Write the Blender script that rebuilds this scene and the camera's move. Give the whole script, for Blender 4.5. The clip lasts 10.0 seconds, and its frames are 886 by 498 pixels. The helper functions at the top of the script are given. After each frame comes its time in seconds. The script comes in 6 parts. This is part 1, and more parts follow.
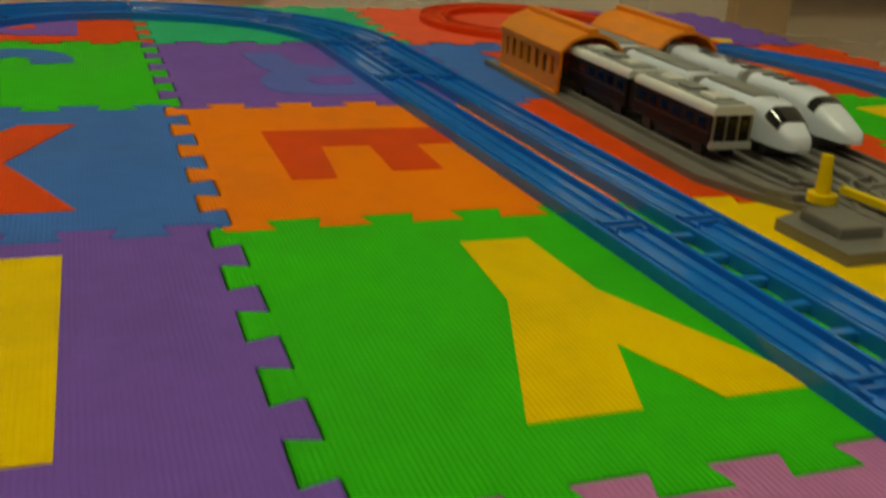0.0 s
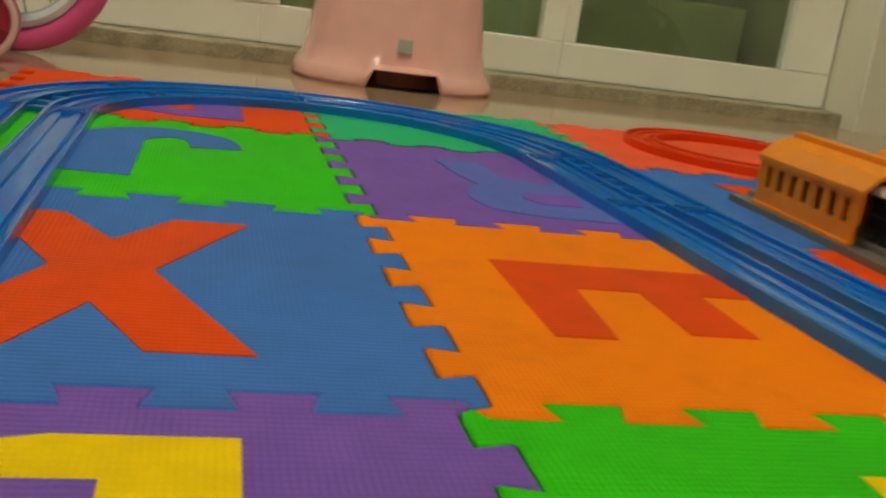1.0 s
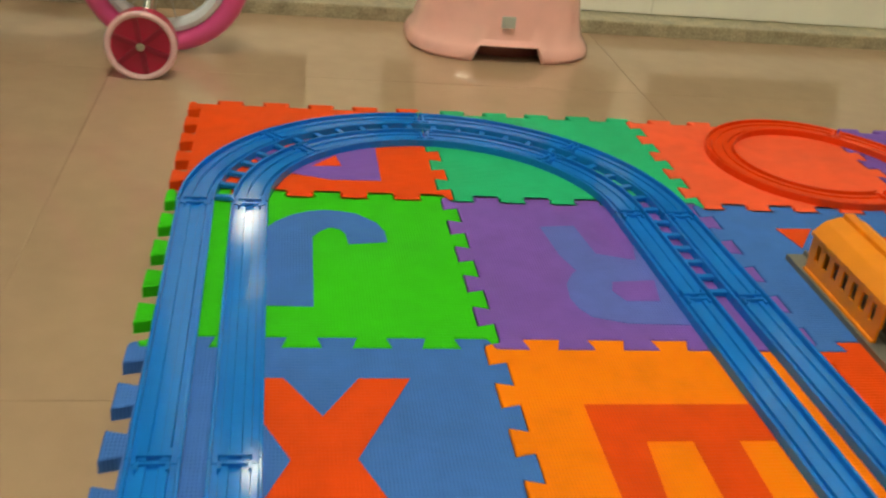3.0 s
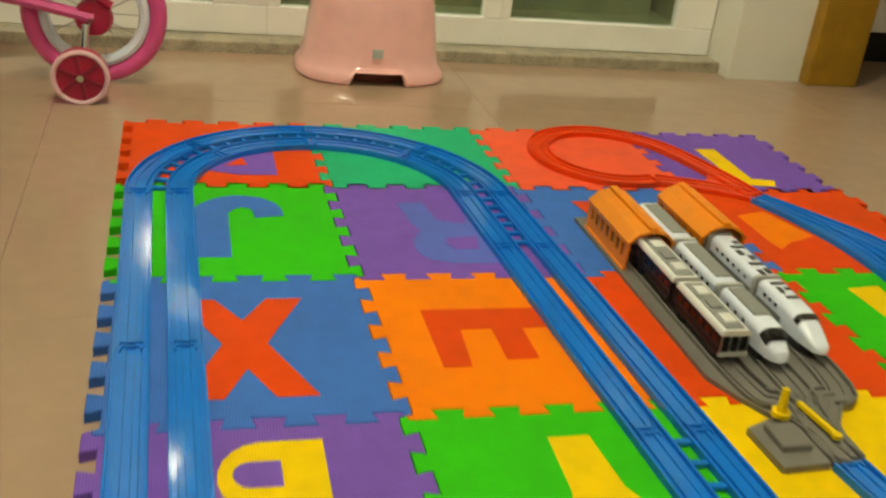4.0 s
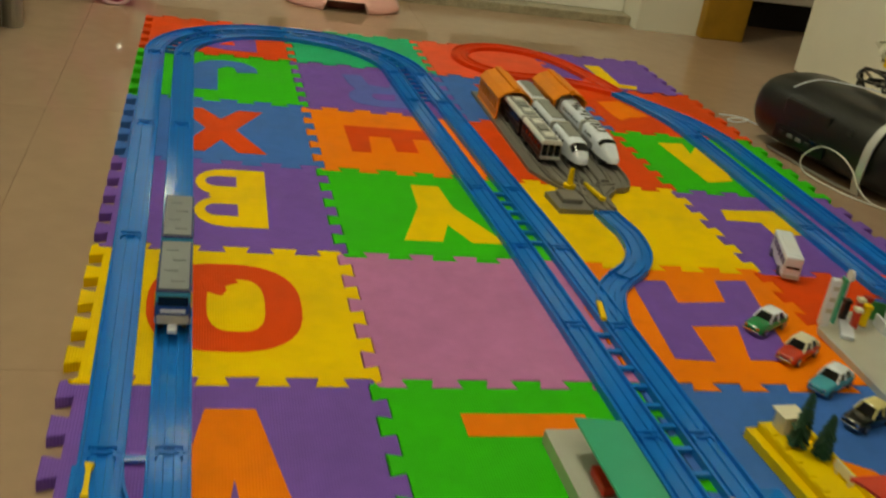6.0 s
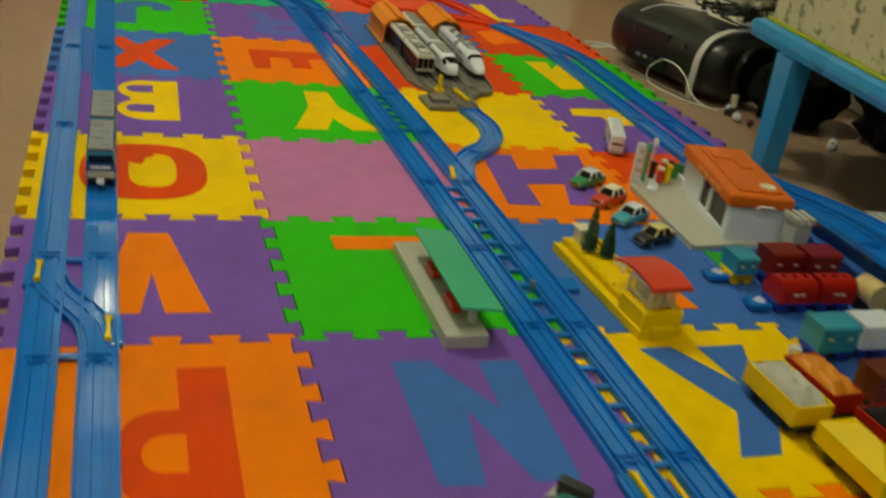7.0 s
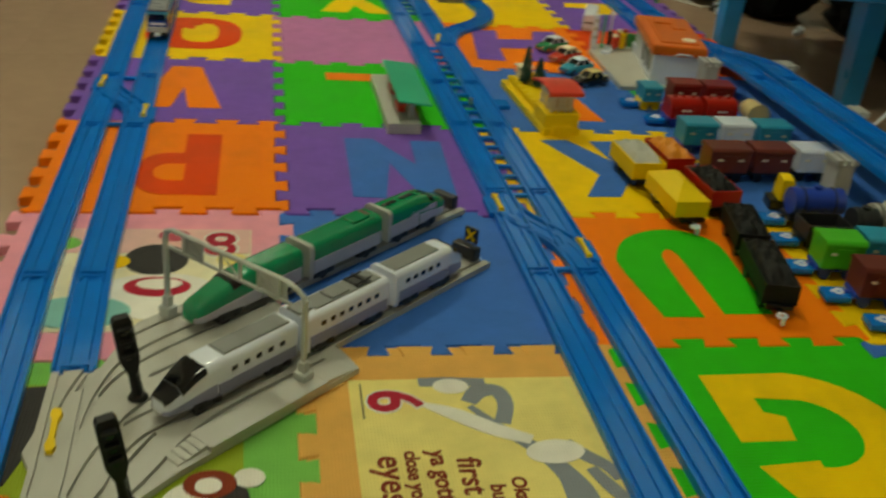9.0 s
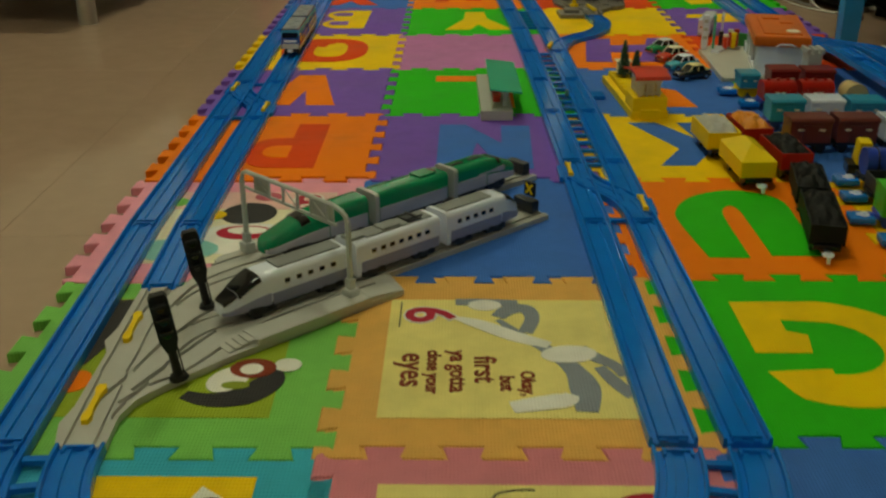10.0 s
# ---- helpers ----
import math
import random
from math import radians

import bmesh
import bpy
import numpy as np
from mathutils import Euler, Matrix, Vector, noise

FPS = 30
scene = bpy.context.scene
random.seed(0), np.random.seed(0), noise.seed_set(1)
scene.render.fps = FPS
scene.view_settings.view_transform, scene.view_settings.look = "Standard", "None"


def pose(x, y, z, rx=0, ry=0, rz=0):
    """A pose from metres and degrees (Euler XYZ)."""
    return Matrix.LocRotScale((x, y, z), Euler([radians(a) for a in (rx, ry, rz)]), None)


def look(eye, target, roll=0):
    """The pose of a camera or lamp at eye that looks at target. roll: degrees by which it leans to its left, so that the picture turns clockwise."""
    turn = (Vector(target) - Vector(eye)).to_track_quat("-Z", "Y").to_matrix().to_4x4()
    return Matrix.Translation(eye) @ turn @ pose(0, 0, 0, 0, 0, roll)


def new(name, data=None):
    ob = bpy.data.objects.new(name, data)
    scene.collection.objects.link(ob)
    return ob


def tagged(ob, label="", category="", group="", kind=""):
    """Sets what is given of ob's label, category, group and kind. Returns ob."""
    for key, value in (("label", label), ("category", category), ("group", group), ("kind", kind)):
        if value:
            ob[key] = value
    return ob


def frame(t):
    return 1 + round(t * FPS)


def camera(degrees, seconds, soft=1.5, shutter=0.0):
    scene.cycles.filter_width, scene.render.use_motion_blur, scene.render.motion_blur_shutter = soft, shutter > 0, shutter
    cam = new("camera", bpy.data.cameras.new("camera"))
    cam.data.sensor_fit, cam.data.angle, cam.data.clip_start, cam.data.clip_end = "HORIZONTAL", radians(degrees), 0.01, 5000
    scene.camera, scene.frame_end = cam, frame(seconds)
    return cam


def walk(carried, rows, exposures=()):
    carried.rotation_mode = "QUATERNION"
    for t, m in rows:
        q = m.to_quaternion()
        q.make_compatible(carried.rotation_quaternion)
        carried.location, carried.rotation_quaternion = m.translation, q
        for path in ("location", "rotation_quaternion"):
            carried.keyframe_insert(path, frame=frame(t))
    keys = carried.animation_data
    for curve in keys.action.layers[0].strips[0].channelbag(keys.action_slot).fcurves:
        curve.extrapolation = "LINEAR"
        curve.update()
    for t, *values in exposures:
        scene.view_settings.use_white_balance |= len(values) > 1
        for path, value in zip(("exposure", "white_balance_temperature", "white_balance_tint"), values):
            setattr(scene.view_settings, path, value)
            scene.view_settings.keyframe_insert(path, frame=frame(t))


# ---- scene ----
cam = camera(47.2, 10.0, soft=2.3, shutter=0.4)


PATH = [
    (0, (0.227, -1.474, 0.214), (0.881, 0.272, -0.509), 3.9),
    (0.5, (0.21, -1.355, 0.187), (0.929, 0.428, -0.366), 5.8),
    (1, (0.193, -1.241, 0.153), (0.665, 0.635, -0.352), 7.9),
    (1.5, (0.169, -1.172, 0.144), (0.573, 0.696, -0.447), 6.4),
    (2, (0.142, -1.128, 0.172), (0.678, 0.672, -0.514), 0.1),
    (2.2, (0.125, -1.129, 0.228), (0.646, 0.654, -0.514), 1.1),
    (3.3, (0.113, -1.434, 0.539), (0.397, 0.306, -0.406), 6.8),
    (3.5, (0.109, -1.497, 0.562), (0.398, 0.244, -0.38), 6.9),
    (4, (0.081, -1.718, 0.587), (0.585, 0.019, -0.266), 6.7),
    (4.5, (0.072, -1.902, 0.592), (0.519, -0.155, -0.273), 7.5),
    (5, (0.082, -2.074, 0.594), (0.603, -0.339, -0.254), 8.7),
    (5.2, (0.075, -2.125, 0.585), (0.607, -0.378, -0.231), 9.3),
    (6.3, (0.113, -2.465, 0.569), (0.594, -0.714, -0.268), 9.1),
    (6.5, (0.105, -2.528, 0.578), (0.655, -0.787, -0.238), 9.2),
    (7, (0.125, -2.721, 0.563), (0.723, -1.013, -0.288), 8.6),
    (7.5, (0.179, -2.888, 0.55), (0.596, -1.148, -0.343), 6.7),
    (8, (0.203, -3.045, 0.552), (0.697, -1.328, -0.346), 6.2),
    (8.5, (0.216, -3.14, 0.561), (0.786, -1.44, -0.326), 8.0),
    (9, (0.277, -3.218, 0.531), (0.626, -1.471, -0.378), 5.5),
    (9.5, (0.398, -3.302, 0.516), (0.384, -1.507, -0.365), 3.2),
    (10, (0.419, -3.37, 0.462), (0.389, -1.542, -0.35), -0.2),
]
walk(cam, [(t, look(eye, target, roll)) for t, eye, target, roll in PATH],
     exposures=[(0, -0.43, 7000, 8), (0.5, -0.22, 6850, 10), (1, -0.04, 6700, 12), (2.2, 0.13, 6600, 14), (3.5, 0.45, 6700, 13), (4, 0.4, 6750, 13), (4.5, 0.17, 6850, 12), (5.2, -0.16, 6900, 11),
                (6.5, -0.17, 6950, 9), (7, -0.07, 6850, 8), (7.5, 0.15, 6700, 8), (8, -0.05, 6600, 8), (8.5, -0.07, 6600, 8), (9, -0.17, 6600, 8), (9.5, -0.43, 6650, 7), (10, -0.46, 6650, 7)])


# ---------------------------------------------------------------- light
world = bpy.data.worlds.new("room_dark")
scene.world = world
world.use_nodes = True
world.node_tree.nodes["Background"].inputs[0].default_value = (0.10, 0.09, 0.08, 1)
world.node_tree.nodes["Background"].inputs[1].default_value = 0.06
scene.view_settings.exposure = 0.0


# ---------------------------------------------------------------- materials
def rgb(h):
    """Linear colour of a hex code."""
    v = [int(h[i:i + 2], 16) / 255 for i in (0, 2, 4)]
    return tuple(x / 12.92 if x <= 0.04045 else ((x + 0.055) / 1.055) ** 2.4 for x in v) + (1,)


def material(name, colour, rough=0.5, metal=0.0, vary=0.12, scale=60.0, bump=0.0, bump_scale=400.0, kind="noise", coat=0.0, spec=0.5):
    m = bpy.data.materials.new(name)
    m.use_nodes = True
    n, l = m.node_tree.nodes, m.node_tree.links
    b = n["Principled BSDF"]
    col = rgb(colour) if isinstance(colour, str) else colour
    tc = n.new("ShaderNodeTexCoord")
    t1 = n.new("ShaderNodeTexNoise")
    t1.inputs["Scale"].default_value, t1.inputs["Detail"].default_value = scale, 5
    t2 = n.new("ShaderNodeTexNoise")
    t2.inputs["Scale"].default_value, t2.inputs["Detail"].default_value = scale * 0.12, 3
    l.new(tc.outputs["Object"], t1.inputs["Vector"])
    l.new(tc.outputs["Object"], t2.inputs["Vector"])
    mix = n.new("ShaderNodeMath")
    mix.operation = "ADD"
    l.new(t1.outputs["Fac"], mix.inputs[0])
    l.new(t2.outputs["Fac"], mix.inputs[1])
    mr = n.new("ShaderNodeMapRange")
    mr.inputs["From Min"].default_value, mr.inputs["From Max"].default_value = 0.6, 1.4
    mr.inputs["To Min"].default_value, mr.inputs["To Max"].default_value = 1 - vary, 1 + vary
    l.new(mix.outputs[0], mr.inputs["Value"])
    mul = n.new("ShaderNodeVectorMath")
    mul.operation = "SCALE"
    mul.inputs[0].default_value = col[:3]
    l.new(mr.outputs[0], mul.inputs["Scale"])
    l.new(mul.outputs[0], b.inputs["Base Color"])
    rr = n.new("ShaderNodeMapRange")
    rr.inputs["From Min"].default_value, rr.inputs["From Max"].default_value = 0.3, 0.7
    rr.inputs["To Min"].default_value, rr.inputs["To Max"].default_value = max(0.02, rough * 0.85), min(1, rough * 1.15)
    l.new(t2.outputs["Fac"], rr.inputs["Value"])
    l.new(rr.outputs[0], b.inputs["Roughness"])
    b.inputs["Metallic"].default_value = metal
    b.inputs["Specular IOR Level"].default_value = spec
    b.inputs["Coat Weight"].default_value = coat
    if bump > 0:
        bp = n.new("ShaderNodeBump")
        bp.inputs["Strength"].default_value = bump
        bp.inputs["Distance"].default_value = 0.001
        if kind == "ribs":
            w = n.new("ShaderNodeTexWave")
            w.inputs["Scale"].default_value = bump_scale
            w.inputs["Distortion"].default_value = 1.5
            w.inputs["Detail"].default_value = 1
            l.new(tc.outputs["Object"], w.inputs["Vector"])
            w2 = n.new("ShaderNodeTexWave")
            w2.bands_direction = "Y"
            w2.inputs["Scale"].default_value = bump_scale * 0.7
            w2.inputs["Distortion"].default_value = 2.5
            l.new(tc.outputs["Object"], w2.inputs["Vector"])
            ad = n.new("ShaderNodeMath")
            l.new(w.outputs["Fac"], ad.inputs[0])
            l.new(w2.outputs["Fac"], ad.inputs[1])
            l.new(ad.outputs[0], bp.inputs["Height"])
        else:
            t3 = n.new("ShaderNodeTexNoise")
            t3.inputs["Scale"].default_value, t3.inputs["Detail"].default_value = bump_scale, 4
            l.new(tc.outputs["Object"], t3.inputs["Vector"])
            l.new(t3.outputs["Fac"], bp.inputs["Height"])
        l.new(bp.outputs[0], b.inputs["Normal"])
    return m


def foam(name, colour):
    return material("foam_" + name, colour, rough=0.66, vary=0.12, scale=45, bump=0.36, bump_scale=110, kind="ribs", spec=0.15)


def plastic(name, colour, rough=0.3, **k):
    k.setdefault("bump", 0.06)
    k.setdefault("vary", 0.07)
    return material("plastic_" + name, colour, rough=rough, scale=30, bump_scale=300, **k)


F_GREEN, F_BLUE, F_PURPLE, F_ORANGE = foam("green", "2CC010"), foam("blue", "3E72C8"), foam("purple", "7C56BA"), foam("orange", "FF8200")
F_RED, F_YELLOW, F_TEAL, F_CORAL = foam("red_orange", "E84A0A"), foam("yellow", "FACD00"), foam("teal", "18B47E"), foam("coral", "F9603C")
F_MAUVE, F_PINK, F_CREAM, F_PEACH = foam("mauve", "C47BB4"), foam("pink", "F6A2B6"), foam("cream", "F4EBC8"), foam("peach", "EBB25A")
F_LIME, F_CYAN, F_ROSE, F_PALE = foam("lime", "7FC85A"), foam("cyan", "3CB2CC"), foam("rose", "DC8490"), foam("pale_yellow", "F2E28A")
F_LEAF, F_VIOLET = foam("leaf_green", "2FA83C"), foam("violet_blue", "5C6CC6")
INK_GREY, INK_DARK, INK_RED, INK_WHITE = foam("ink_grey", "8C929C"), foam("ink_dark", "3A3838"), foam("ink_red", "B8243C"), foam("ink_white", "F2EEE4")
INK_BROWN = foam("ink_brown", "8A3A22")
RAIL_BLUE = plastic("rail_blue", "0F78D8", 0.075, bump=0.03, spec=0.38)
RAIL_RED = plastic("rail_red", "E8420A", 0.42, spec=0.3)
YARD_GREY = plastic("yard_grey", "B8B6AE", 0.42)
DEPOT_GREY = plastic("depot_grey", "77726C", 0.45)
YELLOW, ORANGE, RED = plastic("yellow", "F4CE00", 0.55, spec=0.25), plastic("orange", "F48E08", 0.5), plastic("red", "D83A20", 0.35)
WHITE, CREAM, BLACK = plastic("white", "EAF0FF", 0.2, coat=0.35), plastic("cream", "EFE6CE", 0.35), plastic("black", "0E0E10", 0.3)
DARK, LIGHT_GREY, MID_GREY = plastic("dark_grey", "2A2A2C", 0.4), plastic("light_grey", "BDBDBA", 0.35), plastic("mid_grey", "7E8082", 0.4)
TRAIN_GREEN = plastic("train_green", "068C5A", 0.18, coat=0.5)
LOCO_BLUE, LOCO_CYAN, LOCO_NAVY = plastic("loco_blue", "2C4FA6", 0.25), plastic("loco_cyan", "3FA9D8", 0.25), plastic("loco_navy", "262F6E", 0.25)
COACH_ROOF = plastic("coach_roof", "E6E6E2", 0.35)
DECK_GREY = plastic("deck_grey", "8E8F8C", 0.45)
COACH = plastic("coach_maroon", "0C0808", 0.5, spec=.35)
GLASSY = plastic("smoked_window", "08090B", 0.14)
TEAL, MAROON, BROWN = plastic("wagon_teal", "2C93B4", 0.35), plastic("wagon_maroon", "7C1410", 0.35), plastic("wagon_brown", "6A2A20", 0.4)
TENDER_BLACK = plastic("tender_black", "0C0C0D", 0.6, spec=0.3)
W_GREEN, W_BLUE, W_ORANGE, W_RED = plastic("wagon_green", "4CC024", 0.35), plastic("wagon_blue", "2444B4", 0.3), plastic("wagon_orange", "E08A10", 0.5), plastic("wagon_red", "B01C10", 0.35)
TAN, LOAD_GREY, COAL = plastic("tan", "D8BE84", 0.5), plastic("load_grey", "BFBDB6", 0.7), plastic("coal", "0A0909", 0.7, spec=0.3, bump=.4)
STATION_ROOF = plastic("station_roof", "DA6800", 0.45)
FORECOURT, TREE_LIGHT = plastic("forecourt_grey", "BEBCB2", 0.5), plastic("parapet_green", "3E9A4A", 0.45)
SIGNAL_BLACK = plastic("signal_black", "0B0B0C", 0.65)
ROUND_RED = plastic("wagon_round_red", "AA1606", 0.3, spec=0.3)
SHELTER_GREEN = plastic("shelter_green", "35B28E", 0.3)
STOOL_PINK = plastic("stool_pink", "FFC2BE", 0.12, coat=0.4)
BIKE_RIB = plastic("bike_rib", "8E1638", 0.35)
BIKE_PINK, BIKE_RED = plastic("bike_pink", "E85A9C", 0.3), plastic("bike_red", "B01E44", 0.3)
TABLE_BLUE = plastic("table_blue", "2A94D8", 0.3)
TREE_GREEN = plastic("tree_green", "1E4A2E", 0.6)
CHROME = material("chrome", "C8C8C8", rough=0.15, metal=1.0, vary=0.03)
STEEL = material("brushed_steel", "B4B2AE", rough=0.32, metal=1.0, vary=0.08)
PAINT_WHITE = material("white_paint", "FAF7F0", rough=0.4, vary=0.05, scale=12, bump=0.05, bump_scale=120)
WALL_PAINT = material("wall_paint", "EAE6DA", rough=0.75, vary=0.07, scale=6, bump=0.15, bump_scale=160)
CEIL_PAINT = material("ceiling_paint", "F0ECE2", rough=0.9, vary=0.05, scale=4)
FLOOR_TILE = material("floor_tile", "B0927B", rough=0.085, vary=0.08, scale=26, bump=0.012, bump_scale=40)
GROUT = material("grout", "AA8E77", rough=0.6)
GRANITE = material("granite", "A79C86", rough=0.4, vary=0.55, scale=260, bump=0.05)
WOOD = material("wood", "A07618", rough=0.45, vary=0.3, scale=18, bump=0.1, bump_scale=60)
SOFA_BLACK = material("sofa_leather", "141414", rough=0.5, vary=0.2, scale=30, bump=0.2, bump_scale=200)
# near-black of the lumps that stand in for dark clutter and shade
MASS_BLACK = material("bag_cloth", "0B0B0B", rough=0.9, vary=0.4, scale=40, bump=0.3, bump_scale=300, spec=0.15)
ROOF_GREY = plastic("roof_grey", "80817F", 0.45)
LOCO_ROOF = plastic("loco_roof", "83878C", 0.55)
SKIRT = plastic("train_skirt", "B9B9C8", 0.3)


def striped_cloth(name, bands, width):
    """Cloth with sewn-in colour bands along the object's y."""
    m = material(name, "FFFFFF", rough=0.9, vary=0.2, scale=40, bump=0.3, bump_scale=250)
    n, l = m.node_tree.nodes, m.node_tree.links
    b = n["Principled BSDF"]
    src = b.inputs["Base Color"].links[0].from_socket
    tc, sep, mod, ramp, mul = n.new("ShaderNodeTexCoord"), n.new("ShaderNodeSeparateXYZ"), n.new("ShaderNodeMath"), n.new("ShaderNodeValToRGB"), n.new("ShaderNodeVectorMath")
    l.new(tc.outputs["Object"], sep.inputs[0])
    mod.operation = "PINGPONG"
    mod.inputs[1].default_value = width
    l.new(sep.outputs["Y"], mod.inputs[0])
    sc = n.new("ShaderNodeMath")
    sc.operation = "DIVIDE"
    sc.inputs[1].default_value = width
    l.new(mod.outputs[0], sc.inputs[0])
    ramp.color_ramp.interpolation = "CONSTANT"
    while len(ramp.color_ramp.elements) < len(bands):
        ramp.color_ramp.elements.new(0.5)
    for e, (p, c) in zip(ramp.color_ramp.elements, bands):
        e.position, e.color = p, rgb(c)
    l.new(sc.outputs[0], ramp.inputs[0])
    mul.operation = "MULTIPLY"
    l.new(ramp.outputs[0], mul.inputs[0])
    l.new(src, mul.inputs[1])
    l.new(mul.outputs[0], b.inputs["Base Color"])
    return m


CURTAIN = striped_cloth("curtain_cloth", [(0, "3F8A78"), (.20, "A9CFC4"), (.26, "243A48"), (.52, "B4CCC8"), (.58, "2F5C66"), (.80, "6CA892"), (.92, "263A46")], .11)
def blotched(name, base, spot, scale, edge):
    """Printed card: soft blotches of a second colour."""
    m = material(name, base, rough=0.75, vary=0.10, scale=30)
    n, l = m.node_tree.nodes, m.node_tree.links
    b = n["Principled BSDF"]
    src = b.inputs["Base Color"].links[0].from_socket
    tc, no, ramp, mix = n.new("ShaderNodeTexCoord"), n.new("ShaderNodeTexNoise"), n.new("ShaderNodeValToRGB"), n.new("ShaderNodeMix")
    no.inputs["Scale"].default_value, no.inputs["Detail"].default_value, no.inputs["Roughness"].default_value = scale, 6, 0.65
    l.new(tc.outputs["Object"], no.inputs["Vector"])
    ramp.color_ramp.elements[0].position, ramp.color_ramp.elements[1].position = edge, edge + 0.06
    l.new(no.outputs["Fac"], ramp.inputs[0])
    mix.data_type = "RGBA"
    l.new(ramp.outputs[0], mix.inputs[0])
    l.new(src, mix.inputs[6])
    mix.inputs[7].default_value = rgb(spot)
    l.new(mix.outputs[2], b.inputs["Base Color"])
    return m


LEAF_CARD = blotched("leaf_card", "C9C2A2", "6C7058", 26, 0.55)
FIR = material("fir_needles", "1C3020", rough=0.7, vary=0.4, scale=60)
PETAL = material("petal_cloth", "F2EEDC", rough=.8, vary=.15, scale=40)
NIGHT = material("night_outside", "868C66", rough=0.8, vary=0.5, scale=5)


def glass_material():
    m = bpy.data.materials.new("window_glass")
    m.use_nodes = True
    b = m.node_tree.nodes["Principled BSDF"]
    b.inputs["Base Color"].default_value = (0.8, 0.85, 0.8, 1)
    b.inputs["Transmission Weight"].default_value = 1.0
    b.inputs["Roughness"].default_value = 0.02
    b.inputs["IOR"].default_value = 1.5
    return m


GLASS = glass_material()


def lamp_material(name, strength):
    m = bpy.data.materials.new(name)
    m.use_nodes = True
    b = m.node_tree.nodes["Principled BSDF"]
    b.inputs["Emission Color"].default_value = (0.97, 1.0, 0.72, 1)
    b.inputs["Emission Strength"].default_value = strength
    return m


GLOW, GLOW_NEAR = lamp_material("lamp_diffuser", 49.0), lamp_material("lamp_diffuser_dim", 29.5)
GLOW_OUT = lamp_material("balcony_lamp_diffuser", 60.0)


# ---------------------------------------------------------------- mesh helpers
def box(bm, c, s, rz=0.0, bevel=0.0, taper=0.0, m=None):
    """A box of size s about the middle c, its top narrowed by taper."""
    mat = Matrix.Translation(c) @ Matrix.Rotation(rz, 4, "Z")
    vs = []
    for z in (-0.5, 0.5):
        k = 1 - taper if z > 0 else 1
        for x, y in ((-0.5, -0.5), (0.5, -0.5), (0.5, 0.5), (-0.5, 0.5)):
            p = mat @ Vector((x * s[0] * k, y * s[1] * k, z * s[2]))
            vs.append(bm.verts.new(m @ p if m else p))
    fs = [bm.faces.new([vs[i] for i in q]) for q in ((3, 2, 1, 0), (4, 5, 6, 7), (0, 1, 5, 4), (1, 2, 6, 5), (2, 3, 7, 6), (3, 0, 4, 7))]
    if bevel:
        es = {e for f in fs for e in f.edges}
        bmesh.ops.bevel(bm, geom=list(es), offset=bevel, segments=2, profile=0.6, affect="EDGES")
    return fs


def prism(bm, pts, z0, z1, m=None):
    """A flat outline (counter-clockwise) raised from z0 to z1."""
    lo = [bm.verts.new(m @ Vector((x, y, z0)) if m else (x, y, z0)) for x, y in pts]
    hi = [bm.verts.new(m @ Vector((x, y, z1)) if m else (x, y, z1)) for x, y in pts]
    n = len(pts)
    bm.faces.new(hi)
    bm.faces.new(lo[::-1])
    for i in range(n):
        j = (i + 1) % n
        bm.faces.new((lo[i], lo[j], hi[j], hi[i]))


def tube(bm, a, b, r, seg=12, r2=None):
    """A round bar from a to b."""
    a, b = Vector(a), Vector(b)
    q = (b - a).to_track_quat("Z", "Y").to_matrix()
    r2 = r if r2 is None else r2
    lo, hi = [], []
    for i in range(seg):
        t = 2 * math.pi * i / seg
        d = q @ Vector((math.cos(t), math.sin(t), 0))
        lo.append(bm.verts.new(a + d * r))
        hi.append(bm.verts.new(b + d * r2))
    bm.faces.new(lo[::-1])
    bm.faces.new(hi)
    for i in range(seg):
        j = (i + 1) % seg
        bm.faces.new((lo[i], lo[j], hi[j], hi[i]))


def bend(bm, pts, r, seg=8):
    """A round bar through points."""
    pts = [Vector(p) for p in pts]
    rings = []
    for i, p in enumerate(pts):
        d = (pts[min(i + 1, len(pts) - 1)] - pts[max(i - 1, 0)]).normalized()
        q = d.to_track_quat("Z", "Y").to_matrix()
        rings.append([bm.verts.new(p + q @ Vector((math.cos(2 * math.pi * k / seg) * r, math.sin(2 * math.pi * k / seg) * r, 0))) for k in range(seg)])
    for a, b in zip(rings, rings[1:]):
        for k in range(seg):
            j = (k + 1) % seg
            try:
                bm.faces.new((a[k], a[j], b[j], b[k]))
            except ValueError:
                pass
    bm.faces.new(rings[0][::-1])
    bm.faces.new(rings[-1])


def torus(bm, c, R, r, axis="y", seg=32, sub=10, z_flat=1.0):
    rings = []
    for i in range(seg):
        t = 2 * math.pi * i / seg
        row = []
        for k in range(sub):
            u = 2 * math.pi * k / sub
            q, h = R + r * math.cos(u), r * z_flat * math.sin(u)
            p = (q * math.cos(t), h, q * math.sin(t)) if axis == "y" else ((h, q * math.cos(t), q * math.sin(t)) if axis == "x" else (q * math.cos(t), q * math.sin(t), h))
            row.append(bm.verts.new(Vector(p) + Vector(c)))
        rings.append(row)
    for i in range(seg):
        a, b = rings[i], rings[(i + 1) % seg]
        for k in range(sub):
            j = (k + 1) % sub
            bm.faces.new((a[k], b[k], b[j], a[j]))


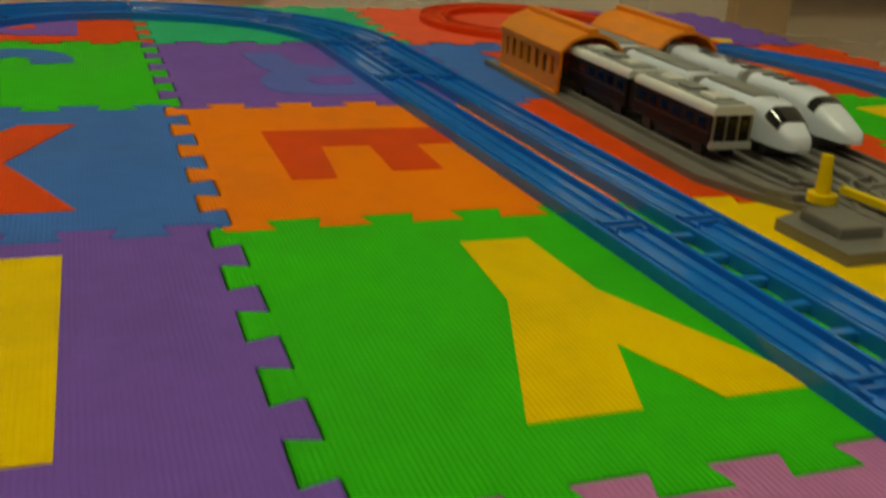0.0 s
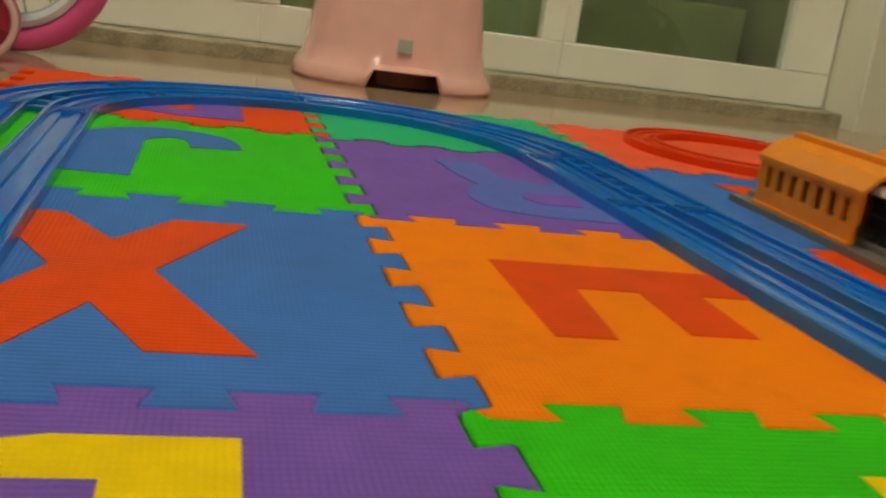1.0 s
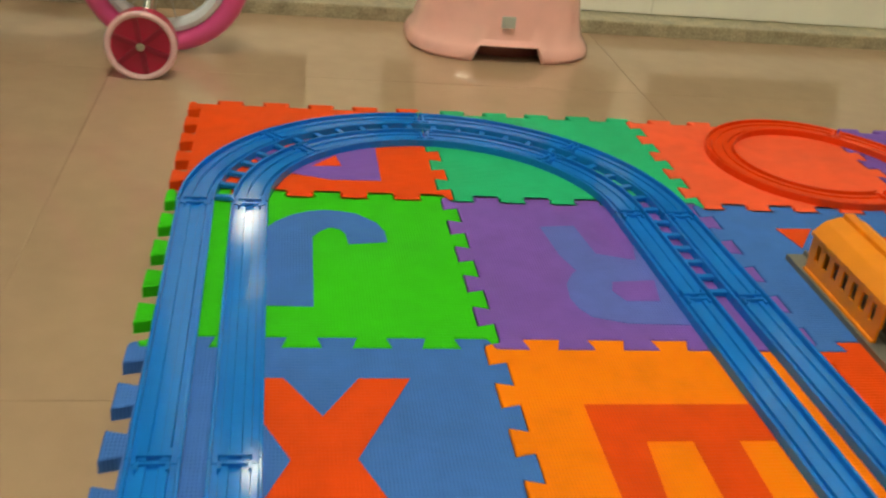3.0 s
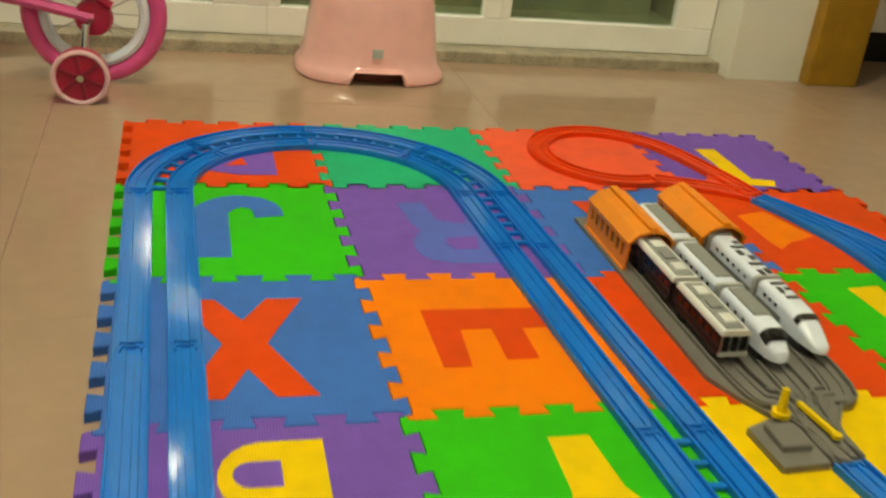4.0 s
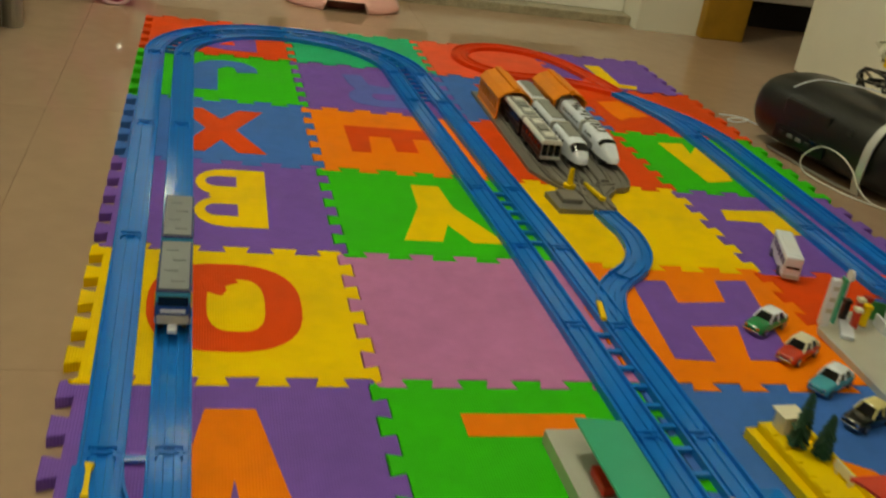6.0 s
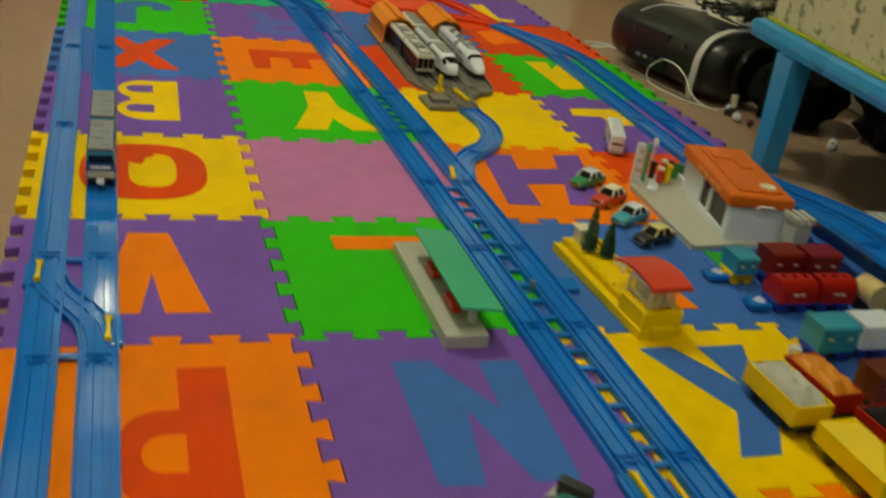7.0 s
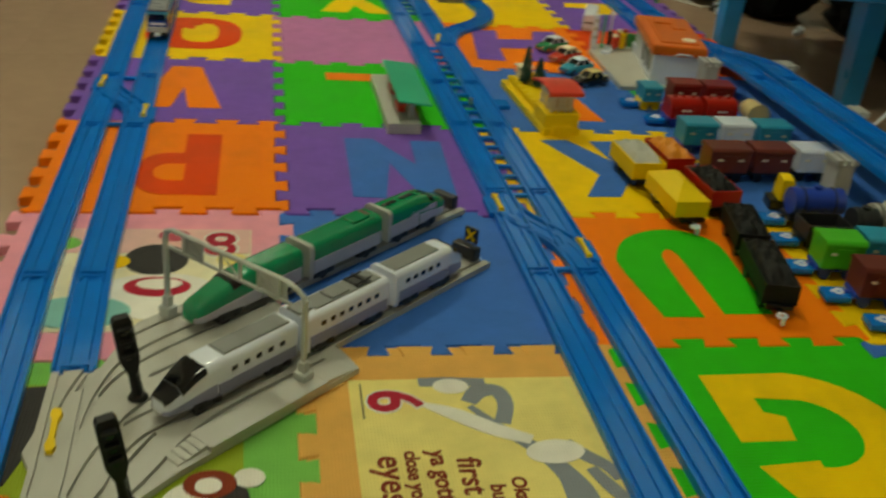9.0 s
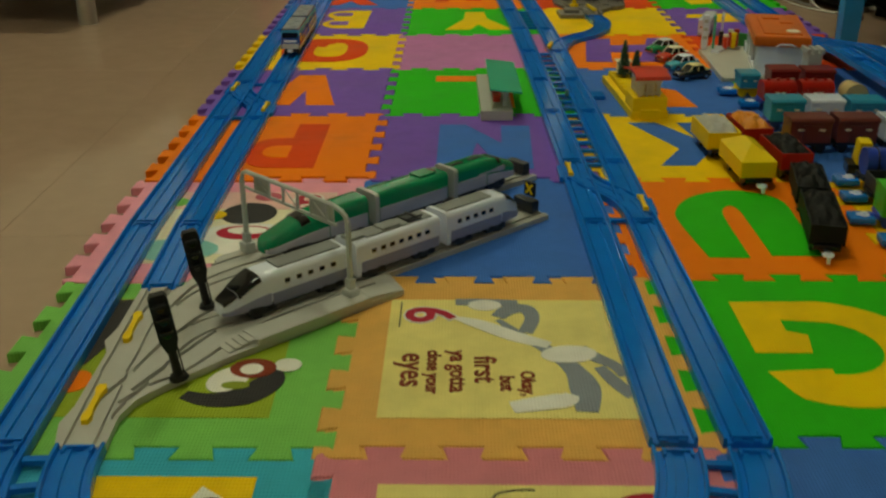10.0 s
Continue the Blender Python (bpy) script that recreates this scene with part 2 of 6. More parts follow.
def loft(bm, rings):
    """A skin over closed rings of equal length, capped."""
    vs = [[bm.verts.new(p) for p in r] for r in rings]
    n = len(vs[0])
    for a, b in zip(vs, vs[1:]):
        for k in range(n):
            j = (k + 1) % n
            bm.faces.new((a[k], a[j], b[j], b[k]))
    bm.faces.new(vs[0][::-1])
    bm.faces.new(vs[-1])


def part(name, bm, mat, parent, label="", smooth=False):
    """Links a bmesh as one mesh object under a thing or a part."""
    bmesh.ops.recalc_face_normals(bm, faces=bm.faces)
    me = bpy.data.meshes.new(name)
    bm.to_mesh(me)
    bm.free()
    for p in me.polygons:
        p.use_smooth = smooth
    if smooth:
        me.set_sharp_from_angle(angle=radians(40))
    me.materials.append(mat)
    ob = new(name, me)
    if parent:
        ob.parent = parent
    return tagged(ob, label)


def made(fn, *args, **k):
    bm = bmesh.new()
    fn(bm, *args, **k)
    return bm


def thing(name, label, category, at=(0, 0, 0), rz=0.0, group="", kind=""):
    ob = new(name)
    ob.empty_display_size = 0.02
    ob.matrix_basis = pose(at[0], at[1], at[2], 0, 0, rz)
    return tagged(ob, label, category, group, kind)


def spline(pts, n=10):
    """Points of a smooth line through the given ones."""
    pts = [Vector(p) for p in pts]
    out = []
    for i in range(len(pts) - 1):
        a, b = pts[max(i - 1, 0)], pts[i]
        c, d = pts[i + 1], pts[min(i + 2, len(pts) - 1)]
        for k in range(n):
            t = k / n
            out.append(0.5 * ((2 * b) + (c - a) * t + (2 * a - 5 * b + 4 * c - d) * t * t + (3 * b - a - 3 * c + d) * t ** 3))
    return out + [pts[-1]]


# ---------------------------------------------------------------- the room
FLOOR_Z = -0.012
X_W, X_E, Y_S, Y_N, Z_C = -1.7, 2.9, -4.6, 1.5, 2.55

floor = tagged(part("floor", made(box, (0.6, -0.45, FLOOR_Z - 0.038), (4.6, 8.3, 0.06)), GROUT, None), "polished beige ceramic tile floor of the room", "floor", kind="structure")
ceiling = tagged(part("ceiling", made(box, (0.6, -0.45, Z_C + 0.05), (4.8, 8.6, 0.1)), CEIL_PAINT, None), "plain white painted ceiling", "ceiling", kind="structure")
for nm, c, s in (("wall_west", (X_W - 0.06, -0.45, 1.25), (0.12, 8.5, 2.6)), ("wall_east", (X_E + 0.06, -1.55, 1.25), (0.12, 6.3, 2.6)),
                 ("wall_south", (0.6, Y_S - 0.06, 1.25), (4.6, 0.12, 2.6)), ("wall_north_back", (2.23, Y_N + 0.06, 1.25), (1.34, 0.12, 2.6)),
                 ("wall_balcony", (1.50, 2.2, 1.25), (0.10, 3.1, 2.6))):
    tagged(part(nm, made(box, c, s), NIGHT if nm == "wall_balcony" else WALL_PAINT, None), "olive painted balcony wall" if nm == "wall_balcony" else "plain off-white painted wall of the room", "wall", kind="structure")
# wall with the sliding doors
tagged(part("wall_north", made(box, (-1.23, 0.58, 1.265), (0.94, 0.12, 2.57)), WALL_PAINT, None), "off-white wall beside the sliding doors", "wall", kind="structure")
tagged(part("wall_north_pier", made(box, (1.455, 0.53, 1.265), (0.20, 0.22, 2.57), bevel=0.004), WALL_PAINT, None), "white wall pier at the end of the sliding doors", "wall", kind="structure")
tagged(part("wall_above_doors", made(box, (0.295, 0.58, 2.29), (2.11, 0.12, 0.52)), WALL_PAINT, None), "wall above the sliding doors", "wall", kind="structure")
part("threshold", made(box, (0.30, 0.51, FLOOR_Z + 0.011), (2.12, 0.09, 0.028), bevel=0.004), GRANITE, None)
tagged(bpy.data.objects["threshold"], "speckled granite threshold under the sliding doors", "threshold", kind="structure")


def sliding_door(name, x0, x1, y, glass_x):
    """A white door leaf with a low rail and one tall pane."""
    d = thing(name, "white framed sliding door leaf with a tall glass pane", "door", (x0, y, FLOOR_Z + 0.026), kind="structure")
    w = x1 - x0
    g0, g1 = glass_x[0] - x0, glass_x[1] - x0
    part("bottom_rail", made(box, (w / 2, 0, 0.032), (w, 0.035, 0.064), bevel=0.003), PAINT_WHITE, d)
    part("top_rail", made(box, (w / 2, 0, 1.96), (w, 0.035, 0.10), bevel=0.003), PAINT_WHITE, d)
    part("stile", made(box, (g0 / 2, 0, 0.987), (g0, 0.035, 1.845), bevel=0.003), PAINT_WHITE, d)
    part("stile", made(box, ((g1 + w) / 2, 0, 0.987), (w - g1, 0.035, 1.845), bevel=0.003), PAINT_WHITE, d)
    p = part("pane", made(box, ((g0 + g1) / 2, 0, 0.987), (g1 - g0, 0.006, 1.845)), GLASS, d, "clear glass pane")
    p.visible_shadow = False
    return d


sliding_door("door_1", -0.76, -0.06, 0.545, (-0.70, -0.12))
sliding_door("door_2", -0.06, 0.27, 0.545, (-0.01, 0.155))
sliding_door("door_3", 0.27, 0.805, 0.545, (0.30, 0.765))
sliding_door("door_4", 0.805, 1.35, 0.545, (0.83, 1.252))
tagged(part("backdrop", made(box, (-0.1, 3.72, 1.26), (3.2, 0.06, 2.58)), NIGHT, None), "dark olive far wall outside the glass doors", "backdrop", kind="structure")
tagged(part("balcony_floor", made(box, (-0.1, 2.15, FLOOR_Z + 0.004), (3.1, 3.0, 0.02)), NIGHT, None), "dark floor outside the glass doors", "floor", kind="structure")
tagged(part("balcony_kerb", made(box, (-0.1, 1.05, 0.09), (3.0, 0.12, 0.19), bevel=0.004), NIGHT, None), "dark kerb outside the glass doors", "kerb", kind="structure")

# floor tiles
tile_me = part("tile", made(box, (0, 0, 0), (0.7995, 0.7995, 0.008), bevel=0.0003), FLOOR_TILE, None).data
bpy.data.objects.remove(bpy.data.objects["tile"])
for i in range(6):
    for j in range(7):
        o = new("tile", tile_me)
        o.parent = floor
        o.location = (-1.33 + 0.8 * i, -4.267 + 0.8 * j, FLOOR_Z - 0.004)

# lamps
for y, w, d in ((-0.62, 0.44, 0.32), (-2.75, 0.42, 0.32)):
    l = thing("ceiling_lamp", "white ceiling lamp with a glowing diffuser", "lamp", (0.15, y, Z_C - 0.06), group="ceiling lamps")
    part("frame", made(box, (0, 0, 0.04), (w + .06, d + .06, 0.04), bevel=0.006), PAINT_WHITE, l)
    part("diffuser", made(box, (0, 0, 0.0), (w, d, 0.04), bevel=0.01), GLOW if y > -1 else GLOW_NEAR, l)
l = thing("balcony_lamp", "white wall lamp glowing outside the glass doors", "lamp", (-0.06, 3.66, 2.03))
part("frame", made(box, (0, 0.02, 0), (0.12, 0.03, 0.10), bevel=0.004), PAINT_WHITE, l)
part("diffuser", made(box, (0, -0.012, 0), (0.08, 0.034, 0.06), bevel=0.008), GLOW_OUT, l)
l = thing("balcony_pendant", "small glowing pendant lamp hanging outside the glass doors", "lamp", (0.05, 1.06, 1.55))
part("diffuser", made(tube, (0, 0, 0), (0, 0, 0.04), 0.018, 20, 0.014), GLOW_OUT, l)
part("cord", made(tube, (0, 0, 0.04), (0, 0, Z_C - 1.555), 0.004, 8), BLACK, l)

# wooden post and the far corner
post = tagged(part("wooden_post", made(box, (1.62, 0.42, 0.3), (0.14, 0.07, 0.624), bevel=0.006), WOOD, None), "yellow-brown wooden cabinet post on the floor", "post")
wb = thing("white_cabinet", "white low cabinet with a dark open plinth", "cabinet", (2.15, 0.80, FLOOR_Z))
part("body", made(box, (0, 0, 0.42), (0.9, 0.4, 0.66), bevel=0.006), PAINT_WHITE, wb)
part("plinth", made(box, (0, 0.02, 0.045), (0.86, 0.34, 0.09)), BLACK, wb)
# Added dark block, stands in for the deep shade behind the table.
dc = thing("dark_cabinet", "dark brown block added for the shade behind the blue table", "cabinet", (2.45, -1.75, FLOOR_Z))
part("body", made(box, (0, 0, .40), (.45, 1.9, .74), bevel=.008), material("dark_wood", "1E1714", rough=.5, vary=.3, scale=14), dc)
part("plinth", made(box, (.02, 0, .015), (.38, 1.84, .03)), BLACK, dc)
tagged(part("wall_pillar", made(box, (2.15, -0.40, 1.17), (0.90, 1.0, 2.36), bevel=0.004), WALL_PAINT, None), "white wall pillar behind the boombox", "wall", kind="structure")


# ---------------------------------------------------------------- foam mat
S, TEETH, D = 0.30, 5, 0.016
Z0 = FLOOR_Z


def tile_outline():
    """Interlocking edge: five dovetail teeth a side, walked counter-clockwise."""
    def side():
        p, q, h = [], S / TEETH, D / 2
        for k in range(TEETH):
            a, m, b = k * q, k * q + q / 2, (k + 1) * q
            s = 0.0022
            if k == 0:
                p += [(0, 0), (h * .05, -h * .45), (h * .35, -h * .9), (h, -h)]
            else:
                p += [(a + s, h), (a - s, -h)]
            p += [(m + s, -h), (m - s, h)]
            if k == TEETH - 1:
                p += [(b - h, h), (b - h * .35, h * .9), (b - h * .05, h * .45)]
        return p
    out = []
    for n in range(4):
        for x, y in side():
            x, y = x - S / 2, y - S / 2
            for _ in range(n):
                x, y = -y, x
            out.append((x, y))
    gap = 0.9962
    return [(x * gap, y * gap) for x, y in out]


OUTLINE = tile_outline()
TILE_MESH = {}


def arc(cx, cy, r, a0, a1, n=14, ry=None):
    ry = r if ry is None else ry
    return [(cx + r * math.cos(radians(a0 + (a1 - a0) * i / n)), cy + ry * math.sin(radians(a0 + (a1 - a0) * i / n))) for i in range(n + 1)]


def glyph(kind):
    """Outlines of the inlaid letters, in metres from the tile's middle, already turned as they lie."""
    L = {}
    L["X"] = [[(-.072, .1), (-.03, .1), (0, .05), (.03, .1), (.072, .1), (.024, -.0), (.07, -.105), (.026, -.105), (0, -.05), (-.026, -.105), (-.07, -.105), (-.024, 0)]]
    L["E"] = [[(-.09, .065), (-.09, -.062), (-.058, -.062), (-.052, .018), (-.014, .018), (-.014, -.05), (.024, -.05), (.024, .018), (.062, .018), (.062, -.055), (.095, -.055), (.1, .065)]]
    L["Y"] = [[(-.022, .102), (.022, .102), (.028, .022), (.082, -.098), (.030, -.098), (.007, -.040), (-.012, -.099), (-.066, -.099), (-.026, .018)]]
    L["V"] = [[(-.026, .105), (.022, .105), (.06, -.093), (.012, -.093), (0, .0), (-.014, -.093), (-.062, -.093)]]
    L["L"] = [[(-.077, .104), (.056, .104), (.056, -.1), (.01, -.1), (.01, .066), (-.077, .066)]]
    L["N"] = [[(-.068, .1), (-.028, .1), (.024, .008), (.026, .095), (.07, .095), (.064, -.104), (.02, -.104), (-.012, .012), (-.028, -.104), (-.07, -.1)]]
    L["K"] = [[(-.082, .101), (-.041, .103), (.006, .021), (-.007, .101), (.055, .103), (.028, .025), (.04, -.056), (.005, -.054), (-.02, -.099), (-.067, -.1), (-.028, -.026)]]
    L["H"] = [[(-.065, .11), (-.014, .112), (-.022, .05), (.05, .056), (.064, .118), (.112, .122), (.07, -.088), (.012, -.088), (.036, -.006), (-.03, -.01), (-.036, -.092), (-.086, -.088)]]
    L["J"] = [[(-.05, -.088), (-.004, -.089), (-.003, .048), (.006, .062), (.016, .070), (.026, .066), (.031, .057), (.033, .033), (.073, .040), (.072, .062), (.065, .082), (.045, .103), (.028, .108), (.01, .110), (-.006, .106), (-.022, .098), (-.04, .080), (-.05, .064)]]
    L["T"] = [[(-.115, .044), (-.06, .06), (-.027, -.031), (-.055, -.046), (-.075, -.051), (-.105, -.076), (-.112, -.052)]]
    L["seven"] = [[(-.10, .078), (0, .086), (.01, -.006), (-.05, -.016), (-.05, .034), (-.11, .036)]]
    L["vee"] = [[(-.088, .087), (-.034, .094), (-.043, .034), (0, .099), (.025, .099), (-.02, -.096), (-.075, -.111)]]
    L["slash"] = [[(-.032, .063), (.011, .067), (.008, -.089), (.052, -.095), (.038, -.125), (-.025, -.118)]]
    L["tip"] = [[(.06, -.103), (.008, -.101), (-.008, -.03), (.0, .03), (.044, .001)]]
    L["blob"] = [[(-.146, .06), (-.118, .052), (-.104, .034), (-.106, .01), (-.12, -.002), (-.146, -.004)]]
    L["bits"] = [[(-.077, .096), (-.033, .098), (-.067, .049)], [(.019, .071), (.066, .087), (.055, .049), (.016, .047)]]
    if kind in L:
        return L[kind], []
    if kind == "B":
        o = [(.062, .118), (.059, -.085), (.012, -.085)] + arc(.006, -.034, .044, 262, 118, 8, .051) + [(-.020, .018)] + arc(.006, .067, .044, 242, 95, 8, .051)
        return [o[::-1]], [[(.02, .088), (-.008, .088)] + arc(-.008, .070, .016, 90, 270, 6, .018) + [(.02, .052)], [(.02, -.012), (-.008, -.012)] + arc(-.008, -.031, .016, 90, 270, 6, .019) + [(.02, -.05)]]
    if kind == "wedge":
        return [[(.078, .012), (.078, -.097), (.019, -.098), (-.03, -.081), (-.06, -.056), (-.072, -.03), (-.04, -.006)]], [[(.028, -.024), (.034, -.057), (.0, -.060)]]
    if kind == "P":
        o = [(.060, .102), (.013, .102), (.013, .032)] + arc(-.002, -.006, .037, 95, 180, 6, .038) + arc(-.002, -.064, .037, 180, 262, 6) + [(.060, -.101)]
        return [o], [[(.017, -.006), (-.004, -.006)] + arc(-.002, -.0325, .020, 100, 260, 6, .0265) + [(.017, -.059)]]
    if kind == "Q":
        def oval(cx, cy, a, b, e):
            return [(cx + a * math.copysign(abs(math.cos(t)) ** e, math.cos(t)), cy + b * math.copysign(abs(math.sin(t)) ** e, math.sin(t))) for t in [2 * math.pi * k / 36 for k in range(36)]]
        return [oval(0, .009, .086, .101, .78)], [oval(.0115, .0095, .0325, .0605, .68)]
    if kind == "R":
        o = [(.075, .088), (.045, .086), (.03, .012), (-.01, .025), (-.018, .089), (-.057, .084), (-.05, .02), (-.040, -.012), (-.047, -.020), (-.057, -.040), (-.060, -.067), (-.056, -.085), (-.047, -.100), (-.015, -.111), (.07, -.113)]
        return [o], [[(-.009, -.035), (-.014, -.052), (-.005, -.071), (.029, -.070), (.036, -.030)]]
    if kind == "U":
        o = spline([(.063, -.099), (.066, .0), (.067, .060), (.052, .088), (.02, .104), (-.015, .099), (-.05, .076), (-.072, .037), (-.076, .0), (-.063, -.104)], 4)
        o += spline([(-.018, -.105), (-.019, .0), (-.016, .035), (-.004, .052), (.004, .040), (.006, .0), (.007, -.099)], 4)
        o = [(p[0], p[1]) for p in o]
        return [o], []
    if kind == "G":
        o = [(-.07, .09), (-.07, -.012), (-.018, -.012), (-.012, .022), (-.03, .03), (-.03, .052)] + arc(-.002, .0, .05, 70, -100, 12) + [(-.01, -.04), (-.068, -.045), (-.055, -.08)] + arc(.0, -.005, .098, 240, 440, 18)
        return [o[::-1]], []
    return [], []


LETTER_SHIFT = {"B": (0, 0), "P": (.010, -.007), "K": (.015, .004), "U": (.008, .003), "G": (.010, .001), "V": (.004, -.004), "L": (.005, -.009),
                "N": (.008, -.006), "Y": (.006, -.001), "vee": (.011, .008)}


# the printed tiles of another make, a little larger and slightly lower
PICTURE_TILES = {(0, 7): ((.152, -2.256, Z0 - .0010), 1.015), (1, 7): ((.455, -2.2555, Z0 - .0003), 1.014), (0, 8): ((.1675, -2.5635, Z0 - .0014), 1.03), (1, 8): ((.468, -2.5635, Z0 + .0004), 1.03),
                 (0, 9): ((.1675, -2.872, Z0 - .0018), 1.03), (1, 9): ((.4715, -2.872, Z0 + .0002), 1.03)}


def foam_tile(col, row, base, letter=None, ink=None, words=""):
    at, size = PICTURE_TILES.get((col, row), ((S * (col + 0.5), -S * (row + 0.5), Z0), 1.0))
    deep = size
    if row == 0:  # the last row, pressed together
        at, deep, size = (S * (col + 0.5) - (.012 if col == 3 else 0), -.1665, Z0), .945, .96 if col == 3 else 1.0
    label = words or f"{base.name[5:].replace('_', ' ')} interlocking foam mat tile"
    if letter and not words:
        label += f" with an inlaid {ink.name[5:].replace('_', ' ')} letter"
    t = thing("foam_tile", label, "foam tile", at, group="foam play mat")
    t.matrix_basis = t.matrix_basis @ Matrix.Diagonal((size, deep, 1, 1))
    if base.name not in TILE_MESH:
        o = part("tile_body", made(prism, OUTLINE, 0, 0.012), base, t)
        bm = bmesh.new()
        bm.from_mesh(o.data)
        top = [e for e in bm.edges if all(v.co.z > 0.011 for v in e.verts) and len(e.link_faces) == 2 and abs(e.calc_face_angle()) > 1]
        bmesh.ops.bevel(bm, geom=top, offset=0.0011, segments=1, affect="EDGES")
        bm.to_mesh(o.data)
        bm.free()
        TILE_MESH[base.name] = o.data
    else:
        o = new("tile_body", TILE_MESH[base.name])
        o.parent = t
    if (col, row) in PICTURE_TILES:
        part("tile_lip", made(box, (.008 if col == 0 else 0, 0, .005), (.298 if col == 0 else .314, .314, .0100)), base, t)
    if letter:
        outs, holes = glyph(letter)
        dx, dy = LETTER_SHIFT.get(letter, (0, -.004))
        outs, holes = [[(x + dx, y + dy) for x, y in o] for o in outs], [[(x + dx, y + dy) for x, y in o] for o in holes]
        for pts in outs:
            part("letter", made(prism, pts, 0.0118, 0.0126), ink, t)
        for pts in holes:
            part("letter_core", made(prism, pts, 0.0124, 0.0131), base, t)
    return t


MAT = [
    [(F_RED, "wedge", F_PURPLE), (F_TEAL, None, None), (F_CORAL, None, None), (F_PURPLE, "slash", F_YELLOW)],
    [(F_GREEN, "J", F_BLUE), (F_PURPLE, "R", F_VIOLET), (F_BLUE, "bits", F_RED), (F_RED, "T", F_ORANGE)],
    [(F_BLUE, "X", F_RED), (F_ORANGE, "E", F_RED), (F_RED, None, None), (F_GREEN, "vee", F_YELLOW)],
    [(F_PURPLE, "B", F_YELLOW), (F_GREEN, "Y", F_YELLOW), (F_YELLOW, None, None), (F_PURPLE, "seven", F_YELLOW)],
    [(F_YELLOW, "Q", F_RED), (F_MAUVE, None, None), (F_ORANGE, "H", F_PURPLE), (F_RED, None, None)],
    [(F_PURPLE, "V", F_ORANGE), (F_GREEN, "L", F_ORANGE), (F_BLUE, "tip", F_ORANGE), (F_BLUE, "blob", F_LEAF)],
    [(F_ORANGE, "P", F_RED), (F_PURPLE, "N", F_BLUE), (F_YELLOW, "K", F_BLUE), (F_BLUE, None, None)],
    [(F_PINK, None, None), (F_BLUE, None, None), (F_ORANGE, "U", F_GREEN), (F_YELLOW, None, None)],
    [(F_LIME, None, None), (F_PEACH, None, None), (F_GREEN, "G", F_YELLOW), (F_BLUE, None, None)],
    [(F_CYAN, None, None), (F_ROSE, None, None), (F_BLUE, None, None), (F_RED, None, None)],
]
TILES = {}
for r, line in enumerate(MAT):
    for c, (b, g, k) in enumerate(line):
        TILES[c, r] = foam_tile(c, r, b, g, k)


def inlay(tile, pts, ink, name="print", z=0.0122, h=0.0005, label=""):
    return part(name, made(prism, pts, z, z + h), ink, TILES[tile], label)


part("letter_tail", made(prism, [(-.030, .072), (-.022, .034), (-.004, .024), (.002, .038), (.0, .048), (.016, .058), (.006, .074), (-.012, .078)], 0.0124, 0.0133), F_RED, TILES[0, 4])


def ell(cx, cy, rx_, ry_, n=22, a=0.0):
    c, s = math.cos(a), math.sin(a)
    return [(cx + c * rx_ * math.cos(t) - s * ry_ * math.sin(t), cy + s * rx_ * math.cos(t) + c * ry_ * math.sin(t)) for t in [2 * math.pi * i / n for i in range(n)]]


def words(tile, text, x, y, size, ink, turn=-90, name="printed_word", z=0.0131, fat=0.0):
    """Printed lettering on a tile, in the built-in font."""
    cu = bpy.data.curves.new(name, "FONT")
    cu.body, cu.size, cu.extrude, cu.offset, cu.resolution_u = text, size, 0.0002, fat, 3
    tmp = bpy.data.objects.new(name, cu)
    me = bpy.data.meshes.new_from_object(tmp)
    bpy.data.objects.remove(tmp)
    me.materials.append(ink)
    ob = new(name, me)
    ob.parent = TILES[tile]
    ob.matrix_basis = pose(x, y, z, 0, 0, turn)
    return tagged(ob, "printed letters in brown" if ink is INK_BROWN else "")


def ribbon(pts, widths, n=6):
    """Outline of a soft band along a line."""
    mid = spline([(x, y, w) for (x, y), w in zip(pts, widths)], n)
    left, right = [], []
    for i, p in enumerate(mid):
        d = mid[min(i + 1, len(mid) - 1)] - mid[max(i - 1, 0)]
        u = Vector((-d.y, d.x)).normalized() * p.z / 2
        left.append((p.x + u.x, p.y + u.y))
        right.append((p.x - u.x, p.y - u.y))
    return right + left[::-1]


# picture tiles: plain printed panels, patches, numerals and words
T = (1, 8)
inlay(T, [(-.112, -.1044), (.098, -.1044), (.096, .1024), (-.112, .1024)], F_PALE, "printed_panel", label="pale yellow printed panel")
inlay(T, ribbon([(-.050, .097), (-.030, .097), (-.012, .096), (.010, .096)], (.012, .014, .014, .010)), INK_GREY, "grey_patch", .0127, label="grey printed patch")
inlay(T, ell(-.022, .090, .016, .011), INK_WHITE, "white_patch", .0130)
inlay(T, ribbon([(-.010, .066), (.002, .082), (.018, .082), (.022, .062), (.014, .036)], (.014, .018, .016, .014, .014)), INK_GREY, "grey_patch", .0127, label="grey printed patch")
inlay(T, ribbon([(-.050, .064), (-.026, .050), (.004, .028), (.034, .012)], (.006, .016, .017, .012)), INK_WHITE, "white_patch", .0131, label="white printed band")
inlay(T, ribbon([(-.010, .060), (.012, .028), (.034, .002), (.052, -.030), (.058, -.060), (.056, -.095)], (.006, .010, .014, .018, .026, .018)), INK_GREY, "grey_patch", .0128, label="grey printed band")
inlay(T, ell(.050, -.004, .025, .015, a=.1), INK_WHITE, "white_patch", .0133)
inlay(T, ribbon([(.060, .006), (.074, -.010), (.088, -.024), (.094, -.040)], (.016, .014, .012, .010)), INK_GREY, "grey_patch", .0129, label="grey printed band")
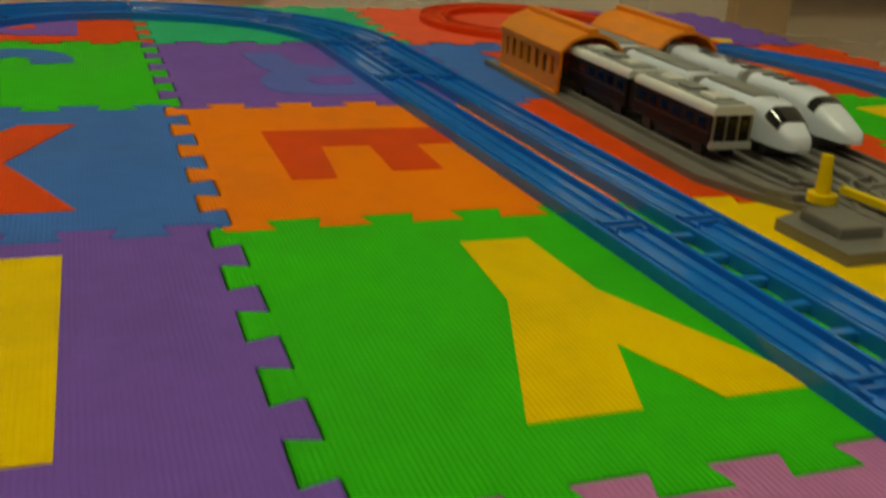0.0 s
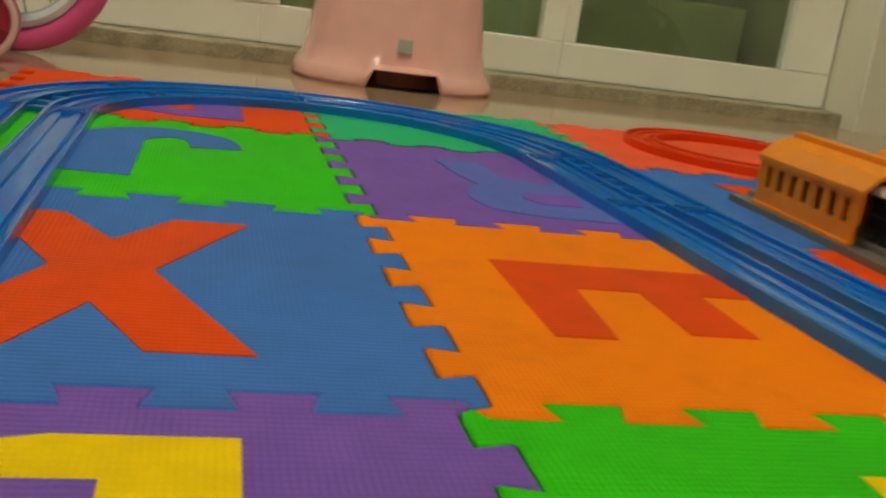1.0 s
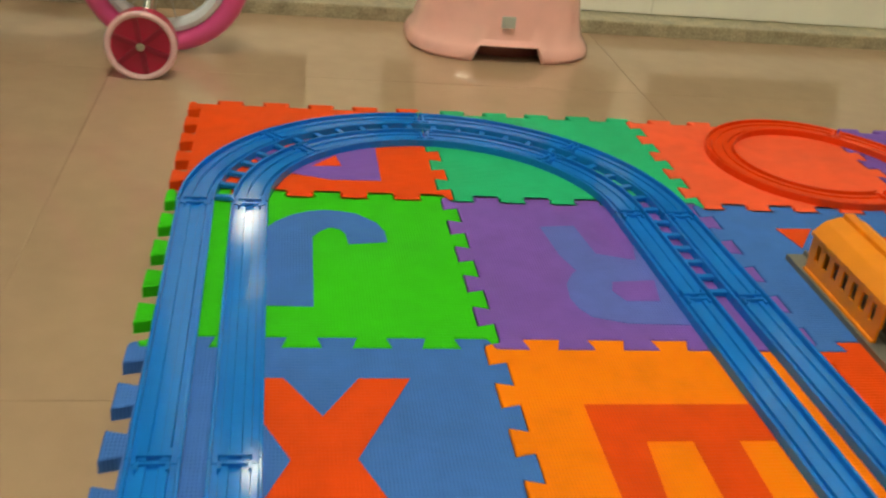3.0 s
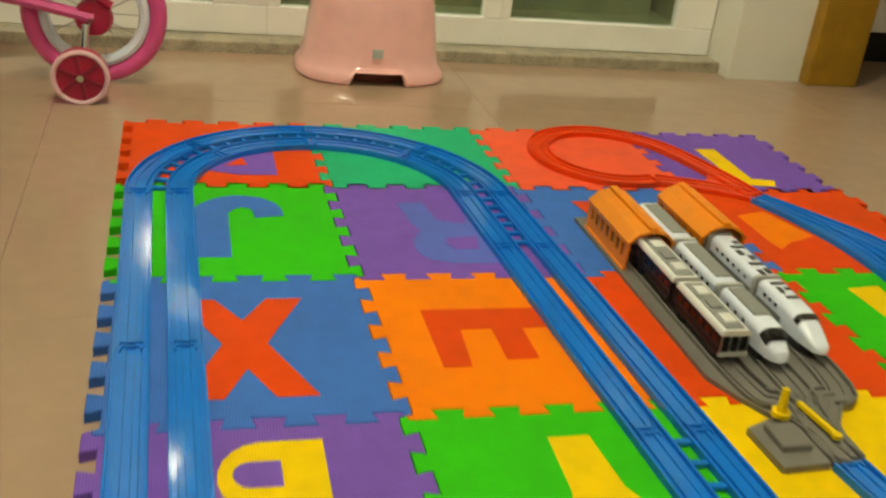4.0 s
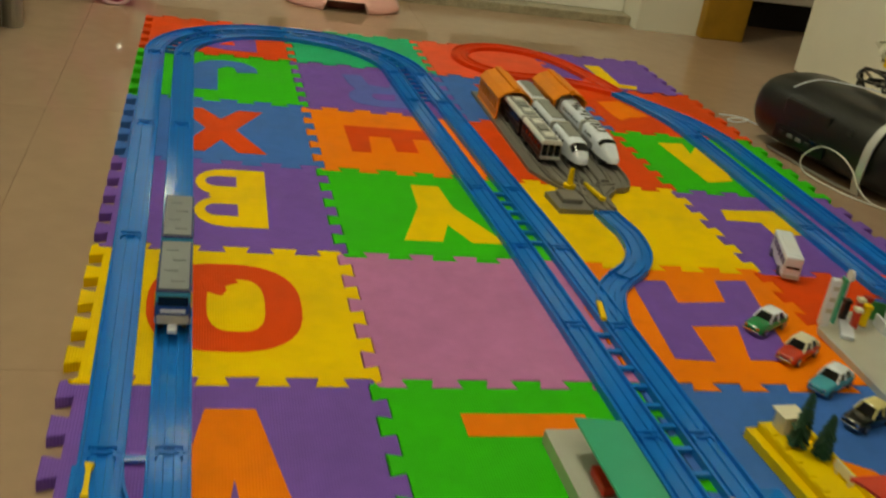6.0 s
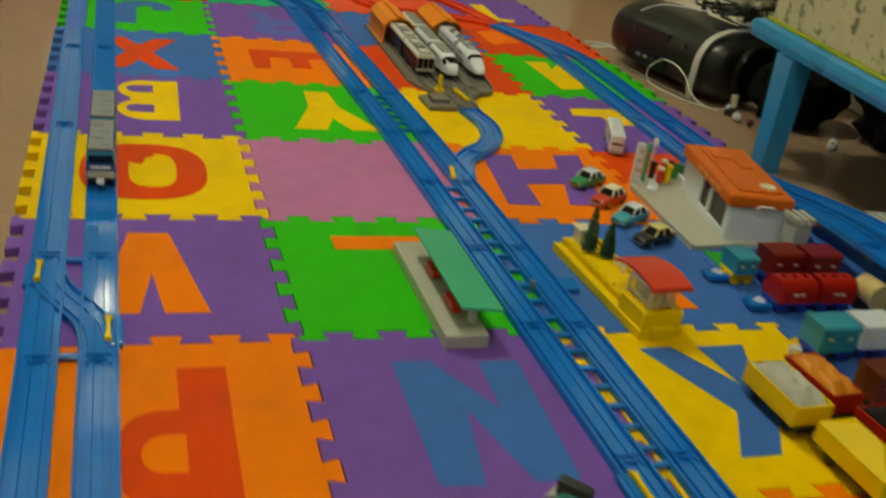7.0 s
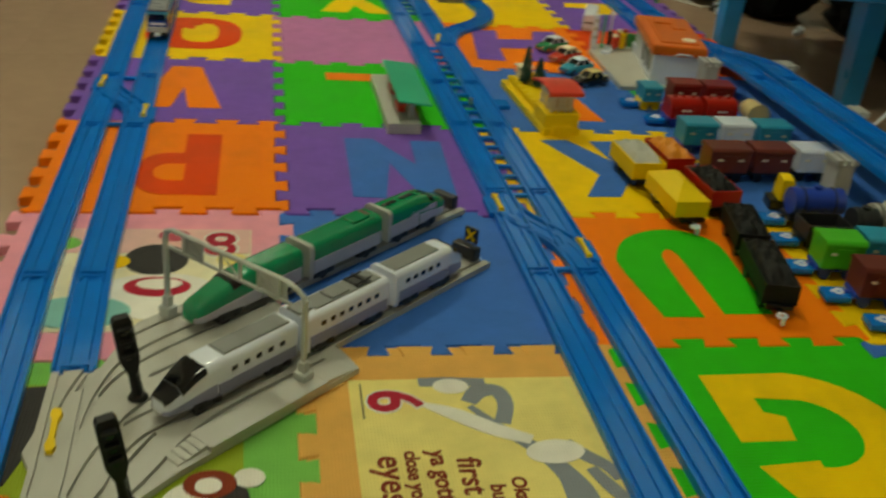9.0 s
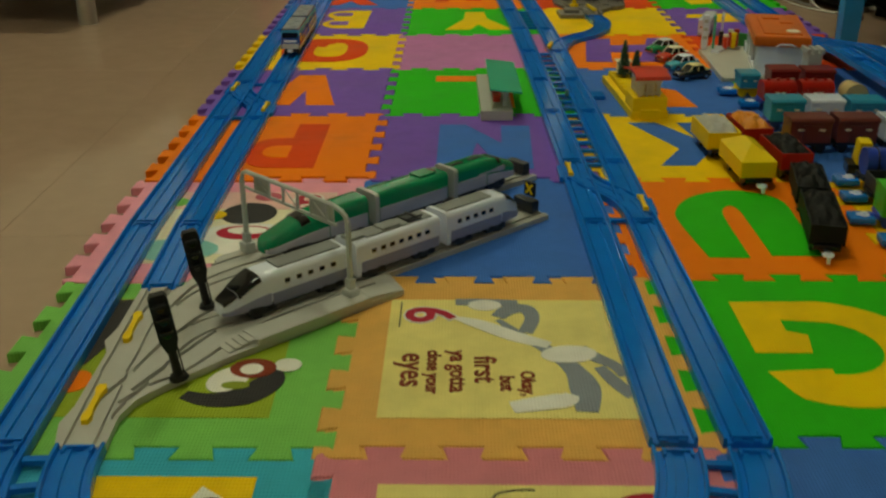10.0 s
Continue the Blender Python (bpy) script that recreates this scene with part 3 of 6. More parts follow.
inlay(T, ribbon([(.074, -.026), (.084, -.050), (.096, -.072)], (.010, .013, .012)), INK_GREY, "grey_patch", .0132)
inlay(T, ribbon([(-.004, -.090), (.018, -.084), (.040, -.078), (.046, -.070)], (.016, .020, .020, .012)), INK_WHITE, "white_patch", .0131, label="white printed patch")
inlay(T, ribbon([(-.102, .095), (-.102, .046)], (.0012, .0012)), INK_DARK, "thin_line", .0128)
words(T, "6", -.096, .086, .066, INK_WHITE, name="numeral", z=.0133, fat=.003)
words(T, "6", -.096, .086, .066, INK_RED, name="numeral", z=.0136, fat=.0012)
for tx, x, y, sz in (("Okay,", .006, -.033, .0165), ("but", -.012, -.041, .0175), ("first", -.033, -.008, .0275), ("ya gotta", -.054, .002, .0215), ("close your", -.074, .002, .0168), ("eyes", -.096, -.003, .0315)):
    words(T, tx, x, y, sz, INK_BROWN, fat=.0005)
T = (0, 7)
inlay(T, [(-.116, -.112), (.110, -.112), (.110, .103), (-.116, .103)], F_CREAM, "printed_panel", label="cream printed panel")
inlay(T, [(-.115, .045), (.109, .045), (.109, .102), (-.115, .102)], foam("shell_pink", "F2C4BC"), "pink_patch", .0127)
inlay(T, ell(.020, -.046, .062, .046), INK_WHITE, "white_patch", .0130)
inlay(T, ell(.012, .030, .033, .034), INK_DARK, "dark_patch", .0131, label="dark grey printed patch")
inlay(T, ell(.018, -.029, .033, .020), INK_RED, "red_patch", .0134, label="dark red printed ring")
inlay(T, ell(.020, -.024, .023, .011), INK_WHITE, "white_patch", .0137)
inlay(T, ell(.026, .086, .017, .014), foam("ink_rose", "C05A6A"), "red_patch", .0131)
inlay(T, ell(-.050, -.078, .048, .030), foam("pale_cyan", "8CC8C0"), "cyan_patch", .0133)
for x, y, k in ((-.085, .066, F_LIME), (-.030, .024, F_YELLOW), (.090, .030, F_PALE)):
    inlay(T, ell(x, y, .016, .014), k, "dot", .0132)
words(T, "8", .058, .040, .076, INK_WHITE, 0, "numeral", .0133, .004)
words(T, "8", .058, .040, .076, INK_RED, 0, "numeral", .0136, .0012)
T = (0, 8)
inlay(T, [(-.100, -.103), (.094, -.103), (.090, .105), (-.100, .105)], foam("moss", "9CB02C"), "printed_panel", label="yellow-green printed panel")
inlay(T, ribbon([(.018, -.070), (.042, -.078), (.070, -.070), (.086, -.046), (.084, -.024)], (.012, .020, .028, .024, .010)), INK_DARK, "dark_patch", .0128, label="dark grey printed patch")
inlay(T, ell(.050, -.046, .016, .022, a=-.5), INK_WHITE, "white_patch", .0131)
inlay(T, ell(.068, -.028, .020, .016), INK_BROWN, "red_patch", .0133, label="brown-red printed ring")
inlay(T, ell(.067, -.030, .010, .009), INK_WHITE, "white_patch", .0136)
inlay(T, ell(.097, -.022, .012, .011), INK_WHITE, "white_patch", .0132)
inlay(T, ell(.058, -.056, .012, .006), foam("moss_dark", "8C9A30"), "green_patch", .0134)
inlay(T, [(-.106, -.030), (-.080, -.022), (-.064, .040), (-.070, .103), (-.106, .100)], INK_DARK, "dark_patch", .0128)
inlay(T, ell(-.080, -.050, .014, .018), F_ORANGE, "orange_patch", .0128)
T = (0, 9)
inlay(T, [(-.045, -.12), (.101, -.12), (.099, .120), (-.045, .120)], F_YELLOW, "printed_panel", label="mustard printed panel")
inlay(T, [(.020, .050), (.094, .050), (.096, .082), (.062, .108), (.056, .092)], INK_WHITE, "white_patch", .0128)
inlay(T, ell(.072, .086, .012, .009), INK_BROWN, "red_patch", .0131)
T = (1, 9)
inlay(T, [(-.108, -.12), (.11, -.12), (.11, .110), (-.108, .110)], F_PALE, "printed_panel", label="pale yellow printed panel")
inlay(T, ell(.085, .085, .028, .016), INK_RED, "red_patch", .0128)
inlay(T, ribbon([(-.030, .060), (-.026, .095), (-.012, .103), (.004, .104)], (.0014, .0014, .0014, .0014)), INK_DARK, "thin_line", .0128)


# ---------------------------------------------------------------- rails
PROFILE = [(-.0192, 0), (-.0192, .0088), (-.0186, .0095), (-.0168, .0095), (-.0162, .0089), (-.0160, .0042), (-.0112, .0042), (-.0106, .0072), (-.0046, .0072), (-.0040, .0052),
           (.0040, .0052), (.0046, .0072), (.0106, .0072), (.0112, .0042), (.0160, .0042), (.0162, .0089), (.0168, .0095), (.0186, .0095), (.0192, .0088), (.0192, 0)]


def sweep(bm, line, profile=PROFILE, lift=0.0):
    line = [Vector((p[0], p[1], (p[2] if len(p) > 2 else 0.0) + lift)) for p in line]
    rings = []
    for i, p in enumerate(line):
        d = line[min(i + 1, len(line) - 1)] - line[max(i - 1, 0)]
        d.z = 0
        d.normalize()
        n = Vector((-d.y, d.x, 0))
        rings.append([p - n * x + Vector((0, 0, z)) for x, z in profile])
    loft(bm, rings)


def joint_marks(bm, p, ang):
    """The little latch bars across a rail's end."""
    m = Matrix.Translation((p[0], p[1], p[2] if len(p) > 2 else 0)) @ Matrix.Rotation(ang, 4, "Z")
    prism(bm, [(-.0118, .0028), (.0118, .0028), (.0118, .0110), (.0092, .0110), (.0092, .0054), (-.0092, .0054), (-.0092, .0110), (-.0118, .0110)], .0045, .0094, m=m)


def rail(name, lines, label, mat=RAIL_BLUE, ties=(), marks=True, lift=0.0, group="toy rails"):
    """One rail piece: one or more swept tracks, ties between them, latch bars at its ends."""
    a = Vector(lines[0][0])
    t = thing(name, label, "toy track", (a.x, a.y, 0), group=group)
    off = Vector((a.x, a.y, 0))
    for ln in lines:
        ln = [Vector((*p[:2], p[2] if len(p) > 2 else 0)) - off for p in ln]
        part("track_bed", made(sweep, ln, lift=lift), mat, t)
        if marks:
            for p, q in ((ln[0], ln[1]), (ln[-1], ln[-2])):
                d = q - p
                part("latch", made(joint_marks, p, math.atan2(d.y, d.x) - math.pi / 2), mat, t)
    for p, q in ties:
        p, q = Vector((*p[:2], 0)) - off, Vector((*q[:2], 0)) - off
        mid, d = (p + q) / 2, q - p
        zz = 0.0
        part("tie", made(box, (mid.x, mid.y, .004 + zz), (d.length, .007, .005), rz=math.atan2(d.y, d.x), bevel=.0006), mat, t)
    return t


def straight(a, b, n=2):
    a, b = Vector(a), Vector(b)
    g = (b - a).normalized() * 0.0005
    a, b = a + g, b - g
    return [a + (b - a) * i / (n - 1) for i in range(n)]


def lx(y, k):
    """x of the two left-hand tracks."""
    return 0.0222 - 0.0125 * y + 0.0555 * k


def rx(y, k):
    """x of the two right-hand tracks."""
    ys = (2.80, 2.10, 1.80, 1.40, 1.10, 0.85, 0.345)
    xs = (0.588, 0.576, 0.568, 0.557, 0.547, 0.530, 0.503)
    for i in range(6):
        if -y >= ys[i + 1] or i == 5:
            return xs[i] + (xs[i + 1] - xs[i]) * (-y - ys[i]) / (ys[i + 1] - ys[i]) + 0.0575 * k


STR = "straight bright blue plastic toy rail lying on the foam mat"
for y0, y1 in ((-.345, -.762), (-.762, -1.185), (-1.185, -1.622), (-1.842, -2.272)):
    for k in (0, 1):
        rail("straight_rail", [straight((lx(y0, k), y0), (lx(y1, k), y1))], STR)
rail("straight_rail", [straight((lx(-2.272, 0), -2.272), (.0700, -2.72))], STR)
rail("straight_rail", [straight((lx(-2.272, 1), -2.272), (.1145, -2.443))], "short straight blue plastic toy rail before the grey yard")


def crossover(xf, y0, y1, label):
    """Two parallel tracks joined by a slanting one, with a tie at each end and two yellow point levers."""
    A = straight((xf(y0, 0), y0), (xf(y1, 0), y1))
    B = straight((xf(y0, 1), y0), (xf(y1, 1), y1))
    a, b = Vector((xf(y0, 0), y0 - .02)), Vector((xf(y1, 1), y1 + .02))
    X = spline([a, a.lerp(b, .3) + Vector((-.008, 0)), a.lerp(b, .7) + Vector((.008, 0)), b], 6)
    t = rail("crossover_rail", [A, B], label, ties=[((xf(y0, 0) + .018, y0 - .008), (xf(y0, 1) - .018, y0 - .008)), ((xf(y1, 0) + .018, y1 + .008), (xf(y1, 1) - .018, y1 + .008))])
    off = Vector((A[0].x, A[0].y, 0))
    part("cross_track", made(sweep, [Vector((p[0], p[1], -.0004)) - off for p in X]), RAIL_BLUE, t)
    for (x, y), s in (((xf(y0, 0) - .014, y0 - .045), -1), ((xf(y1, 1) + .014, y1 + .05), 1)):
        bm = bmesh.new()
        box(bm, (x - off.x, y - off.y, .004), (.018, .05, .008), bevel=.002)
        part("lever_base", bm, RAIL_BLUE, t)
        bm = bmesh.new()
        dx = x - off.x - s * .006
        prism(bm, [(dx - .0035, y - off.y - .022), (dx + .0035, y - off.y - .022), (dx + .002, y - off.y - .012), (dx + .002, y - off.y + .012), (dx + .0042, y - off.y + .02), (dx - .0042, y - off.y + .022), (dx - .002, y - off.y + .012), (dx - .002, y - off.y - .012)], .009, .0135)
        part("lever", bm, YELLOW, t, "yellow point lever")
    return t


crossover(lx, -1.622, -1.842, "blue plastic crossover rail with two yellow point levers")


def ties_between(xf, ys):
    return [((xf(y, 0) + .018, y), (xf(y, 1) - .018, y)) for y in ys]


def twin(y0, y1, n, label):
    q = (y1 - y0) / n
    return rail("double_rail", [straight((rx(y0, 0), y0), (rx(y1, 0), y1)), straight((rx(y0, 1), y0), (rx(y1, 1), y1))], label, ties=ties_between(rx, [y0 + q * (i + .5) for i in range(n)]))


# far double curve
CX, CY = (lx(-.345, 1) + rx(-.345, 0)) / 2, -0.343
R_IN, R_OUT = (rx(-.345, 0) - lx(-.345, 1)) / 2, (rx(-.345, 1) - lx(-.345, 0)) / 2
for a0, a1 in ((0, 45), (45, 90), (90, 135), (135, 180)):
    ls = [[(CX + R * math.cos(radians(a0 + .06 + (a1 - a0 - .12) * i / 12)), CY + R * math.sin(radians(a0 + .06 + (a1 - a0 - .12) * i / 12))) for i in range(13)] for R in (R_IN, R_OUT)]
    ti = []
    for i in range(6):
        a = radians(a0 + (a1 - a0) * (i + .5) / 6)
        ti.append(((CX + (R_IN + .018) * math.cos(a), CY + (R_IN + .018) * math.sin(a)), (CX + (R_OUT - .018) * math.cos(a), CY + (R_OUT - .018) * math.sin(a))))
    rail("double_curve_rail", ls, "curved double blue plastic toy rail with ladder ties", ties=ti)
twin(-.345, -.527, 6, "blue double toy rail with ladder ties")
for k in (0, 1):
    rail("straight_rail", [straight((rx(-.527, k), -.527), (rx(-.957, k), -.957))], STR)
twin(-.957, -1.165, 6, "blue double toy rail with ladder ties")
rail("straight_rail", [straight((rx(-1.165, 0), -1.165), (rx(-1.38, 0), -1.38))], STR)
# turnout towards the depot
br = spline([(rx(-1.378, 1), -1.378), (.626, -1.325), (.643, -1.282), (.667, -1.25)], 6)
t = rail("turnout_rail", [straight((rx(-1.165, 1), -1.165), (rx(-1.38, 1), -1.38))], "blue plastic turnout rail with a yellow lever")
off = Vector((straight((rx(-1.165, 1), -1.165), (rx(-1.38, 1), -1.38))[0].x, straight((rx(-1.165, 1), -1.165), (rx(-1.38, 1), -1.38))[0].y, 0))
part("branch_track", made(sweep, [Vector((p[0], p[1], -.0004)) - off for p in br]), RAIL_BLUE, t)
part("lever", made(box, (.601 - off.x, -1.352 - off.y, .0118), (.007, .044, .005), rz=-.2, bevel=.0015), YELLOW, t, "yellow point lever")
rail("curved_rail", [spline([(.667, -1.25), (.702, -1.215), (.727, -1.165), (.736, -1.105), (.731, -1.06), (.727, -1.025)], 6)], "curved blue plastic toy rail leading to the depot")
twin(-1.38, -1.60, 6, "blue double toy rail with ladder ties")
twin(-1.60, -1.80, 5, "blue double toy rail with a small stop lever")
stop = thing("stop_lever", "small grey stop lever beside the blue rails", "lever", (rx(-1.69, 1) + .03, -1.70, 0))
part("base", made(box, (0, 0, .004), (.024, .03, .008), bevel=.002), RAIL_BLUE, stop)
part("pin", made(tube, (-.052, -.01, .006), (-.052, -.01, .016), .003), STEEL, stop)
twin(-1.80, -2.045, 7, "blue double toy rail with ladder ties")
crossover(rx, -2.045, -2.262, "blue plastic crossover rail with two yellow point levers")
for k in (0, 1):
    rail("straight_rail", [straight((rx(-2.262, k), -2.262), (rx(-2.71, k), -2.71))], STR)
# near double curve
for a0, a1, sx in ((180, 225, 0), (225, 270, 0), (270, 315, 1), (315, 360, 1)):
    mx = (.1280 + rx(-2.71, 0)) / 2
    ri = (rx(-2.71, 0) - .1280) / 2
    ls = [[(mx + R * math.cos(radians(a0 + .06 + (a1 - a0 - .12) * i / 12)), -2.72 + R * math.sin(radians(a0 + .06 + (a1 - a0 - .12) * i / 12))) for i in range(13)] for R in (ri, ri + .058)]
    ti = []
    for i in range(6):
        a = radians(a0 + (a1 - a0) * (i + .5) / 6)
        ti.append(((mx + (ri + .018) * math.cos(a), -2.72 + (ri + .018) * math.sin(a)), (mx + (ri + .041) * math.cos(a), -2.72 + (ri + .041) * math.sin(a))))
    rail("double_curve_rail", ls, "curved double blue plastic toy rail with ladder ties", ties=ti)

# red loop and the right-hand line
LC, LR = (.812, -.160), .123
loop = [(LC[0] + LR * math.cos(radians(a)), LC[1] + LR * math.sin(radians(a))) for a in range(50, 291, 8)]
rail("loop_rail", [loop], "round loop of bright red-orange plastic toy rail", RAIL_RED)
rail("loop_turnout_rail", [spline([loop[0], (.935, -.115), (.968, -.20), (.99, -.28), (1.002, -.345)], 7)], "red-orange plastic turnout closing the toy loop", RAIL_RED)
rail("loop_turnout_rail", [spline([loop[-1], (.905, -.292), (.958, -.315), (1.0015, -.3455)], 7)], "red-orange plastic turnout closing the toy loop", RAIL_RED, marks=False, lift=-.0005)
rail("turnout_rail", [spline([(1.003, -.349), (1.035, -.43), (1.060, -.53), (1.066, -.62)], 6)], "blue plastic turnout splitting into two tracks")
rail("turnout_rail", [spline([(1.003, -.349), (1.055, -.43), (1.105, -.52), (1.130, -.62)], 6)], "blue plastic turnout splitting into two tracks", marks=False, lift=-.0005)
rw = thing("turnout_web", "flat red-orange plastic web between the loop tracks", "toy track", (.96, -.30, 0))
part("web_plate", made(prism, [(-.045, .006), (-.02, .016), (.008, .060), (.022, .03), (.036, -.032), (.018, -.032), (-.01, -.018)][::-1], 0, .0054), RAIL_RED, rw)
web = thing("turnout_web", "flat blue plastic web between the turnout tracks", "toy track", (1.05, -.45, 0))
part("web_plate", made(prism, [(-.040, .085), (-.030, .092), (.012, .015), (.050, -.07), (.062, -.12), (.022, -.12), (.008, -.07), (-.020, .02)], 0, .0056), RAIL_BLUE, web)
for k in (0, 1):
    x = 1.066 + .064 * k
    rail("straight_rail", [straight((x, -.621), (x + .004, -1.045))], STR)
    rail("straight_rail", [straight((x + .004, -1.046), (x + .006, -1.25))], STR)
    o = .028 * (1 if k else -1)
    ramp = spline([(x + .006, -1.251, 0), (1.102 + o, -1.42, .028), (1.100 + o, -1.62, .060), (1.100 + o, -1.72, .064)], 8)
    rail("slope_rail", [ramp], "sloping blue plastic toy rail rising behind the station")
    deck = spline([(1.100 + o, -1.722, .064), (1.103 + o, -1.95, .066), (1.105 + o, -2.2, .066), (1.088 + o, -2.46, .066)], 8)
    rail("raised_rail", [deck], "raised blue plastic toy rail on grey piers")


def pier(x, y, h):
    p = thing("track_pier", "grey plastic block pier with notched top under the raised rail", "track pier", (x, y, 0), group="track piers")
    part("column", made(box, (0, 0, h / 2), (.024, .034, h), bevel=.001), LIGHT_GREY, p)
    bm = bmesh.new()
    for sx in (-1, 0, 1):
        box(bm, (sx * .012, 0, h + .004), (.007, .036, .008), bevel=.0008)
    part("notched_top", bm, LIGHT_GREY, p)


for x, y in ((1.034, -1.612), (1.048, -2.045), (1.172, -1.614), (1.176, -1.848), (1.180, -2.065)):
    pier(x, y, .058)


# ---------------------------------------------------------------- trains
def section(w, h, r, z0, n=5, lean=0.0):
    """Cross-section of a carriage: flat bottom, rounded shoulders."""
    p = [(-w / 2, z0), (w / 2, z0), (w / 2 - lean, z0 + h - r)]
    for i in range(1, n):
        a = radians(90 * i / n)
        p.append((w / 2 - lean - r + r * math.cos(a), z0 + h - r + r * math.sin(a)))
    p += [(w / 2 - lean - r, z0 + h), (-w / 2 + lean + r, z0 + h)]
    for i in range(1, n):
        a = radians(90 + 90 * i / n)
        p.append((-w / 2 + lean + r + r * math.cos(a), z0 + h - r + r * math.sin(a)))
    p.append((-w / 2 + lean, z0 + h - r))
    return p


def carriage_body(bm, y0, y1, w, h, r, z0, lean=0.0):
    loft(bm, [[(x, y, z) for x, z in section(w, h, r, z0, lean=lean)] for y in (y0, y1)])


def wheels(parent, ys, gauge=.024, r=.0075, mat=DARK):
    for y in ys:
        for s in (-1, 1):
            bm = bmesh.new()
            tube(bm, (s * gauge / 2 - .0025, y, r), (s * gauge / 2 + .0025, y, r), r, 14)
            part("wheel", bm, mat, parent)


def bullet_car(parent, y0, y1, top, side, roof=None, nose=0, w=.031, h=.031, z0=.013, windows=True, r=.009, glass=(.42, .66), ln=.052, blunt=.26, mask=None, skirt=.012, tip=.42, panes=0, belly=0.0):
    """One carriage of a streamlined toy train along +y; nose=-1 puts a pointed front at y0."""
    def ring(u, grow=0.0):
        hh = h * (blunt + (1 - blunt) * math.sin(u * math.pi / 2) ** 1.25) * min(1, .45 + 9 * u) + grow
        ww = w * (tip + (1 - tip) * math.sin(u * math.pi / 2) ** 0.6) * min(1, .5 + 8 * u) + 2 * grow
        rr = min(r * 1.3, hh * .45, ww * .45)
        return [(x, y0 + ln * u - grow, z) for x, z in section(ww, hh, rr, z0)]
    rings = [ring(u) for u in (0, .02, .05, .1, .2, .3, .4, .5, .6, .7, .8, .9, 1)] if nose else [[(x, y0, z) for x, z in section(w, h, r, z0)]]
    rings.append([(x, y1, z) for x, z in section(w, h, r, z0)])
    body = part("car_body", made(loft, rings), top, parent, smooth=True)
    ys = y0 + (ln if nose else .004)
    part("skirt", made(box, (0, (ys + y1) / 2, z0 + skirt / 2 - .0015), (w + .0012, y1 - ys - .003, skirt), bevel=.0005), side, body)
    part("underframe", made(box, (0, (y0 + y1) / 2 + (.012 if nose else 0), .0115), (w * .72, (y1 - y0) * .72, .009), bevel=.001), DARK, parent)
    wheels(parent, (y0 + .034 if nose else y0 + .022, y1 - .022))
    if roof:
        part("roof_panel", made(box, (0, (ys + y1) / 2 + .004, z0 + h + .0003), (w * .62, (y1 - ys) * .82, .0024), bevel=.0006), roof, body)
    if windows:
        n = (panes or 6) if not nose else (5 if panes else 3)
        for i in range(n):
            y = ys + .012 + (y1 - ys - .024) * (i + .5) / n
            for s in (-1, 1):
                part("window", made(box, (s * (w / 2 - .0002), y, z0 + h * .60), (.0012, .0062, .0048), bevel=.0004), GLASSY, body)
    if nose and belly:
        low = []
        for u in (.03, .08, .16, .28, .4, .55, .7, .85, 1):
            rg = ring(u)
            ww, hh = max(p[0] for p in rg) * 2 + .0012, (max(p[2] for p in rg) - z0) * belly
            low.append([(x, y0 + ln * u - (.0008 if u < .05 else 0), z) for x, z in section(ww, hh, min(.002, hh * .4), z0 - .0006)])
        part("nose_belly", made(loft, low), side, body, "pale lower half of the nose", smooth=True)
    if nose:
        for (u0, u1), lo, hi, nm, mt in ([(glass, 3, 13, "windscreen", GLASSY)] + ([(mask, 4, 12, "nose_mask", BLACK)] if mask else [])):
            bm = bmesh.new()
            rows = [[bm.verts.new(p) for p in ring(u0 + (u1 - u0) * k / 5, .0006)[lo:hi]] for k in range(6)]
            for a, b in zip(rows, rows[1:]):
                for k in range(len(a) - 1):
                    bm.faces.new((a[k], a[k + 1], b[k + 1], b[k]))
            part(nm, bm, mt, body, "black curved windscreen" if mt is GLASSY else "black nose mask", smooth=True)
    return body


YARD_TURN = 42.2


def yard(u, v):
    c, s = math.cos(radians(YARD_TURN)), math.sin(radians(YARD_TURN))
    return (.1976 + c * u - s * v, -2.5189 + s * u + c * v)


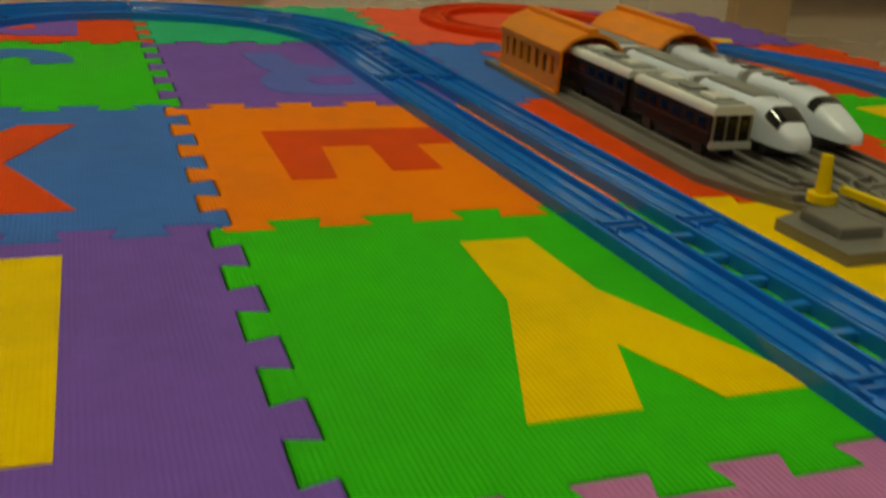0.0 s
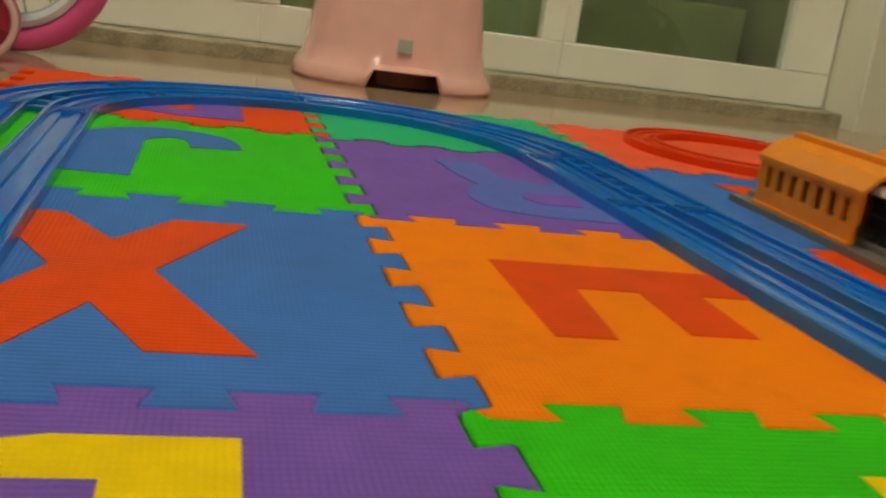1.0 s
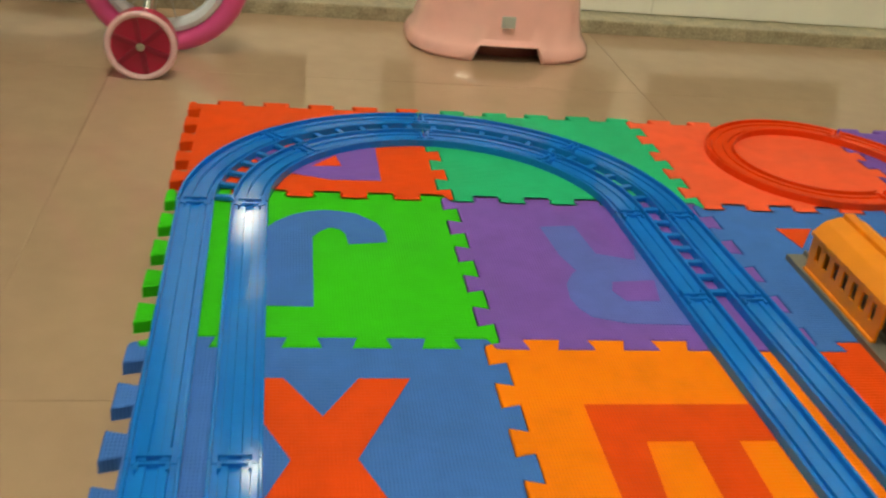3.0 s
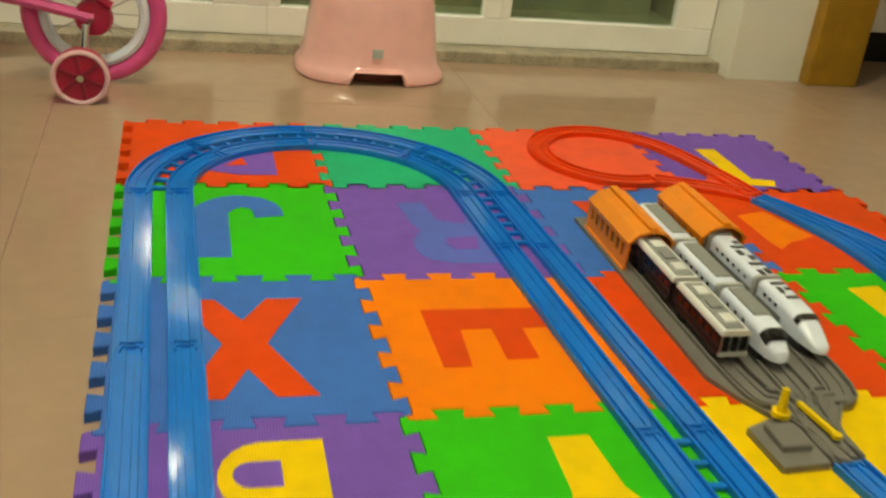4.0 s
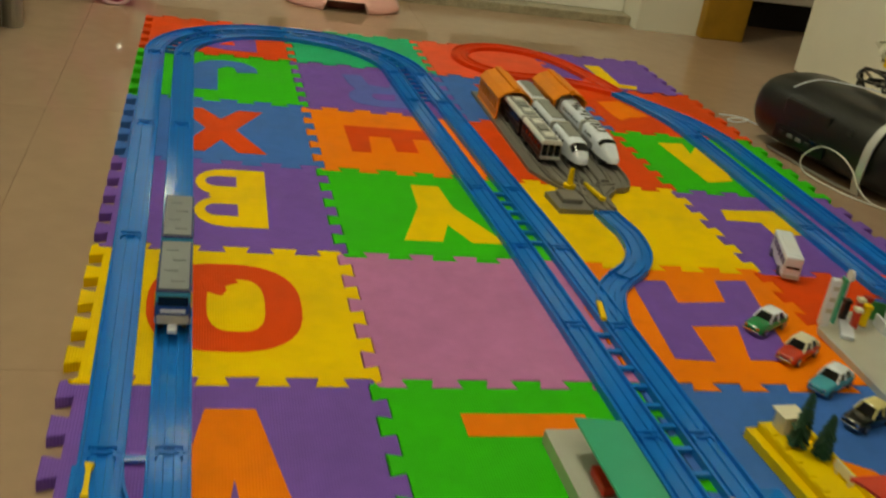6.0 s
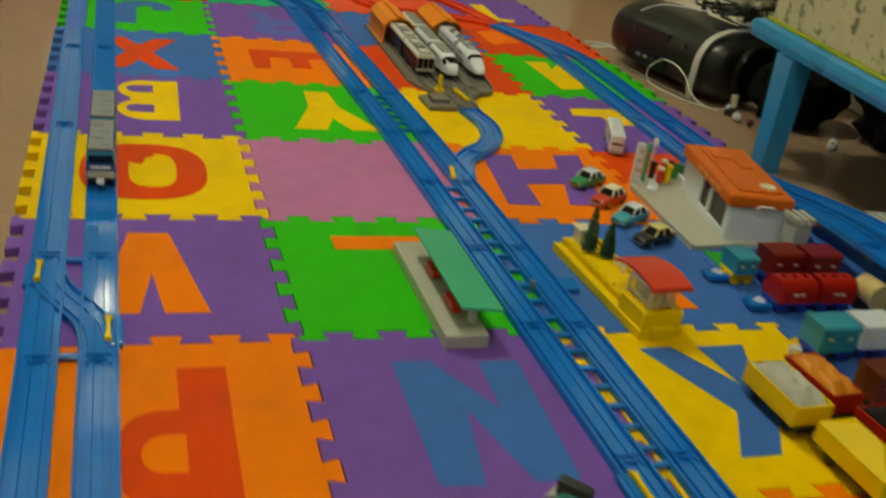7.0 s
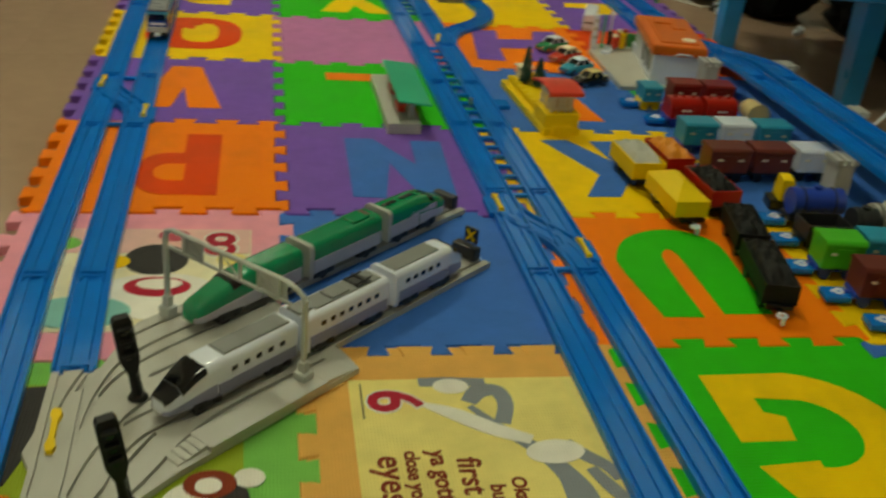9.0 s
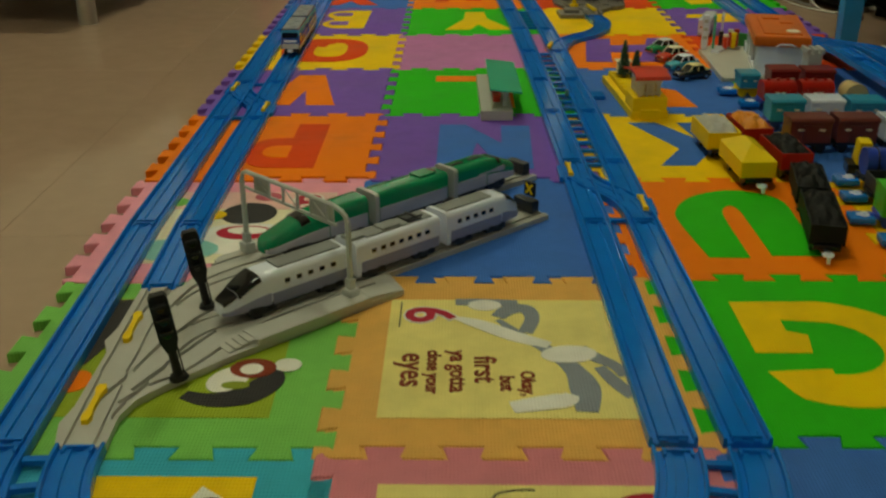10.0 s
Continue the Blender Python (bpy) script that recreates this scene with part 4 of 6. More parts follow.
def bullet_train(name, label, at, rz, top, side, roof, rise=.008, lengths=(.126, .116, .116), joint=LIGHT_GREY, tail=0.0, gap=.009, flare=.0011, **k):
    t = thing(name, label, "toy train", (at[0], at[1], rise), rz)
    y = 0.0
    for i, ln in enumerate(lengths):
        if tail and i == len(lengths) - 1:
            # the last carriage is a first one turned round
            old = set(bpy.data.objects)
            bullet_car(t, y, y + ln, top, side, roof, -1, **{**k, "ln": tail, "blunt": .5, "mask": None, "tip": .7})
            turn = Matrix.Translation((0, 2 * y + ln, 0)) @ Matrix.Scale(-1, 4, (0, 1, 0))
            for ob in set(bpy.data.objects) - old:
                ob.data.transform(turn)
                ob.data.flip_normals()
        else:
            bullet_car(t, y, y + ln, top, side, roof, -1 if i == 0 else 0, **k)
        for e in ((.040 if i == 0 else .022), ln - (.040 if tail and i == len(lengths) - 1 else .022)):
            b = part("bogie", made(box, (0, y + e, .0095), (k.get("w", .031) + .0008, .030, .009), bevel=.0012), DARK, t)
            for q in (-.008, .008):
                part("axle_box", made(box, (0, y + e + q, .0095), (k.get("w", .031) + .0022, .006, .005), bevel=.0006), BLACK, b)
        y += ln + gap
        if i < len(lengths) - 1:
            bm = bmesh.new()
            ww, hh = k.get("w", .031), k.get("h", .031)
            carriage_body(bm, y - .0020, y + .0036, ww + 2 * flare, hh + .003 + flare, .005, k.get("z0", .013) - .004)
            part("gangway_band", bm, joint, t, "pale end plate between the carriages")
            part("coupling", made(box, (0, y - gap / 2, .012), (.010, gap + .006, .005), bevel=.001), DARK, t)
    return t


# two express trains on the grey yard
g_at = yard(.100, .097)
gtr = bullet_train("express_train", "glossy green and white streamlined three-car toy express train", g_at, YARD_TURN - 89, TRAIN_GREEN, SKIRT, None, rise=.0050, lengths=(.136, .112, .112), ln=.080, glass=(.56, .70), blunt=.46, windows=False, skirt=.0155, w=.033, h=.032, r=.007, tip=.70, belly=.42, tail=.056, gap=.011, flare=.0018)
part("roof_hump", made(box, (0, .232, .0462), (.020, .026, .0034), bevel=.0014), TRAIN_GREEN, gtr, "raised green roof housing")
part("roof_slot", made(box, (0, .245, .0464), (.014, .006, .0032), bevel=.001), plastic("slot_red", "5A1E14", .5), gtr, "dark red roof slot")
for y0 in (.288, .318):
    part("roof_slot", made(box, (0, y0, .0452), (.006, .020, .0014), bevel=.0006), BLACK, gtr, "narrow black roof slot")
for s_ in (-1, 1):
    part("nose_stripe", made(box, (s_ * .0152, .333, .0285), (.0030, .048, .0070), bevel=.003), SKIRT, gtr, "silver stripe along the tail")
w_at = yard(-.006, .002)
wt = bullet_train("express_train", "white three-car toy express train with grey roofs and black nose", w_at, YARD_TURN - 90, WHITE, plastic("skirt_lilac", "9496B4", .3), ROOF_GREY, rise=.0050, lengths=(.142, .112, .114), joint=WHITE, ln=.050, glass=(.33, .82), mask=(.05, .32), blunt=.32, belly=.40, tip=.55, w=.033, h=.032, r=.006, z0=.0125, tail=.030, gap=.011, flare=.0016, panes=7)
bm = bmesh.new()
for sx in (-1, 1):
    box(bm, (sx * .0050, .0085, .0238), (.0044, .006, .0016), bevel=.0004)
part("nose_mark", bm, YELLOW, wt, "yellow marks on the black nose")
for y0, a in ((.205, .024), (.160, .018)):
    part("roof_unit", made(box, (0, y0, .0464), (.017, a, .0030), bevel=.001), ROOF_GREY, wt, "grey roof unit")
pan = part("pantograph_base", made(box, (0, .236, .0466), (.020, .018, .0026), bevel=.0006), DARK, wt, "folded dark pantograph")
for sx in (-.007, .007):
    part("pantograph_bar", made(tube, (sx, .226, .0486), (sx, .248, .0492), .0010, 6), DARK, pan)
part("pantograph_bar", made(tube, (-.010, .238, .0494), (.010, .238, .0494), .0011, 6), DARK, pan)

# the grey yard itself
yd = thing("yard_rail", "grey plastic station yard rail with sidings and a stepped platform", "toy track", (.1, -2.55, 0))


def rel(p):
    return (p[0] - .1, p[1] + 2.55)


base = [(.108, -2.722), (.147, -2.722), (.145, -2.680), (.152, -2.655), (.170, -2.632), yard(-.030, -.059), yard(.172, -.058), yard(.185, -.016), yard(.43, -.016), yard(.43, .028), yard(.19, .032),
        yard(.20, .090), yard(.52, .090), yard(.52, .134), yard(.075, .140), (.136, -2.440), (.096, -2.446), (.098, -2.530), (.0935, -2.556), (.102, -2.575), (.104, -2.665), (.100, -2.690)]
G = [spline([(.1155, -2.438), (.120, -2.58), (.1275, -2.728)], 4), spline([(.1275, -2.728), (.130, -2.67), (.146, -2.615), yard(-.035, .004), yard(.06, .006), yard(.435, .006)], 8),
     spline([(.120, -2.61), (.121, -2.54), (.130, -2.465), yard(.05, .112), yard(.2, .112), yard(.525, .112)], 8),
     spline([(.122, -2.475), (.134, -2.43), yard(.065, .132)], 6), spline([(.138, -2.66), (.156, -2.632), (.183, -2.605), yard(.03, -.024), yard(.16, -.026)], 6),
     spline([(.146, -2.580), (.158, -2.535), yard(.02, .034), yard(.18, .034)], 6), spline([(.132, -2.545), (.144, -2.475), yard(.05, .085), yard(.19, .085)], 6),
     spline([(.144, -2.640), (.168, -2.585), yard(-.015, -.008)], 6), spline([yard(.03, .060), yard(.09, .060), yard(.18, .060)], 4)]


def grooved_plate(outline, lines, top, deep, wide):
    """A flat plate with narrow flange grooves cut into it along the lines."""
    pm, cm = bpy.data.meshes.new("base_plate"), bpy.data.meshes.new("groove_cutter")
    bm = bmesh.new()
    prism(bm, outline, 0, top)
    bmesh.ops.recalc_face_normals(bm, faces=bm.faces)
    bm.to_mesh(pm)
    bm.free()
    ob = bpy.data.objects.new("base_plate", pm)
    scene.collection.objects.link(ob)
    bm = bmesh.new()
    for n, (ln, offs) in enumerate(lines):
        for k, o in enumerate(offs):
            z0, z1 = top - deep - .00002 * (3 * n + k), top + .002 + .00007 * (3 * n + k)
            sweep(bm, ln, [(o - wide / 2, z0), (o + wide / 2, z0), (o + wide / 2, z1), (o - wide / 2, z1)])
    bmesh.ops.recalc_face_normals(bm, faces=bm.faces)
    bm.to_mesh(cm)
    bm.free()
    cut = bpy.data.objects.new("groove_cutter", cm)
    scene.collection.objects.link(cut)
    md = ob.modifiers.new("cut", "BOOLEAN")
    md.operation, md.solver, md.object, md.use_self = "DIFFERENCE", "EXACT", cut, True
    bpy.context.view_layer.update()
    me = bpy.data.meshes.new_from_object(ob.evaluated_get(bpy.context.evaluated_depsgraph_get()))
    ob.modifiers.clear()
    ob.data = me
    bpy.data.objects.remove(cut)
    me = ob.data
    bpy.data.objects.remove(ob)
    me.materials.clear()
    me.materials.append(YARD_GREY)
    plate = new("base_plate", me)
    plate.parent = yd
    return plate


grooved_plate([rel(p) for p in base], [([Vector((*rel(p), 0)) for p in ln], ((-.0115, .0115) if i < 3 else (0,))) for i, ln in enumerate(G)], .0065, .0038, .0040)
part("platform", made(prism, [rel(p) for p in (yard(.0, -.057), yard(.130, -.057), yard(.130, -.032), yard(.0, -.032))], .0065, .0115), YARD_GREY, yd)
part("platform_edge", made(prism, [rel(p) for p in (yard(.0, -.060), yard(.130, -.060), yard(.130, -.0574), yard(.0, -.0574))], .0065, .0126), YARD_GREY, yd)
for i in range(4):
    part("step", made(prism, [rel(p) for p in (yard(-.007 * (i + 1), -.054), yard(-.007 * i - .0003, -.054), yard(-.007 * i - .0003, -.036), yard(-.007 * (i + 1), -.036))], .0065, .0112 - .0012 * i), YARD_GREY, yd)
bm = bmesh.new()
q = [yard(.1305, -.057), yard(.170, -.057), yard(.170, -.034), yard(.1305, -.034)]
q = [rel(p) for p in q]
vs = [bm.verts.new((*p, .0066)) for p in q] + [bm.verts.new((*q[0], .0114)), bm.verts.new((*q[3], .0114))]
for f in ((0, 1, 4), (2, 3, 5), (1, 2, 5, 4), (0, 4, 5, 3), (3, 2, 1, 0)):
    bm.faces.new([vs[i] for i in f])
part("ramp", bm, YARD_GREY, yd)
for u, v in ((.418, .010), (.508, .113)):
    x, y = rel(yard(u, v))
    b = part("buffer", made(box, (x, y, .016), (.012, .032, .016), rz=radians(YARD_TURN), bevel=.002), DARK, yd, "dark grey buffer stop")
x, y = rel(yard(.420, .006))
part("stop_sign", made(box, (x, y, .036), (.003, .017, .018), rz=radians(YARD_TURN), bevel=.0008), BLACK, yd, "black buffer board with yellow cross")
bm = bmesh.new()
for a in (.7, -.7):
    m = Matrix.Translation((x, y, .036)) @ Matrix.Rotation(radians(YARD_TURN), 4, "Z") @ Matrix.Rotation(a, 4, "X")
    box(bm, (-.0014, 0, 0), (.002, .0026, .016), m=m)
part("sign_cross", bm, YELLOW, yd, "yellow cross")
for (x0, y0), (x1, y1) in (((.1145, -2.560), (.1115, -2.505)), ((.1215, -2.692), (.1195, -2.639))):
    a, b = rel((x0, y0)), rel((x1, y1))
    d = Vector(b) - Vector(a)
    bm = bmesh.new()
    m = Matrix.Translation(((a[0] + b[0]) / 2, (a[1] + b[1]) / 2, 0)) @ Matrix.Rotation(math.atan2(d.y, d.x), 4, "Z")
    prism(bm, [(-.027, -.0026), (-.020, -.0044), (-.010, -.0024), (.012, -.0024), (.022, -.0048), (.028, -.0030), (.028, .0030), (.022, .0048), (.012, .0024), (-.010, .0024), (-.020, .0044), (-.027, .0026)], .0066, .0112, m=m)
    part("lever", bm, YELLOW, yd, "yellow point lever")


def signal(x, y, rz):
    s = thing("signal_post", "black plastic toy signal post on the grey yard", "toy signal", (x, y, .0065), rz, group="yard signals")
    s.matrix_basis = s.matrix_basis @ Matrix.Rotation(radians(-7), 4, "Y")
    bm = bmesh.new()
    tube(bm, (0, 0, 0), (0, 0, .004), .009, 14, .007)
    part("foot", bm, SIGNAL_BLACK, s)
    part("pole", made(tube, (0, 0, .003), (0, 0, .036), .0042, 12, .0034), SIGNAL_BLACK, s)
    bm = bmesh.new()
    prism(bm, [(-.0040, .028), (.0040, .028), (.0080, .040), (.0080, .079), (.0058, .083), (-.0058, .083), (-.0080, .079), (-.0080, .040)], -.0042, .0042, m=Matrix.Rotation(radians(90), 4, "X"))
    hd = part("lamp_head", bm, SIGNAL_BLACK, s)
    for k in range(3):
        part("hood", made(box, (0, -.007, .049 + .0125 * k), (.011, .006, .0036), bevel=.0014), SIGNAL_BLACK, hd)
        part("lens", made(tube, (0, -.0040, .0455 + .0125 * k), (0, -.0052, .0455 + .0125 * k), .0036, 12), GLASSY, hd)
    part("ladder", made(box, (.0052, .004, .018), (.0012, .004, .030)), SIGNAL_BLACK, s)


signal(.173, -2.486, 20)
signal(.179, -2.620, 20)

GANTRY_GREY = plastic("gantry_grey", "C6CAC6", .35)
gt = thing("catenary_gantry", "pale grey plastic gantry standing across the yard tracks", "gantry", (.2485, -2.4115, .0065), 46)
for v in (-.085, .085):
    m_ = part("mast", made(box, (0.004 if v < 0 else 0, v, .042), (.0042, .0048, .084), bevel=.001), GANTRY_GREY, gt)
    part("mast_foot", made(box, (0.004 if v < 0 else 0, v, .006), (.013, .014, .012), bevel=.002), GANTRY_GREY, m_)
    part("foot_rib", made(box, (0.004 if v < 0 else 0, v, .017), (.007, .008, .012), bevel=.001), GANTRY_GREY, m_)
part("beam", made(bend, [(.004, -.085, .080), (.004, -.083, .087), (.003, -.077, .092), (.002, -.066, .0955), (0, 0, .0965), (0, .075, .0955), (0, .083, .092), (0, .085, .083)], .0024), GANTRY_GREY, gt)
part("lower_beam", made(box, (0, 0.006, .077), (.0022, .158, .0026)), GANTRY_GREY, gt)
for v in (-.058, -.034, -.012, .012, .036, .060):
    part("hanger", made(box, (0, v, .0865), (.0020, .0024, .019)), GANTRY_GREY, gt)
for v0, v1 in ((-.058, -.034), (-.012, .012), (.036, .060)):
    part("brace", made(tube, (0, v0, .078), (0, v1, .095), .0008, 6), GANTRY_GREY, gt)
part("panel", made(box, (.0025, -.048, .084), (.0016, .036, .022), bevel=.0004), GANTRY_GREY, gt, "pale flat board on the gantry")
part("panel", made(box, (.0025, .050, .084), (.0016, .024, .020), bevel=.0004), GANTRY_GREY, gt, "pale flat board on the gantry")


# blue two-unit locomotive on the left-hand inner track
def loco_unit(parent, y0, y1, front):
    w, z0 = .036, .014
    L = y1 - y0
    my = (y0 + y1) / 2
    body = part("unit_body", made(box, (0, my, z0 + .012), (w, L, .024), bevel=.0025), LOCO_BLUE, parent, "deep blue lower bodywork")
    part("upper_body", made(box, (0, my, z0 + .0305), (w - .001, L - .001, .0125), bevel=.0022), LOCO_CYAN, body, "light blue upper bodywork")
    part("roof_edge", made(box, (0, my, z0 + .0366), (w * .95, L * .985, .0014), bevel=.0006), LOCO_NAVY, body)
    part("stripe", made(box, (0, my, z0 + .010), (w + .0008, L - .004, .006)), LOCO_NAVY, body)
    part("sill", made(box, (0, my, z0 + .0035), (w + .001, L - .002, .007), bevel=.0008), LIGHT_GREY, body, "grey lower sill")
    rf = part("roof_panel", made(box, (0, my, z0 + .0380), (w * .84, L * .92, .003), bevel=.001), LOCO_ROOF, body, "grey roof with equipment")
    for k in range(4):
        part("roof_vent", made(box, (.004 * (-1) ** k, y0 + L * (.2 + .2 * k), z0 + .0395), (.014, .010, .002), bevel=.0006), LOCO_ROOF, rf)
    for k in range(6):
        for s in (-1, 1):
            part("window", made(tube, (s * (w / 2 - .0006), y0 + L * (.2 + .12 * k), z0 + .029), (s * (w / 2 + .0002), y0 + L * (.2 + .12 * k), z0 + .029), .0019, 10), GLASSY, body)
    part("bogie", made(box, (0, y0 + L * .24, .010), (.026, .034, .010), bevel=.001), DARK, parent)
    part("bogie", made(box, (0, y1 - L * .24, .010), (.026, .034, .010), bevel=.001), DARK, parent)
    wheels(parent, (y0 + L * .15, y0 + L * .33, y1 - L * .33, y1 - L * .15))
    if front:
        part("windscreen", made(box, (0, y0 - .0004, z0 + .027), (w * .84, .0016, .0105), bevel=.0006), GLASSY, body, "black windscreen")
        part("bumper", made(box, (0, y0 - .0012, z0 + .006), (w * .9, .004, .009), bevel=.001), LIGHT_GREY, body)
        part("lamp_strip", made(box, (0, y0 - .0006, z0 + .0155), (w * .7, .0016, .004), bevel=.0004), WHITE, body)
        part("coupler", made(box, (0, y0 - .008, z0 - .001), (.010, .014, .005), bevel=.0018), WHITE, parent, "white plastic coupler")
        for s in (-1, 1):
            part("door_rail", made(box, (s * (w / 2 + .0004), y0 + .016, z0 + .020), (.0012, .0018, .017)), YELLOW, body)


lc = thing("toy_locomotive", "blue and light blue two-unit toy freight locomotive with grey roofs", "toy train", (lx(-1.3, 1), -1.425, .0058), 0)
loco_unit(lc, 0, .122, True)
loco_unit(lc, .130, .252, False)
part("drawbar", made(box, (0, .126, .016), (.008, .02, .004)), DARK, lc)


# ---------------------------------------------------------------- depot with sheds and three trains
dp = thing("depot_rail", "dark grey plastic depot tray with three sidings and a point lever", "toy track", (.74, -.85, 0))


def drel(p):
    return (p[0] - .74, p[1] + .85)


tray = [(.652, -.86), (.668, -.90), (.690, -.94), (.708, -.985), (.709, -1.022), (.748, -1.022), (.752, -.985), (.766, -.94), (.792, -.885), (.826, -.83), (.832, -.43), (.652, -.43)]
part("tray", made(prism, [drel(p) for p in tray[::1]], 0, .006), DEPOT_GREY, dp)
for i, x in enumerate((.690, .745, .803)):
    ln = spline([(.7285, -1.02), (.728, -.975), ((.7285 + x) / 2, -.92), (x, -.86), (x, -.43)], 6)
    part("track_bed", made(sweep, [(*drel(p), .0018 - .0004 * i) for p in ln]), DEPOT_GREY, dp)
pl = part("lever_plate", made(prism, [drel(p) for p in ((.648, -.962), (.652, -1.028), (.706, -1.026), (.706, -.95), (.69, -.945))], 0, .008), DEPOT_GREY, dp)
part("plate_step", made(box, (*drel((.680, -.985)), .0115), (.034, .040, .008), bevel=.002), DEPOT_GREY, pl)
part("lever_post", made(tube, (*drel((.690, -.952)), .014), (*drel((.690, -.950)), .046), .0055, 12, .004), YELLOW, pl, "upright yellow lever")
part("post_collar", made(tube, (*drel((.690, -.952)), .014), (*drel((.690, -.952)), .020), .010, 14), YELLOW, pl)
bm = bmesh.new()
m = Matrix.Translation((*drel((.728, -.962)), 0)) @ Matrix.Rotation(radians(-82), 4, "Z")
prism(bm, [(-.030, -.003), (.024, -.003), (.032, -.006), (.036, .0), (.032, .006), (.024, .003), (-.030, .003)], .012, .017, m=m)
part("point_lever", bm, YELLOW, dp, "long yellow point lever")


def shed(x, y0, y1):
    """An open-ended engine shed with slotted sides and a ridged roof."""
    w, h, z0 = .062, .042, .006
    L = y1 - y0
    s = thing("engine_shed", "orange plastic toy engine shed with slotted side walls and ridged roof", "engine shed", (x, y0, 0), group="engine sheds")
    for sx in (-1, 1):
        wl = part("wall", made(box, (sx * w / 2, L / 2, z0 + .008), (.003, L, .016)), ORANGE, s)
        part("wall_top", made(box, (sx * w / 2, L / 2, z0 + h - .004), (.003, L, .008)), ORANGE, wl)
        for k in range(8):
            part("mullion", made(box, (sx * w / 2, L * (k + .25) / 7.5, z0 + .029), (.0028, L / 15 if 0 < k < 7 else L / 11, .026)), ORANGE, wl)
        part("foot_rail", made(box, (sx * (w / 2 + .0015), L / 2, .0075), (.005, L, .003), bevel=.0006), ORANGE, s)
    bm = bmesh.new()
    pr = [(-w / 2 - .003, z0 + h - .004), (-w / 2 - .003, z0 + h), (-.022, z0 + h + .012), (-.008, z0 + h + .017), (.008, z0 + h + .017), (.022, z0 + h + .012), (w / 2 + .003, z0 + h), (w / 2 + .003, z0 + h - .004), (.021, z0 + h + .009), (.007, z0 + h + .0138), (-.007, z0 + h + .0138), (-.021, z0 + h + .009)]
    loft(bm, [[(px, yy, pz) for px, pz in pr] for yy in (-.004, L + .004)])
    rf = part("roof", bm, ORANGE, s)
    part("ridge", made(box, (0, L / 2, z0 + h + .019), (.011, L + .006, .006), bevel=.001), ORANGE, rf)
    part("back_wall", made(box, (0, L - .002, z0 + .022), (w - .003, .003, .042)), ORANGE, s)


shed(.690, -.604, -.462)
shed(.806, -.587, -.446)


def dark_coach(parent, y0, y1, front):
    w, z0 = .036, .013
    my, L = (y0 + y1) / 2, y1 - y0
    b = part("coach_body", made(box, (0, my, z0 + .0135), (w, L, .027), bevel=.0018), COACH, parent)
    bm = bmesh.new()
    carriage_body(bm, y0 - .0006, y1 + .0006, w + .001, .007, .005, z0 + .0250)
    rf = part("roof", bm, COACH_ROOF, b, "off-white roof edge")
    part("roof_deck", made(box, (0, my, z0 + .0322), (w * .66, L * .92, .0016)), DECK_GREY, rf, "grey roof deck")
    for k in range(3):
        part("roof_unit", made(box, (0, y0 + L * (.22 + .28 * k), z0 + .0340), (.016, .020, .0028), bevel=.0008), DECK_GREY if k % 2 else COACH_ROOF, rf)
    for k in range(6):
        for s in (-1, 1):
            part("window", made(box, (s * (w / 2), y0 + L * (.11 + .155 * k), z0 + .0170), (.0012, .0105, .0080), bevel=.0004), GLASSY, b)
    for s in (-1, 1):
        part("waist_rail", made(box, (s * (w / 2 + .0001), my, z0 + .0105), (.001, L * .97, .0012)), DARK, b)
    if front:
        for x in (-.011, 0, .011):
            part("front_window", made(box, (x, y0 - .0003, z0 + .0165), (.007, .001, .011)), GLASSY, b)
        for x in (-.0055, .0055, -.0165, .0165):
            part("front_post", made(box, (x, y0 - .0005, z0 + .0145), (.0016, .0014, .021)), STEEL, b)
        part("bumper", made(box, (0, y0 - .001, z0 + .002), (w, .004, .005)), LIGHT_GREY, b)
    part("underframe", made(box, (0, my, .0115), (.026, L * .8, .009)), DARK, parent)
    wheels(parent, (y0 + .02, y1 - .02))


dk = thing("toy_railcar", "dark maroon two-car toy electric railcar with off-white roofs", "toy train", (.689, -.843, .0076))
dark_coach(dk, 0, .118, True)
dark_coach(dk, .130, .246, False)
part("gangway", made(box, (0, .124, .026), (.030, .013, .026), bevel=.002), SIGNAL_BLACK, dk)
bullet_train("express_train", "white toy express train with black windscreen and grey roof panels", (.741, -.864), 0, WHITE, WHITE, DECK_GREY, rise=.0072, lengths=(.125, .12, .12), w=.035, h=.031, z0=.0135, ln=.044, glass=(.36, .70), blunt=.34)
ln_tr = bullet_train("express_train", "white long-nosed toy express train with dark roof marks", (.804, -.850), 0, WHITE, MID_GREY, None, rise=.0068, lengths=(.13, .12, .12), w=.035, h=.031, z0=.014, ln=.068, glass=(.56, .70))
for k, (y, x, a, b) in enumerate(((.082, 0, .016, .006), (.10, -.005, .006, .014), (.104, .006, .008, .006), (.118, .0, .018, .006), (.148, -.005, .007, .014), (.152, .006, .007, .014), (.172, 0, .018, .007), (.19, .005, .008, .012), (.205, -.005, .008, .014), (.222, 0, .018, .006), (.236, .005, .008, .008))):
    part("roof_mark", made(box, (x, y, .0454), (a, b, .0012)), DARK, ln_tr, "dark roof mark")


